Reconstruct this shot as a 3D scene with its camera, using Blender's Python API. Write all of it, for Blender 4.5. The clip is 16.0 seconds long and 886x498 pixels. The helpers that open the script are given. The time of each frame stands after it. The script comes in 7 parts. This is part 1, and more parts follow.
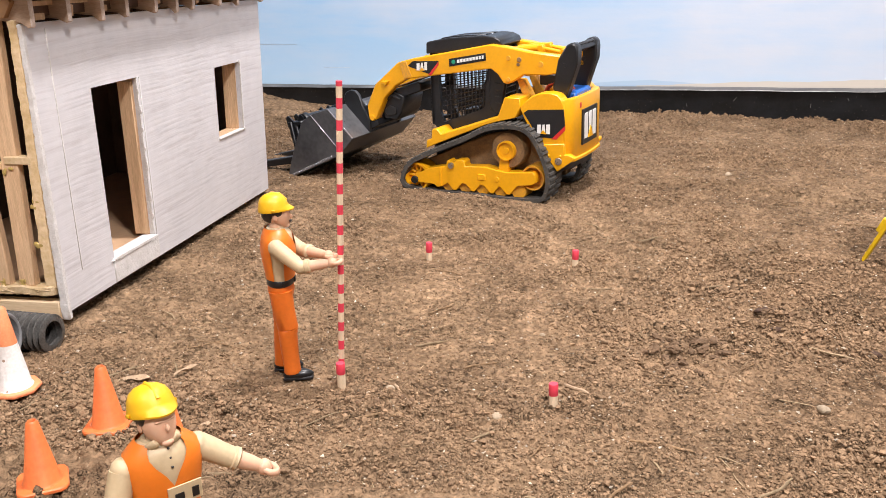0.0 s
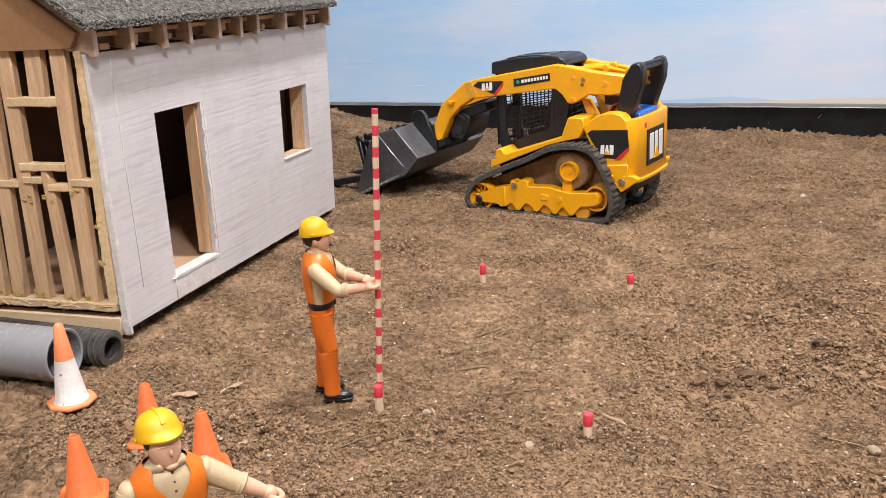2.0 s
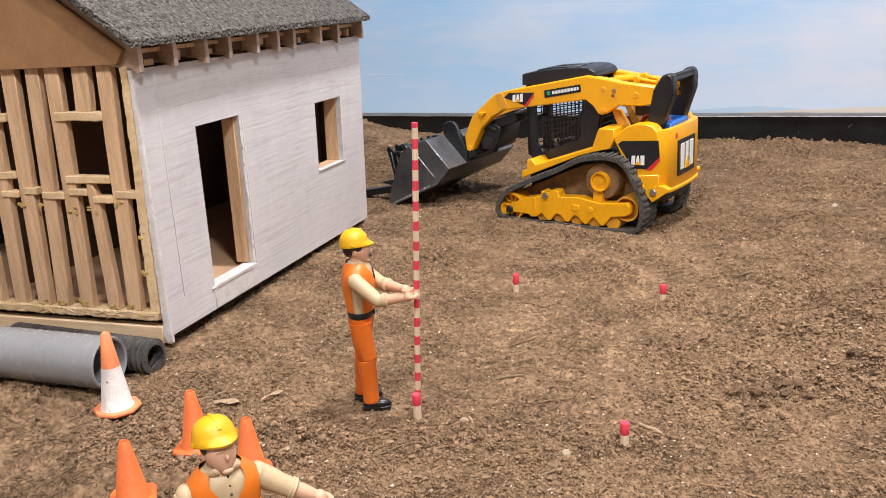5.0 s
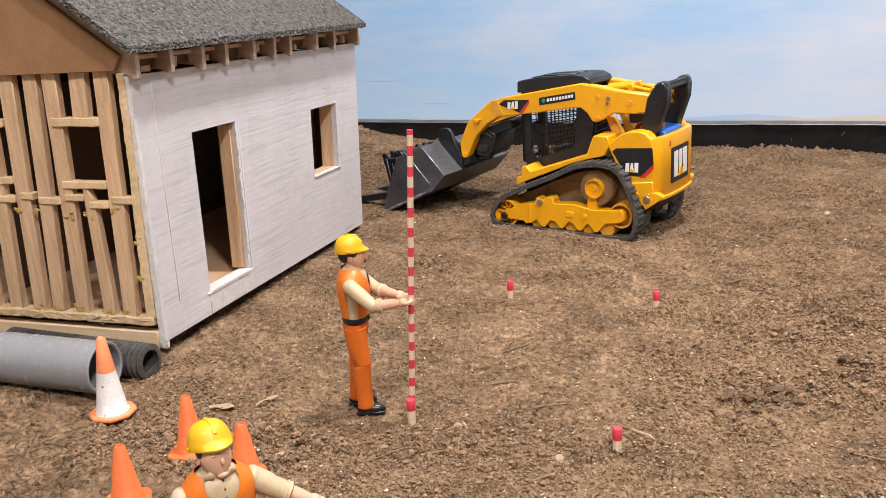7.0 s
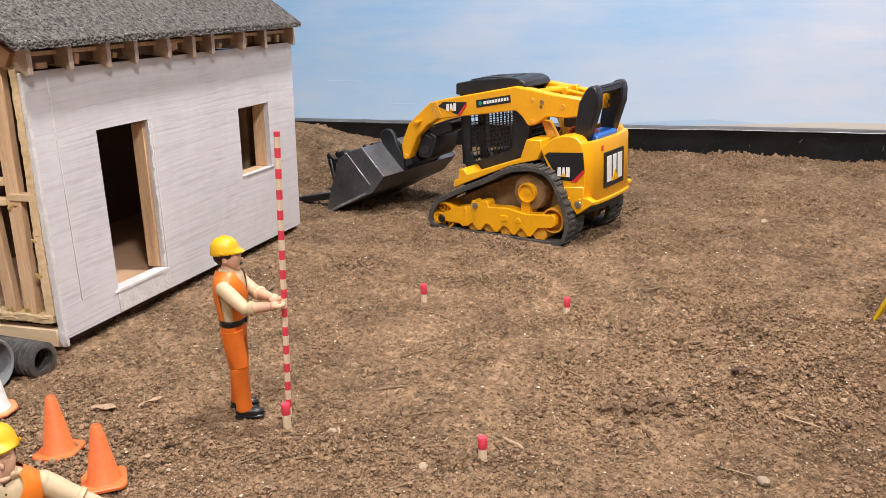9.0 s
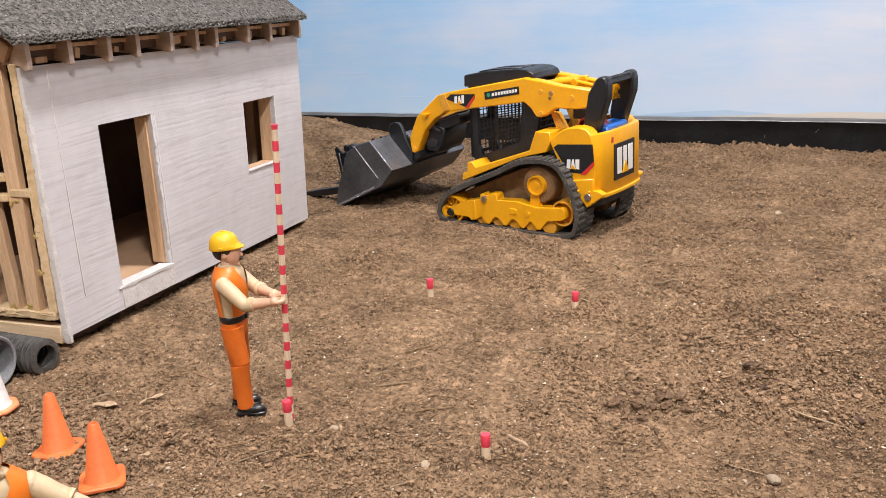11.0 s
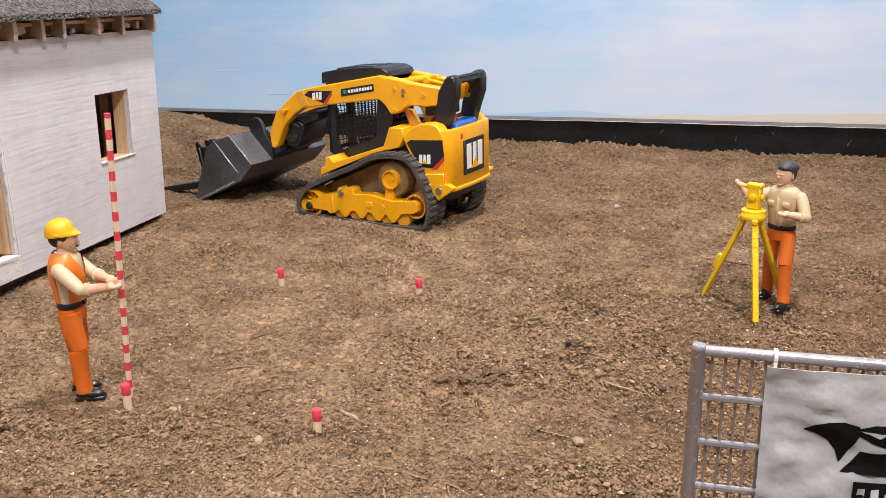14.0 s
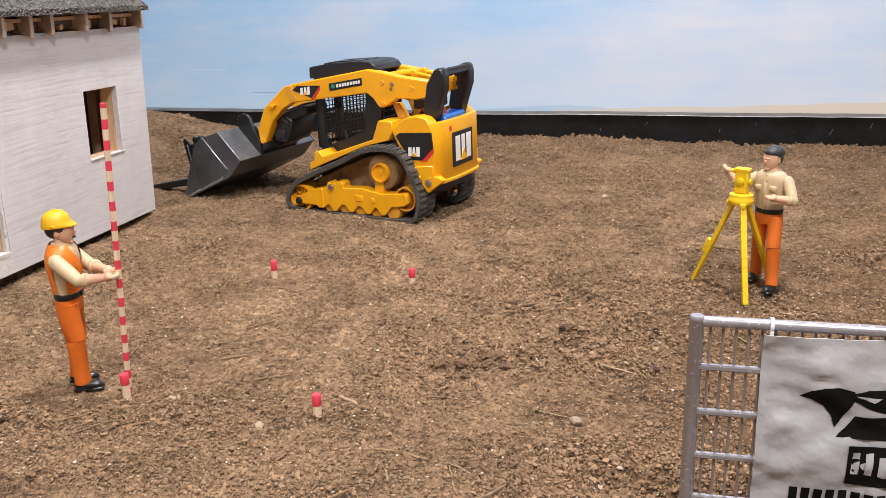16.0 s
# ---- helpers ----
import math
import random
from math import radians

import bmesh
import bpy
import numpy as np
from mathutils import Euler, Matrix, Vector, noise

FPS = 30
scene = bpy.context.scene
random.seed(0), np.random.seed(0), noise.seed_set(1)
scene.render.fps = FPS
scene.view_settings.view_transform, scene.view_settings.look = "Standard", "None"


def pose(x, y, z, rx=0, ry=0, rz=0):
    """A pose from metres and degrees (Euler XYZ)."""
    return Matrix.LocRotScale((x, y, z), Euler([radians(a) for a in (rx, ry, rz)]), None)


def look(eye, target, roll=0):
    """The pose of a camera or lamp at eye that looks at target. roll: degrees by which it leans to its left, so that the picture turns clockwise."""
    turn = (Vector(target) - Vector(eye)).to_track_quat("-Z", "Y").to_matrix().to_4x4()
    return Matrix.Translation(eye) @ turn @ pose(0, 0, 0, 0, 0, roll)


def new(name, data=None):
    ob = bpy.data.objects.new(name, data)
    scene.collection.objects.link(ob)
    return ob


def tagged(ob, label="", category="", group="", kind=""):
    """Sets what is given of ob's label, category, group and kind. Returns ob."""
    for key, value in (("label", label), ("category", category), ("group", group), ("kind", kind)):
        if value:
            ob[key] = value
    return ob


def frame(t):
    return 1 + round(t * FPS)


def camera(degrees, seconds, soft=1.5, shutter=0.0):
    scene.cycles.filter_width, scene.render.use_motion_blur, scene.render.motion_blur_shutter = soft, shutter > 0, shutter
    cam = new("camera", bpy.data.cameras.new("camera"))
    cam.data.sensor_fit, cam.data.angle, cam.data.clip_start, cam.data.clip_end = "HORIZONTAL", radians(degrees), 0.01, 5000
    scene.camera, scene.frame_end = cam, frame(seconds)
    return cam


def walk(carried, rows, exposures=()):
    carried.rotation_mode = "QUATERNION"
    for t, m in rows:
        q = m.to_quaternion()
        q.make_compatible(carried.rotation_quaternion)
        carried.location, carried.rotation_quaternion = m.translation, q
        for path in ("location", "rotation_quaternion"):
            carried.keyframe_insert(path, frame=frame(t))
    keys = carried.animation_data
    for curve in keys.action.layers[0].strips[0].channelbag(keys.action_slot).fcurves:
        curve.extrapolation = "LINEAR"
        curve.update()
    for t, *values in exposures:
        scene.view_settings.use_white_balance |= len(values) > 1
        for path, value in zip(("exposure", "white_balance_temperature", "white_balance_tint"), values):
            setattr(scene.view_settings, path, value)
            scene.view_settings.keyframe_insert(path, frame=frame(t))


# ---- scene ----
cam = camera(52.9, 16.0, soft=0.6)
PATH = [
    (0, (0.021, 0.009, 0.229), (-0.389, 1.86, -0.409), -1.4),
    (0.5, (0.055, 0.018, 0.244), (-0.541, 1.822, -0.381), -2.8),
    (1, (0.063, 0.019, 0.242), (-0.519, 1.832, -0.37), -2.6),
    (1.5, (0.053, 0.018, 0.238), (-0.557, 1.826, -0.364), -2.5),
    (2, (0.05, 0.018, 0.235), (-0.563, 1.823, -0.369), -2.6),
    (2.5, (0.05, 0.016, 0.236), (-0.593, 1.814, -0.36), -2.9),
    (3, (0.047, 0.015, 0.237), (-0.62, 1.806, -0.351), -3.1),
    (3.5, (0.048, 0.012, 0.238), (-0.623, 1.804, -0.346), -3.1),
    (4, (0.047, 0.009, 0.239), (-0.623, 1.801, -0.345), -3.1),
    (6.5, (0.045, 0.007, 0.239), (-0.61, 1.807, -0.335), -2.9),
    (7, (0.047, 0.005, 0.24), (-0.608, 1.806, -0.33), -2.8),
    (7.5, (0.05, 0.002, 0.241), (-0.603, 1.804, -0.331), -2.8),
    (8, (0.066, 0.009, 0.244), (-0.586, 1.813, -0.325), -2.4),
    (8.5, (0.096, 0.024, 0.241), (-0.558, 1.828, -0.326), -1.9),
    (9, (0.114, 0.035, 0.238), (-0.559, 1.83, -0.332), -2.0),
    (11.5, (0.118, 0.046, 0.235), (-0.59, 1.823, -0.347), -2.6),
    (12, (0.118, 0.043, 0.235), (-0.581, 1.824, -0.347), -2.2),
    (12.5, (0.12, 0.04, 0.234), (-0.571, 1.824, -0.349), -2.0),
    (13, (0.125, 0.036, 0.234), (-0.543, 1.828, -0.35), -1.9),
    (13.5, (0.143, 0.031, 0.233), (-0.425, 1.857, -0.351), -1.1),
    (14, (0.157, 0.027, 0.234), (-0.312, 1.881, -0.352), -0.8),
    (14.5, (0.155, 0.025, 0.234), (-0.285, 1.886, -0.352), -1.3),
    (15, (0.161, 0.023, 0.233), (-0.275, 1.886, -0.35), -1.3),
    (15.5, (0.161, 0.022, 0.233), (-0.279, 1.885, -0.346), -1.3),
    (16, (0.152, 0.018, 0.227), (-0.281, 1.881, -0.357), -1.4),
]
walk(cam, [(t, look(eye, target, roll)) for t, eye, target, roll in PATH], [(0.0, 0.32), (0.4, 0.09), (16.0, 0.09)])

# ---- light ----
world = bpy.data.worlds.new("room_light")
scene.world = world
world.use_nodes = True
world.node_tree.nodes["Background"].inputs[0].default_value = (1.0, 0.95, 0.9, 1)
world.node_tree.nodes["Background"].inputs[1].default_value = 0.03


def ceiling_lamp(x, y, z, sx, sy, watts, tint, target):
    data = bpy.data.lights.new("ceiling_lamp_light", "AREA")
    data.shape, data.size, data.size_y, data.energy, data.color = "RECTANGLE", sx, sy, watts, tint
    ob = new("ceiling_lamp_light", data)
    ob.matrix_world = look((x, y, z), target)
    return ob


LAMPS = ((0.66, -0.40, 0.18, 0.14, 21.5, (0.0, 0.5, 0.0)), (0.15, 0.62, 0.14, 0.12, 24.0, (0.10, 0.70, 0.0)), (-0.30, -0.45, 0.45, 0.30, 17.5, (-0.1, 0.4, 0.0)))
for lx, ly, sx, sy, watts, aim in LAMPS:
    ceiling_lamp(lx, ly, 1.42, sx, sy, watts, (1.0, 0.950, 0.950), aim)


# ---- materials ----
def material(name, colour, rough=0.5, metal=0.0, spread=0.12, scale=120.0, bump=0.0, bump_scale=600.0, second=None,
             stretch=(1, 1, 1), island=0.0, objrand=0.0, spec=0.5, sss=0.0):
    """Base colour with two scales of variation, optional second tone, fine relief."""
    m = bpy.data.materials.new(name)
    m.use_nodes = True
    nt = m.node_tree
    N, L = nt.nodes, nt.links
    b = N["Principled BSDF"]
    b.inputs["Roughness"].default_value = rough
    b.inputs["Metallic"].default_value = metal
    b.inputs["Specular IOR Level"].default_value = spec
    tc = N.new("ShaderNodeTexCoord")
    mp = N.new("ShaderNodeMapping")
    mp.inputs["Scale"].default_value = stretch
    L.new(tc.outputs["Object"], mp.inputs["Vector"])
    n1 = N.new("ShaderNodeTexNoise")
    n1.inputs["Scale"].default_value, n1.inputs["Detail"].default_value = scale, 5
    n2 = N.new("ShaderNodeTexNoise")
    n2.inputs["Scale"].default_value, n2.inputs["Detail"].default_value = scale * 7, 3
    L.new(mp.outputs[0], n1.inputs["Vector"])
    L.new(mp.outputs[0], n2.inputs["Vector"])
    mix = N.new("ShaderNodeMath")
    mix.operation = "MULTIPLY_ADD"
    mix.inputs[1].default_value = 0.4
    L.new(n2.outputs[0], mix.inputs[0])
    sc = N.new("ShaderNodeMath")
    sc.operation = "MULTIPLY"
    sc.inputs[1].default_value = 0.6
    L.new(n1.outputs[0], sc.inputs[0])
    L.new(sc.outputs[0], mix.inputs[2])
    ramp = N.new("ShaderNodeValToRGB")
    c = Vector(colour)
    d = Vector(second) if second else c * (1 - 2 * spread)
    e = c * (1 + spread)
    ramp.color_ramp.elements[0].position, ramp.color_ramp.elements[0].color = 0.33, (*d, 1)
    ramp.color_ramp.elements[1].position, ramp.color_ramp.elements[1].color = 0.66, (*e, 1)
    L.new(mix.outputs[0], ramp.inputs[0])
    out = ramp.outputs[0]
    if island or objrand:
        hsv = N.new("ShaderNodeHueSaturation")
        if island:
            src = N.new("ShaderNodeNewGeometry").outputs["Random Per Island"]
        else:
            src = N.new("ShaderNodeObjectInfo").outputs["Random"]
        mr = N.new("ShaderNodeMapRange")
        k = island or objrand
        mr.inputs[3].default_value, mr.inputs[4].default_value = 1 - k, 1 + k
        L.new(src, mr.inputs[0])
        L.new(mr.outputs[0], hsv.inputs["Value"])
        L.new(out, hsv.inputs["Color"])
        out = hsv.outputs[0]
    L.new(out, b.inputs["Base Color"])
    rr = N.new("ShaderNodeMapRange")
    rr.inputs[3].default_value, rr.inputs[4].default_value = max(rough - 0.12, 0.03), min(rough + 0.12, 1)
    L.new(n2.outputs[0], rr.inputs[0])
    L.new(rr.outputs[0], b.inputs["Roughness"])
    if sss:
        b.inputs["Subsurface Weight"].default_value = sss
        b.inputs["Subsurface Scale"].default_value = 0.0015
        b.inputs["Subsurface Radius"].default_value = (1, 0.6, 0.4)
    if bump:
        n3 = N.new("ShaderNodeTexNoise")
        n3.inputs["Scale"].default_value, n3.inputs["Detail"].default_value = bump_scale, 4
        L.new(mp.outputs[0], n3.inputs["Vector"])
        bp = N.new("ShaderNodeBump")
        bp.inputs["Strength"].default_value, bp.inputs["Distance"].default_value = bump, 0.001
        L.new(n3.outputs[0], bp.inputs["Height"])
        L.new(bp.outputs[0], b.inputs["Normal"])
    return m


YELLOW = material("yellow_plastic", (0.82, 0.385, 0.006), 0.36, spread=0.05, scale=60, bump=0.05, bump_scale=300)
# dust on wheels and pins; shading colour on the lift arm's elbow band
DUSTYSHADE = material("dusty_shaded_yellow_plastic", (0.76, 0.35, 0.010), 0.5, second=(0.46, 0.23, 0.05), scale=60, bump=0.1)
BLACK = material("black_plastic", (0.011, 0.012, 0.0145), 0.40, spread=0.2, scale=80, bump=0.08, bump_scale=500)
BLACKDUST = material("dusty_black_plastic", (0.020, 0.020, 0.021), 0.55, second=(0.016, 0.016, 0.017), scale=70, bump=0.15)
GREYMETAL = material("worn_dark_bucket", (0.135, 0.137, 0.145), 0.33, second=(0.070, 0.071, 0.077), scale=30, bump=0.06, metal=0.35)
RUBBER = material("dusty_track_rubber", (0.078, 0.071, 0.062), 0.75, second=(0.026, 0.025, 0.024), scale=60, bump=0.4, bump_scale=700)
HOUSING = material("brown_dusty_housing", (0.29, 0.165, 0.065), 0.7, second=(0.11, 0.065, 0.033), scale=90, bump=0.2)
WHITEDEC = material("white_decal", (0.82, 0.82, 0.80), 0.35, spread=0.03)
REDDEC = material("red_decal", (0.62, 0.03, 0.03), 0.35, spread=0.05)
STEEL = material("screw_steel", (0.55, 0.55, 0.55), 0.3, metal=1.0)
BLUE = material("blue_battery_wrap", (0.02, 0.14, 0.55), 0.35, spread=0.2)
GREENDEC = material("green_decal", (0.02, 0.30, 0.18), 0.4)
WIRE = material("red_wire", (0.65, 0.09, 0.05), 0.4)
ORANGE = material("orange_cone_plastic", (0.66, 0.16, 0.042), 0.48, second=(0.56, 0.12, 0.03), scale=60, bump=0.08, sss=0.1)
PEACH = material("faded_orange_plastic", (0.80, 0.27, 0.12), 0.55, second=(0.66, 0.20, 0.08), scale=120, bump=0.15, sss=0.1)
CONEWHITE = material("scuffed_white_paint", (0.68, 0.65, 0.63), 0.6, second=(0.56, 0.52, 0.49), scale=110, bump=0.15)
GREYPIPE = material("grey_pvc", (0.235, 0.24, 0.25), 0.25, spread=0.03, scale=30, bump=0.02)
PEGWOOD = material("pale_dowel_wood", (0.76, 0.60, 0.42), 0.65, spread=0.1, stretch=(6, 6, 1), scale=80)
PEGRED = material("red_peg_paint", (0.70, 0.050, 0.085), 0.6, spread=0.08, scale=200, bump=0.1)
VEST = material("orange_vest_plastic", (0.70, 0.172, 0.012), 0.42, spread=0.05, scale=70, sss=0.1)
TROUSER = material("orange_trouser_plastic", (0.64, 0.142, 0.014), 0.45, spread=0.07, scale=70, sss=0.1)
SHIRT = material("cream_shirt_plastic", (0.52, 0.395, 0.24), 0.5, spread=0.06, scale=90, sss=0.1)
SKIN = material("tan_toy_plastic", (0.62, 0.37, 0.245), 0.5, spread=0.04, sss=0.15)
HELMET = material("yellow_helmet_plastic", (0.69, 0.385, 0.006), 0.45, spread=0.04)
SHOE = material("glossy_black_shoe", (0.008, 0.008, 0.009), 0.32)
HAIR = material("dark_brown_hair", (0.03, 0.022, 0.018), 0.5)
CAP = material("dark_slate_hair", (0.035, 0.037, 0.044), 0.55, scale=300, bump=0.4)
TRIPODM = material("yellow_tripod_plastic", (0.78, 0.50, 0.010), 0.4, spread=0.06, scale=80)
FENCEM = material("silver_grey_fence", (0.40, 0.39, 0.42), 0.24, spread=0.06, metal=0.55, scale=60)
# grey wire tinted brown: the soil's reflection is put into the colour
FENCEWIRE = material("soil_reflecting_grey_wire", (0.27, 0.225, 0.20), 0.4, spread=0.1, metal=0.3, scale=60)
GLUEM = material("dried_yellow_glue", (0.52, 0.37, 0.12), 0.35, spread=0.2, scale=300)
RAFTERWOOD = material("brown_rafter_wood", (0.46, 0.335, 0.245), 0.7, second=(0.34, 0.235, 0.165), stretch=(1, 5, 5), scale=60, bump=0.2, objrand=0.12)
STUDWOOD = material("pine_stud_wood", (0.67, 0.46, 0.28), 0.65, second=(0.47, 0.295, 0.165), stretch=(5, 5, 0.35), scale=60, bump=0.35, bump_scale=250, objrand=0.10)
BEAMWOOD = material("pine_beam_wood", (0.78, 0.60, 0.40), 0.65, second=(0.66, 0.47, 0.27), stretch=(0.4, 5, 5), scale=60, bump=0.2, bump_scale=250, objrand=0.10)
PALEEND = material("whitewashed_rafter_end", (0.66, 0.58, 0.54), 0.7, second=(0.50, 0.40, 0.33), scale=160, bump=0.3)
GLUED = material("glue_stained_pine", (0.68, 0.52, 0.34), 0.6, second=(0.55, 0.38, 0.17), scale=70, bump=0.5, bump_scale=300, objrand=0.1)
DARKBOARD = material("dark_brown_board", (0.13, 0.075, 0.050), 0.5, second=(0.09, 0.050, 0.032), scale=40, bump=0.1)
BROWNBOARD = material("brown_hardboard", (0.30, 0.165, 0.075), 0.6, second=(0.25, 0.13, 0.06), scale=50, bump=0.1)
FLOORBOARD = material("tan_mdf_floor", (0.52, 0.33, 0.20), 0.5, spread=0.1, scale=30)
STRAW = material("dry_straw", (0.33, 0.24, 0.145), 0.8, spread=0.2, scale=300, island=0.35, spec=0.15)
TWIG = material("brown_twig", (0.25, 0.160, 0.090), 0.85, spread=0.25, scale=300, bump=0.4, objrand=0.25, spec=0.12)
LEAFM = material("dry_leaf", (0.40, 0.285, 0.180), 0.8, second=(0.27, 0.18, 0.11), scale=300, bump=0.5)
PEBBLE = material("dusty_brown_pebble", (0.36, 0.285, 0.200), 0.85, second=(0.25, 0.185, 0.12), scale=150, bump=0.3, objrand=0.2)
STONE = material("pale_grit", (0.50, 0.42, 0.32), 0.8, spread=0.2, scale=300, island=0.35, bump=0.3)
DARKCHIP = material("dark_damp_chip", (0.095, 0.060, 0.043), 0.9, second=(0.05, 0.031, 0.023), scale=200, bump=0.6, spec=0.12)
DAMP = material("damp_dark_soil", (0.178, 0.114, 0.070), 0.95, second=(0.098, 0.062, 0.039), scale=220, bump=0.6, bump_scale=1200, spec=0.1, objrand=0.2)
CLOD = material("soil_clod", (0.268, 0.174, 0.105), 0.95, second=(0.160, 0.103, 0.060), scale=220, island=0.30, bump=0.35, bump_scale=1200, spec=0.15)
ROOMPAINT = material("grey_white_room_paint", (0.55, 0.53, 0.50), 0.8, spread=0.04, scale=5)
PANELM = material("white_lamp_panel", (0.8, 0.8, 0.8), 0.4)


def soil_material():
    m = material("brown_soil", (0.254, 0.168, 0.103), 0.95, second=(0.174, 0.114, 0.069), scale=34, bump=0.6, bump_scale=1500, spec=0.12)
    nt = m.node_tree
    N, L = nt.nodes, nt.links
    b = N["Principled BSDF"]
    old = b.inputs["Base Color"].links[0].from_socket
    tc = N["Texture Coordinate"]
    big = N.new("ShaderNodeTexNoise")
    big.inputs["Scale"].default_value, big.inputs["Detail"].default_value = 5.0, 4
    L.new(tc.outputs["Object"], big.inputs["Vector"])
    grit = N.new("ShaderNodeTexNoise")
    grit.inputs["Scale"].default_value, grit.inputs["Detail"].default_value = 190, 6
    L.new(tc.outputs["Object"], grit.inputs["Vector"])
    r1 = N.new("ShaderNodeValToRGB")
    r1.color_ramp.elements[0].position, r1.color_ramp.elements[0].color = 0.36, (0.86, 0.84, 0.82, 1)
    r1.color_ramp.elements[1].position, r1.color_ramp.elements[1].color = 0.64, (1.14, 1.14, 1.12, 1)
    L.new(big.outputs[0], r1.inputs[0])
    r2 = N.new("ShaderNodeValToRGB")
    r2.color_ramp.elements[0].position, r2.color_ramp.elements[0].color = 0.38, (0.72, 0.705, 0.69, 1)
    r2.color_ramp.elements[1].position, r2.color_ramp.elements[1].color = 0.60, (1.16, 1.16, 1.15, 1)
    L.new(grit.outputs[0], r2.inputs[0])
    m1 = N.new("ShaderNodeMix")
    m1.data_type, m1.blend_type = "RGBA", "MULTIPLY"
    m1.inputs[0].default_value = 1
    L.new(old, m1.inputs[6])
    L.new(r1.outputs[0], m1.inputs[7])
    m2 = N.new("ShaderNodeMix")
    m2.data_type, m2.blend_type = "RGBA", "MULTIPLY"
    m2.inputs[0].default_value = 1
    L.new(m1.outputs[2], m2.inputs[6])
    L.new(r2.outputs[0], m2.inputs[7])
    # pale grit specks
    vor = N.new("ShaderNodeTexVoronoi")
    vor.inputs["Scale"].default_value = 260
    L.new(tc.outputs["Object"], vor.inputs["Vector"])
    lt = N.new("ShaderNodeMath")
    lt.operation = "LESS_THAN"
    lt.inputs[1].default_value = 0.11
    L.new(vor.outputs["Distance"], lt.inputs[0])
    sep = N.new("ShaderNodeSeparateColor")
    L.new(vor.outputs["Color"], sep.inputs[0])
    gt = N.new("ShaderNodeMath")
    gt.operation = "GREATER_THAN"
    gt.inputs[1].default_value = 0.80
    L.new(sep.outputs[0], gt.inputs[0])
    both = N.new("ShaderNodeMath")
    both.operation = "MULTIPLY"
    L.new(lt.outputs[0], both.inputs[0])
    L.new(gt.outputs[0], both.inputs[1])
    m3 = N.new("ShaderNodeMix")
    m3.data_type = "RGBA"
    L.new(both.outputs[0], m3.inputs[0])
    L.new(m2.outputs[2], m3.inputs[6])
    m3.inputs[7].default_value = (0.44, 0.34, 0.24, 1)
    # crumb relief
    warp = N.new("ShaderNodeTexNoise")
    warp.inputs["Scale"].default_value, warp.inputs["Detail"].default_value = 300, 2
    L.new(tc.outputs["Object"], warp.inputs["Vector"])
    wadd = N.new("ShaderNodeMix")
    wadd.data_type, wadd.blend_type = "RGBA", "LINEAR_LIGHT"
    wadd.inputs[0].default_value = 0.0012
    L.new(tc.outputs["Object"], wadd.inputs[6])
    L.new(warp.outputs["Color"], wadd.inputs[7])
    prev = b.inputs["Normal"].links[0].from_node
    trod = N.new("ShaderNodeTexNoise")
    trod.inputs["Scale"].default_value, trod.inputs["Detail"].default_value = 22, 3
    L.new(tc.outputs["Object"], trod.inputs["Vector"])
    firm = N.new("ShaderNodeMapRange")
    firm.inputs[1].default_value, firm.inputs[2].default_value = 0.40, 0.60
    firm.inputs[3].default_value, firm.inputs[4].default_value = 0.4, 1.0
    L.new(trod.outputs[0], firm.inputs[0])
    tone = m3.outputs[2]
    for vs, dist, vary in ((150, 0.0048, 0.09), (310, 0.0042, 0.14), (620, 0.0013, 0.08), (1500, 0.0004, 0.0)):
        cr = N.new("ShaderNodeTexVoronoi")
        cr.feature = "SMOOTH_F1"
        cr.inputs["Smoothness"].default_value = 0.25
        cr.inputs["Scale"].default_value = vs
        L.new(wadd.outputs[2], cr.inputs["Vector"])
        bp = N.new("ShaderNodeBump")
        bp.invert = True
        bp.inputs["Distance"].default_value = dist
        L.new(firm.outputs[0], bp.inputs["Strength"])
        L.new(cr.outputs["Distance"], bp.inputs["Height"])
        L.new(bp.outputs[0], prev.inputs["Normal"])
        prev = bp
        if vary:
            # each grain has its own tone
            one = N.new("ShaderNodeSeparateColor")
            L.new(cr.outputs["Color"], one.inputs[0])
            mr = N.new("ShaderNodeMapRange")
            mr.inputs[1].default_value, mr.inputs[2].default_value = 0.15, 0.85
            mr.inputs[3].default_value, mr.inputs[4].default_value = 1 - vary, 1 + vary
            L.new(one.outputs[0], mr.inputs[0])
            hs = N.new("ShaderNodeHueSaturation")
            L.new(mr.outputs[0], hs.inputs["Value"])
            L.new(tone, hs.inputs["Color"])
            tone = hs.outputs[0]
    # damp, darker soil towards the tripod and along the near left
    sepx = N.new("ShaderNodeSeparateXYZ")
    L.new(tc.outputs["Object"], sepx.inputs[0])
    wob = N.new("ShaderNodeMath")
    wob.operation = "MULTIPLY_ADD"
    wob.inputs[1].default_value = 0.35
    L.new(big.outputs[0], wob.inputs[0])
    L.new(sepx.outputs[0], wob.inputs[2])
    far = N.new("ShaderNodeMapRange")
    far.inputs[1].default_value, far.inputs[2].default_value = 0.66, 0.86
    far.inputs[3].default_value, far.inputs[4].default_value = 0.0, -0.25
    L.new(sepx.outputs[1], far.inputs[0])
    near_only = N.new("ShaderNodeMath")
    near_only.operation = "ADD"
    L.new(wob.outputs[0], near_only.inputs[0])
    L.new(far.outputs[0], near_only.inputs[1])
    dr = N.new("ShaderNodeMapRange")
    dr.inputs[1].default_value, dr.inputs[2].default_value = 0.22, 0.38
    dr.inputs[3].default_value, dr.inputs[4].default_value = 0.0, 0.60
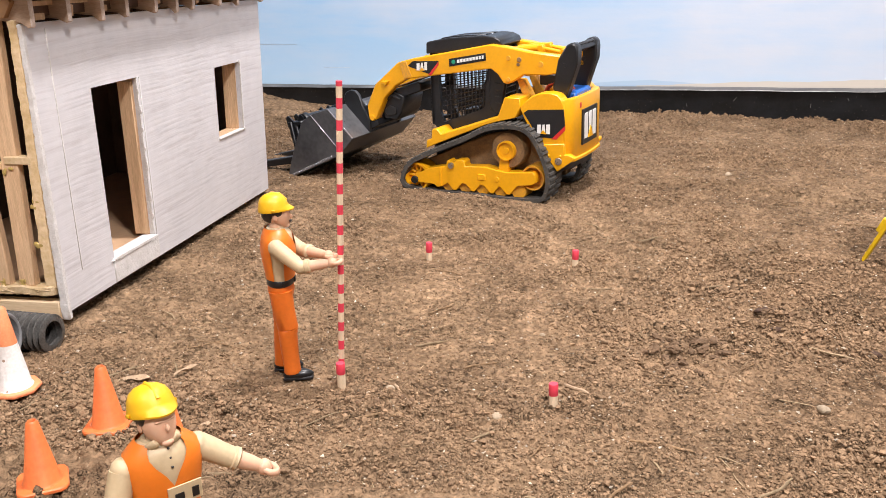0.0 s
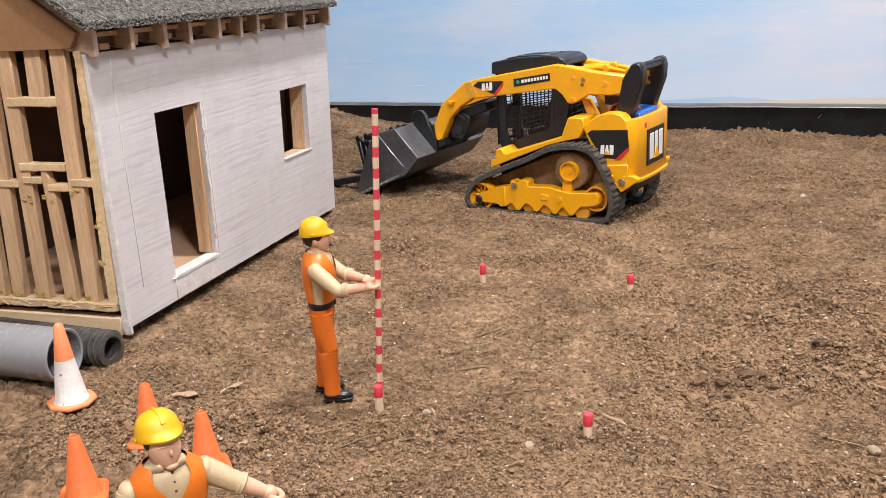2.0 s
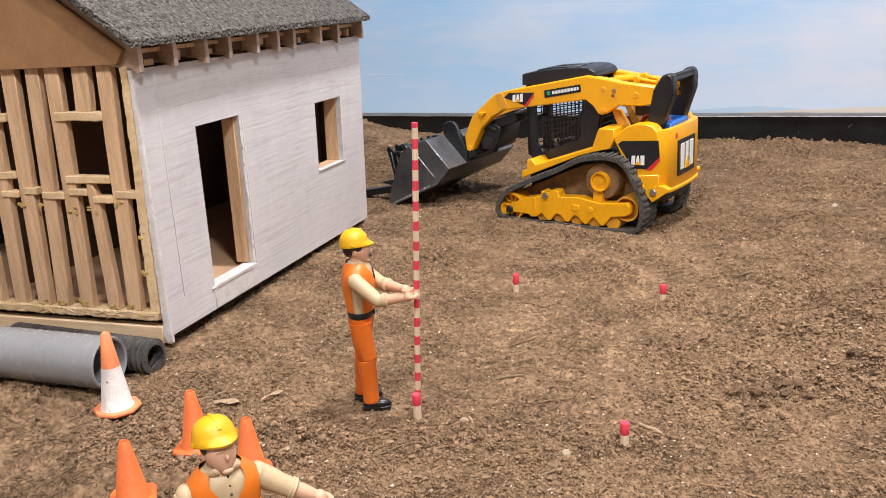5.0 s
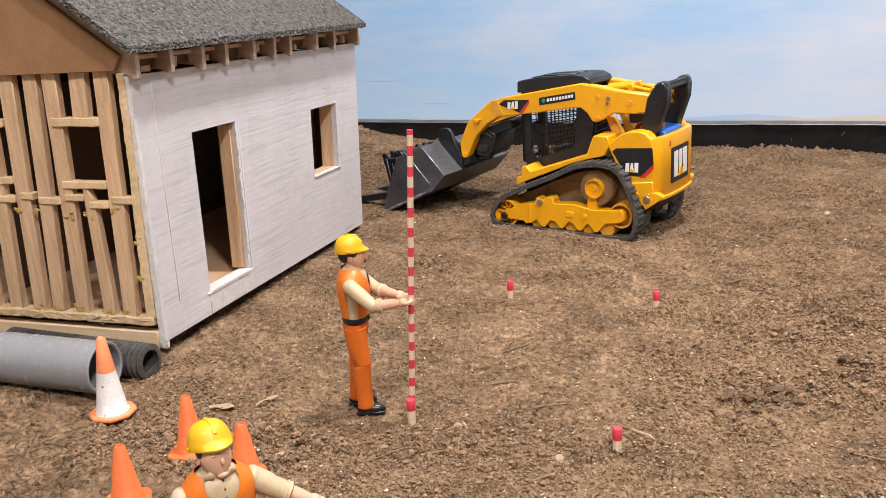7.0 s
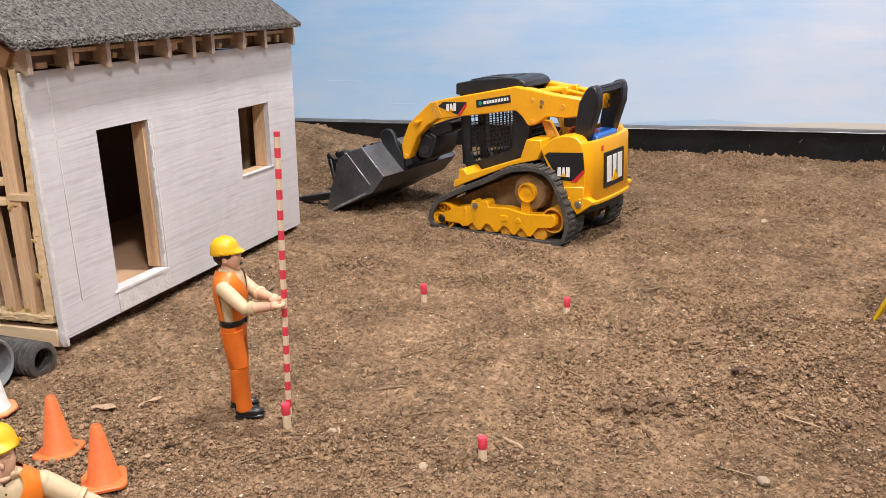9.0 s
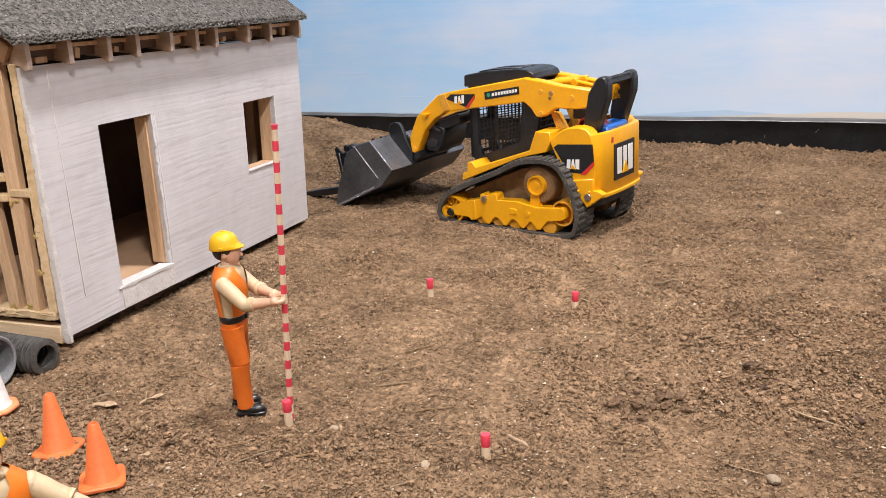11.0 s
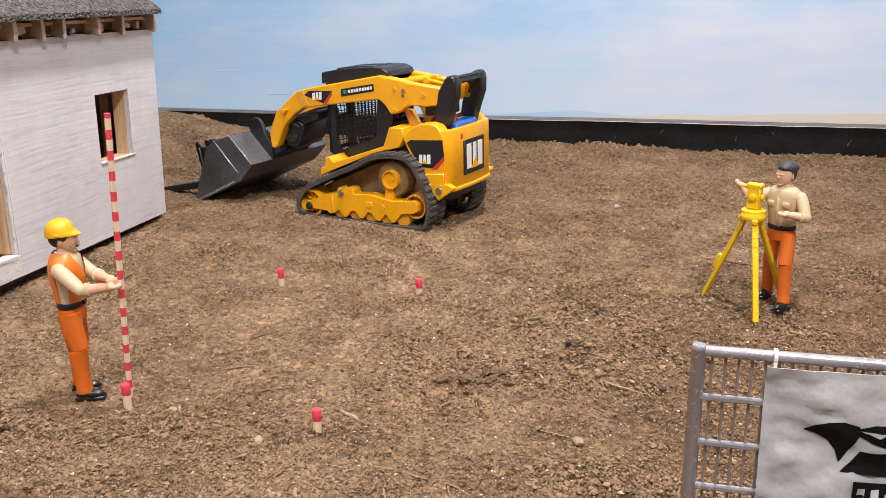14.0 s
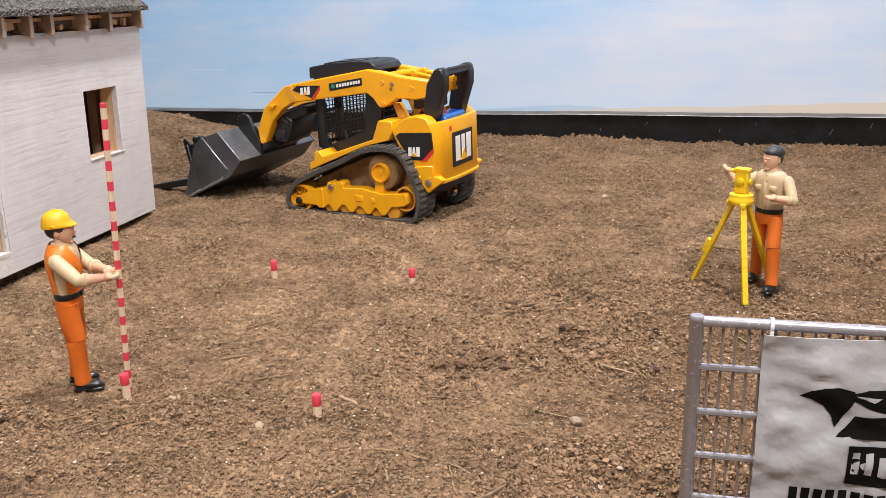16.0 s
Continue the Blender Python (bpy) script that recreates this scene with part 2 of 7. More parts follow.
    L.new(near_only.outputs[0], dr.inputs[0])
    m4 = N.new("ShaderNodeMix")
    m4.data_type, m4.blend_type = "RGBA", "MULTIPLY"
    L.new(dr.outputs[0], m4.inputs[0])
    L.new(tone, m4.inputs[6])
    m4.inputs[7].default_value = (0.42, 0.36, 0.32, 1)
    # trodden, dry and paler soil in the middle of the site
    off = N.new("ShaderNodeVectorMath")
    off.operation = "DISTANCE"
    L.new(tc.outputs["Object"], off.inputs[0])
    off.inputs[1].default_value = (0.0, 0.63, 0.0)
    wob2 = N.new("ShaderNodeMath")
    wob2.operation = "MULTIPLY_ADD"
    wob2.inputs[1].default_value = 0.22
    L.new(big.outputs[0], wob2.inputs[0])
    L.new(off.outputs["Value"], wob2.inputs[2])
    dry = N.new("ShaderNodeMapRange")
    dry.inputs[1].default_value, dry.inputs[2].default_value = 0.20, 0.34
    dry.inputs[3].default_value, dry.inputs[4].default_value = 0.8, 0.0
    L.new(wob2.outputs[0], dry.inputs[0])
    m5 = N.new("ShaderNodeMix")
    m5.data_type, m5.blend_type = "RGBA", "MULTIPLY"
    L.new(dry.outputs[0], m5.inputs[0])
    L.new(m4.outputs[2], m5.inputs[6])
    m5.inputs[7].default_value = (1.24, 1.24, 1.24, 1)
    L.new(m5.outputs[2], b.inputs["Base Color"])
    return m


SOIL = soil_material()


def whitewash_material():
    """Thin white paint over a board, with drawn-out brush strokes."""
    m = material("whitewashed_board", (0.61, 0.597, 0.615), 0.55, second=(0.585, 0.572, 0.588), scale=14)
    nt = m.node_tree
    N, L = nt.nodes, nt.links
    b = N["Principled BSDF"]
    old = b.inputs["Base Color"].links[0].from_socket
    tc = N["Texture Coordinate"]
    mp = N.new("ShaderNodeMapping")
    mp.inputs["Scale"].default_value = (1, 0.022, 1)
    L.new(tc.outputs["Object"], mp.inputs["Vector"])
    warp = N.new("ShaderNodeTexNoise")
    warp.inputs["Scale"].default_value, warp.inputs["Detail"].default_value = 9, 2
    L.new(tc.outputs["Object"], warp.inputs["Vector"])
    add = N.new("ShaderNodeMix")
    add.data_type, add.blend_type = "RGBA", "LINEAR_LIGHT"
    add.inputs[0].default_value = 0.004
    L.new(mp.outputs[0], add.inputs[6])
    L.new(warp.outputs["Color"], add.inputs[7])
    st = N.new("ShaderNodeTexNoise")
    st.inputs["Scale"].default_value, st.inputs["Detail"].default_value = 420, 4
    L.new(add.outputs[2], st.inputs["Vector"])
    r = N.new("ShaderNodeValToRGB")
    r.color_ramp.elements[0].position, r.color_ramp.elements[0].color = 0.30, (0.87, 0.855, 0.855, 1)
    r.color_ramp.elements[1].position, r.color_ramp.elements[1].color = 0.48, (1.0, 1.0, 1.0, 1)
    L.new(st.outputs[0], r.inputs[0])
    mx = N.new("ShaderNodeMix")
    mx.data_type, mx.blend_type = "RGBA", "MULTIPLY"
    mx.inputs[0].default_value = 1
    L.new(old, mx.inputs[6])
    L.new(r.outputs[0], mx.inputs[7])
    L.new(mx.outputs[2], b.inputs["Base Color"])
    bp = N.new("ShaderNodeBump")
    bp.inputs["Strength"].default_value, bp.inputs["Distance"].default_value = 0.35, 0.0007
    L.new(st.outputs[0], bp.inputs["Height"])
    L.new(bp.outputs[0], b.inputs["Normal"])
    return m


WHITEWALL = whitewash_material()
WHITEPAINT = material("rough_white_paint", (0.67, 0.65, 0.645), 0.6, second=(0.56, 0.535, 0.51), scale=120, bump=0.5, bump_scale=400)


def grit_material(name, lo, hi, scale, bump):
    m = material(name, hi, 0.9, second=lo, scale=scale, bump=bump, bump_scale=scale * 2.2, spec=0.25)
    N, L = m.node_tree.nodes, m.node_tree.links
    prev = N["Principled BSDF"].inputs["Normal"].links[0].from_node
    cr = N.new("ShaderNodeTexVoronoi")
    cr.inputs["Scale"].default_value = scale * 1.6
    L.new(N["Texture Coordinate"].outputs["Object"], cr.inputs["Vector"])
    bp = N.new("ShaderNodeBump")
    bp.invert = True
    bp.inputs["Strength"].default_value, bp.inputs["Distance"].default_value = 1.0, 0.0026
    L.new(cr.outputs["Distance"], bp.inputs["Height"])
    L.new(bp.outputs[0], prev.inputs["Normal"])
    return m


ROOFM = grit_material("gritty_grey_roofing", (0.010, 0.0096, 0.0090), (0.215, 0.200, 0.182), 320, 1.0)
LINER = material("black_plastic_edging", (0.011, 0.0115, 0.013), 0.38, second=(0.005, 0.005, 0.005), scale=30, bump=0.35, bump_scale=120, spec=0.3)


def add_specks(m, colour, scale, keep, size):
    """Scattered dust specks on a material."""
    N, L = m.node_tree.nodes, m.node_tree.links
    b = N["Principled BSDF"]
    old = b.inputs["Base Color"].links[0].from_socket
    vor = N.new("ShaderNodeTexVoronoi")
    vor.inputs["Scale"].default_value = scale
    L.new(N["Texture Coordinate"].outputs["Object"], vor.inputs["Vector"])
    near = N.new("ShaderNodeMath")
    near.operation = "LESS_THAN"
    near.inputs[1].default_value = size
    L.new(vor.outputs["Distance"], near.inputs[0])
    sep = N.new("ShaderNodeSeparateColor")
    L.new(vor.outputs["Color"], sep.inputs[0])
    some = N.new("ShaderNodeMath")
    some.operation = "LESS_THAN"
    some.inputs[1].default_value = keep
    L.new(sep.outputs[0], some.inputs[0])
    both = N.new("ShaderNodeMath")
    both.operation = "MULTIPLY"
    L.new(near.outputs[0], both.inputs[0])
    L.new(some.outputs[0], both.inputs[1])
    mx = N.new("ShaderNodeMix")
    mx.data_type = "RGBA"
    L.new(both.outputs[0], mx.inputs[0])
    L.new(old, mx.inputs[6])
    mx.inputs[7].default_value = (*colour, 1)
    L.new(mx.outputs[2], b.inputs["Base Color"])


add_specks(LINER, (0.075, 0.068, 0.06), 420, 0.07, 0.22)
add_specks(ROOFM, (0.30, 0.285, 0.27), 380, 0.13, 0.30)
add_specks(ROOFM, (0.010, 0.009, 0.009), 430, 0.14, 0.34)
add_specks(RUBBER, (0.16, 0.12, 0.08), 500, 0.25, 0.35)
add_specks(CONEWHITE, (0.30, 0.20, 0.14), 260, 0.10, 0.22)
add_specks(WHITEWALL, (0.58, 0.56, 0.55), 120, 0.05, 0.10)
LINERTOP = material("dusty_edging_lip", (0.15, 0.145, 0.14), 0.6, second=(0.04, 0.04, 0.04), stretch=(0.4, 1, 1), scale=60, bump=0.3)
LINERBEAD = material("pale_edging_edge", (0.62, 0.60, 0.58), 0.5, second=(0.10, 0.10, 0.10), stretch=(0.5, 1, 1), scale=35, bump=0.2)


def sky_paint_material():
    """A painted sky: blue above, pale cloud streaks, a sand strip and a far blue hill along its foot."""
    m = bpy.data.materials.new("painted_sky_board")
    m.use_nodes = True
    nt = m.node_tree
    N, L = nt.nodes, nt.links
    b = N["Principled BSDF"]
    b.inputs["Roughness"].default_value = 0.6
    tc = N.new("ShaderNodeTexCoord")
    sep = N.new("ShaderNodeSeparateXYZ")
    L.new(tc.outputs["Object"], sep.inputs[0])

    def math_node(op, a, c=None, d=None):
        n = N.new("ShaderNodeMath")
        n.operation = op
        for i, q in enumerate((a, c, d)):
            if q is None:
                continue
            if isinstance(q, (int, float)):
                n.inputs[i].default_value = q
            else:
                L.new(q, n.inputs[i])
        return n.outputs[0]

    def ramp(src, stops):
        r = N.new("ShaderNodeValToRGB")
        els = r.color_ramp.elements
        while len(els) < len(stops):
            els.new(0.5)
        for el, (p, c) in zip(els, stops):
            el.position, el.color = p, (*c, 1)
        L.new(src, r.inputs[0])
        return r.outputs[0]

    def noise_of(stretch, scale, detail, rough=0.5):
        mp = N.new("ShaderNodeMapping")
        mp.inputs["Scale"].default_value = stretch
        L.new(tc.outputs["Object"], mp.inputs["Vector"])
        n = N.new("ShaderNodeTexNoise")
        n.inputs["Scale"].default_value, n.inputs["Detail"].default_value, n.inputs["Roughness"].default_value = scale, detail, rough
        L.new(mp.outputs[0], n.inputs["Vector"])
        return n.outputs[0]

    def blend(f, a, c):
        mx = N.new("ShaderNodeMix")
        mx.data_type = "RGBA"
        L.new(f, mx.inputs[0])
        for i, q in ((6, a), (7, c)):
            if isinstance(q, tuple):
                mx.inputs[i].default_value = (*q, 1)
            else:
                L.new(q, mx.inputs[i])
        return mx.outputs[2]

    x, z = sep.outputs[0], sep.outputs[2]
    # blue with height
    blue = ramp(math_node("MULTIPLY", z, 2.5), [(0.06, (0.40, 0.565, 0.715)), (0.16, (0.375, 0.545, 0.735)), (0.35, (0.28, 0.48, 0.715)), (0.9, (0.205, 0.40, 0.675))])
    n1 = noise_of((1.0, 1, 2.6), 3.1, 5, 0.55)
    n2 = noise_of((1.0, 1, 9.0), 7.0, 4, 0.6)
    side = math_node("MULTIPLY_ADD", x, 0.26, 0.30)
    c = math_node("ADD", math_node("MULTIPLY_ADD", n1, 0.9, -0.22), math_node("MULTIPLY_ADD", n2, 0.25, -0.12))
    c = math_node("ADD", c, side)
    cm = ramp(c, [(0.34, (0, 0, 0)), (0.74, (1, 1, 1))])
    sky = blend(cm, blue, (0.565, 0.595, 0.665))
    # far hill and sand along the foot
    hill_n = noise_of((1, 0, 0), 5, 3)
    edge = math_node("MULTIPLY_ADD", hill_n, 0.022, 0.037)
    d1 = math_node("ABSOLUTE", math_node("SUBTRACT", x, 0.04))
    edge = math_node("SUBTRACT", edge, math_node("MULTIPLY", d1, 0.07))
    isle = math_node("LESS_THAN", z, edge)
    sky = blend(math_node("MULTIPLY", isle, 0.75), sky, (0.34, 0.47, 0.62))
    sand_n = noise_of((1, 0, 0), 9, 2)
    sedge = math_node("MULTIPLY_ADD", x, 0.030, math_node("MULTIPLY_ADD", sand_n, 0.010, 0.034))
    sand = math_node("LESS_THAN", z, sedge)
    sand = math_node("MULTIPLY", sand, math_node("GREATER_THAN", x, 0.02))
    sky = blend(math_node("MULTIPLY", sand, 0.8), sky, (0.58, 0.50, 0.40))
    L.new(sky, b.inputs["Base Color"])
    fine = noise_of((1, 1, 3), 120, 4)
    bp = N.new("ShaderNodeBump")
    bp.inputs["Strength"].default_value, bp.inputs["Distance"].default_value = 0.1, 0.001
    L.new(fine, bp.inputs["Height"])
    L.new(bp.outputs[0], b.inputs["Normal"])
    return m


SKYBOARD = sky_paint_material()


# ---- mesh helpers ----
def mesh_of(bm, name, mats, smooth=40):
    me = bpy.data.meshes.new(name)
    bmesh.ops.recalc_face_normals(bm, faces=bm.faces)
    bm.to_mesh(me)
    bm.free()
    for mm in mats if isinstance(mats, (list, tuple)) else [mats]:
        me.materials.append(mm)
    if smooth:
        me.polygons.foreach_set("use_smooth", [True] * len(me.polygons))
        me.set_sharp_from_angle(angle=radians(smooth))
    return me


def part(name, bm, mats, parent=None, label="", smooth=40):
    ob = new(name, mesh_of(bm, name, mats, smooth))
    ob.parent = parent
    return tagged(ob, label)


def thing(name, m, label, category, group="", kind=""):
    ob = new(name)
    ob.empty_display_size = 0.01
    ob.matrix_world = m
    return tagged(ob, label, category, group, kind)


def bevel_all(bm, w, segs=1, angle=30):
    if w <= 0:
        return
    es = [e for e in bm.edges if len(e.link_faces) == 2 and e.calc_face_angle(0) > radians(angle)]
    bmesh.ops.bevel(bm, geom=es, offset=w, segments=segs, affect="EDGES", profile=0.5, clamp_overlap=True)


def box(bm, c, s, rot=None, mat=0, bevel=0.0):
    """A box with centre c and size s, with rounded edges."""
    t = bmesh.new()
    bmesh.ops.create_cube(t, size=1.0)
    bmesh.ops.scale(t, vec=s, verts=t.verts)
    bevel_all(t, bevel)
    mm = Matrix.Translation(c) @ (rot.to_4x4() if rot else Matrix())
    join(bm, t, mm, mat)


def join(bm, t, mm=None, mat=0):
    vs = {}
    for v in t.verts:
        vs[v] = bm.verts.new(mm @ v.co if mm else v.co)
    for f in t.faces:
        try:
            g = bm.faces.new([vs[v] for v in f.verts])
            g.material_index = mat if mat is not None else f.material_index
        except ValueError:
            pass
    t.free()


def prism(bm, poly, a, b, axes="xzy", mat=0, bevel=0.0):
    """A polygon drawn in the first two axes and pushed from a to b along the third."""
    t = bmesh.new()
    ix = ["xyz".index(q) for q in axes]

    def at(p, h):
        q = [0, 0, 0]
        q[ix[0]], q[ix[1]], q[ix[2]] = p[0], p[1], h
        return q
    lo = [t.verts.new(at(p, a)) for p in poly]
    hi = [t.verts.new(at(p, b)) for p in poly]
    n = len(poly)
    t.faces.new(lo)
    t.faces.new(hi[::-1])
    for i in range(n):
        t.faces.new((lo[i], hi[i], hi[(i + 1) % n], lo[(i + 1) % n]))
    bmesh.ops.recalc_face_normals(t, faces=t.faces)
    bevel_all(t, bevel)
    bmesh.ops.triangulate(t, faces=[f for f in t.faces if len(f.verts) > 4])
    join(bm, t, None, mat)


def tube(bm, pts, radii, seg=12, mat=0, cap=True, up=(0, 0, 1)):
    """Rings along a line of points; radii are numbers or (across, thick) pairs."""
    pts = [Vector(p) for p in pts]
    rings = []
    side = None
    for i, p in enumerate(pts):
        d = (pts[min(i + 1, len(pts) - 1)] - pts[max(i - 1, 0)]).normalized()
        u = Vector(up)
        if abs(d.dot(u)) > 0.97:
            u = Vector((1, 0, 0)) if side is None else side.cross(d)
        s = d.cross(u).normalized() if side is None or True else side
        if side is not None and s.dot(side) < 0:
            s = -s
        side = s
        t = s.cross(d).normalized()
        r = radii[i] if isinstance(radii, (list, tuple)) else radii
        ra, rb = r if isinstance(r, (list, tuple)) else (r, r)
        rings.append([bm.verts.new(p + s * (ra * math.cos(k)) + t * (rb * math.sin(k))) for k in [2 * math.pi * j / seg for j in range(seg)]])
    for a, b in zip(rings, rings[1:]):
        for j in range(seg):
            f = bm.faces.new((a[j], a[(j + 1) % seg], b[(j + 1) % seg], b[j]))
            f.material_index = mat
    if cap:
        for r in (rings[0], rings[-1]):
            bm.faces.new(r).material_index = mat
    return rings


def lathe(bm, profile, seg=24, mat=0, m=None, closed=False):
    """(radius, height) pairs turned round z."""
    rings = []
    m = m or Matrix()
    for r, h in profile:
        rings.append([bm.verts.new(m @ Vector((r * math.cos(2 * math.pi * j / seg), r * math.sin(2 * math.pi * j / seg), h))) for j in range(seg)])
    pairs = list(zip(rings, rings[1:]))
    if closed:
        pairs.append((rings[-1], rings[0]))
    for a, b in pairs:
        for j in range(seg):
            bm.faces.new((a[j], a[(j + 1) % seg], b[(j + 1) % seg], b[j])).material_index = mat
    if not closed:
        for r, (rad, _) in ((rings[0], profile[0]), (rings[-1], profile[-1])):
            if rad > 1e-6:
                bm.faces.new(r).material_index = mat


def ball(bm, c, r, mat=0, seg=16, rows=10, rot=None):
    t = bmesh.new()
    bmesh.ops.create_uvsphere(t, u_segments=seg, v_segments=rows, radius=1.0)
    mm = Matrix.Translation(c) @ (rot.to_4x4() if rot else Matrix()) @ Matrix.Diagonal((*(r if isinstance(r, (tuple, list)) else (r, r, r)), 1))
    join(bm, t, mm, mat)


def smooth_loop(pts, n):
    """Points along a closed smooth line through pts."""
    out = []
    k = len(pts)
    for i in range(k):
        p0, p1, p2, p3 = (Vector(pts[(i + j - 1) % k]) for j in range(4))
        for j in range(n):
            t = j / n
            out.append(0.5 * ((2 * p1) + (p2 - p0) * t + (2 * p0 - 5 * p1 + 4 * p2 - p3) * t * t + (3 * p1 - p0 - 3 * p2 + p3) * t ** 3))
    return out


def axis_y(c):
    """A pose whose z runs along -y, for wheels that face the loader's side."""
    return Matrix.Translation(c) @ Matrix.Rotation(radians(-90), 4, "X")


# ---- ground ----
def value_noise(x, y, seed):
    rng = np.random.RandomState(seed)
    tab = rng.rand(256, 256)
    xi, yi = np.floor(x).astype(int), np.floor(y).astype(int)
    fx, fy = x - xi, y - yi
    fx, fy = fx * fx * (3 - 2 * fx), fy * fy * (3 - 2 * fy)
    a, b = tab[xi % 256, yi % 256], tab[(xi + 1) % 256, yi % 256]
    c, d = tab[xi % 256, (yi + 1) % 256], tab[(xi + 1) % 256, (yi + 1) % 256]
    return (a * (1 - fx) + b * fx) * (1 - fy) + (c * (1 - fx) + d * fx) * fy - 0.5


def bump_at(x, y, cx, cy, rx, ry, h):
    return h * np.exp(-(((x - cx) / rx) ** 2 + ((y - cy) / ry) ** 2))


def ridge_at(x, y, pts, w):
    """1 along a broken line on the ground, falling off with the distance w."""
    best = np.full(np.shape(x), 9.0)
    for (ax, ay), (bx, by) in zip(pts, pts[1:]):
        dx, dy = bx - ax, by - ay
        f = np.clip(((x - ax) * dx + (y - ay) * dy) / (dx * dx + dy * dy), 0, 1)
        best = np.minimum(best, np.hypot(x - ax - f * dx, y - ay - f * dy))
    return np.exp(-(best / w) ** 2)


# pushed-up rows of crumbs: the line, its width, how loose it is and how high
ROWS = (([(-0.285, 0.850), (-0.262, 0.866), (-0.204, 0.842), (-0.164, 0.830), (-0.121, 0.806), (-0.048, 0.768)], 0.013, 0.9, 0.0052),
        ([(-0.235, 0.600), (-0.212, 0.640), (-0.205, 0.700), (-0.235, 0.760)], 0.018, 0.5, 0.0012),
        ([(-0.060, 0.585), (-0.020, 0.640), (0.015, 0.690), (0.040, 0.760)], 0.014, 0.5, 0.0007),
        ([(-0.010, 0.555), (0.020, 0.565), (0.035, 0.625)], 0.012, 0.45, 0.0010),
        ([(0.020, 0.480), (0.062, 0.506), (0.105, 0.535), (0.150, 0.560)], 0.028, 0.75, 0.0022),
        ([(-0.150, 0.405), (-0.085, 0.415), (-0.030, 0.425), (0.000, 0.440)], 0.020, 0.7, 0.0012),
        ([(-0.015, 0.640), (-0.008, 0.650)], 0.010, 0.7, 0.0003),
        ([(0.045, 0.905), (0.110, 0.880), (0.180, 0.875)], 0.015, 0.45, 0.0014),
        ([(0.100, 0.640), (0.170, 0.630), (0.250, 0.610)], 0.060, 0.40, 0.0012),
        ([(-0.300, 0.445), (-0.250, 0.540), (-0.290, 0.660)], 0.030, 0.35, 0.0006),
        ([(-0.250, 1.262), (0.100, 1.262), (0.700, 1.265)], 0.014, 0.6, 0.0040))


def roughness_at(x, y):
    """How loose and cloddy the soil is: trodden flat in the middle, crumbly along the rows and by the rim."""
    n = value_noise(x * 13 + 7, y * 13 + 7, 61) + 0.7 * value_noise(x * 31 + 5, y * 31 + 5, 62) + 0.5 * value_noise(x * 70 + 2, y * 70 + 2, 63)
    r = 0.20 + 1.15 * np.clip(n - 0.02, 0, 0.6)
    r = r + (0.42 + 0.5 * n) * np.clip((0.475 - y) / 0.06, 0, 1)
    r = r + (0.24 + 0.6 * n) * np.clip((x - 0.03) / 0.10, 0, 1) * np.clip((0.80 - y) / 0.15, 0, 1)
    r = r + (0.16 + 0.4 * n) * np.clip((y - 0.84) / 0.12, 0, 1)
    for pts, w, loose, _ in ROWS:
        r = r + loose * ridge_at(x, y, pts, w) * (0.75 + 0.9 * n)
    return np.clip(r, 0.08, 1.25)


def ground_low(x, y):
    z = 0.006 * value_noise(x * 6 + 40, y * 6 + 40, 3) + 0.0025 * value_noise(x * 17 + 60, y * 17 + 60, 5)
    z = z + bump_at(x, y, -0.66, 1.22, 0.17, 0.14, 0.050) + bump_at(x, y, 0.16, 0.96, 0.16, 0.12, 0.008)
    for pts, w, _, h in ROWS:
        z = z + h * ridge_at(x, y, pts, w * 0.7)
    z = z + bump_at(x, y, 0.05, 1.24, 0.35, 0.05, 0.006) - bump_at(x, y, 0.3, 1.27, 0.2, 0.05, 0.004)
    # faint wheel ruts
    rut = np.abs(((x - 0.02) + 0.35 * (y - 0.55)))
    z = z - 0.0016 * np.exp(-(rut / 0.012) ** 2) * np.clip((y - 0.42) / 0.1, 0, 1) * np.clip((0.85 - y) / 0.1, 0, 1)
    # tread marks left by the tracks
    for ax, ay, bx, by in ((-0.13, 0.76, 0.10, 0.53), (-0.08, 0.80, 0.16, 0.57), (0.02, 0.90, 0.26, 0.80)):
        dx, dy = bx - ax, by - ay
        ln = math.hypot(dx, dy)
        u = ((x - ax) * dx + (y - ay) * dy) / ln
        v = ((x - ax) * dy - (y - ay) * dx) / ln + 0.012 * np.sin(u * 9)
        on = np.clip(u / 0.05, 0, 1) * np.clip((ln - u) / 0.05, 0, 1) * np.exp(-(v / 0.011) ** 4)
        z = z - on * (0.0022 + 0.0009 * np.sin(u * 1000 + 300 * v)) + 0.0024 * np.exp(-((np.abs(v) - 0.014) / 0.004) ** 2) * np.clip(u / 0.05, 0, 1) * np.clip((ln - u) / 0.05, 0, 1)
    # dug holes on the right
    z = z - bump_at(x, y, 0.104, 0.563, 0.010, 0.006, 0.006) - bump_at(x, y, 0.112, 0.548, 0.012, 0.006, 0.006)
    # kept level under what stands on it
    for cx, cy, rx, ry in ((-0.47, 0.64, 0.19, 0.21), (-0.10, 0.90, 0.15, 0.06), (-0.36, 0.425, 0.16, 0.05), (-0.24, 0.36, 0.09, 0.08), (-0.16, 0.434, 0.03, 0.03), (0.22, 0.67, 0.05, 0.05)):
        z = z * (1 - np.exp(-(((x - cx) / rx) ** 4 + ((y - cy) / ry) ** 4)))
    return z


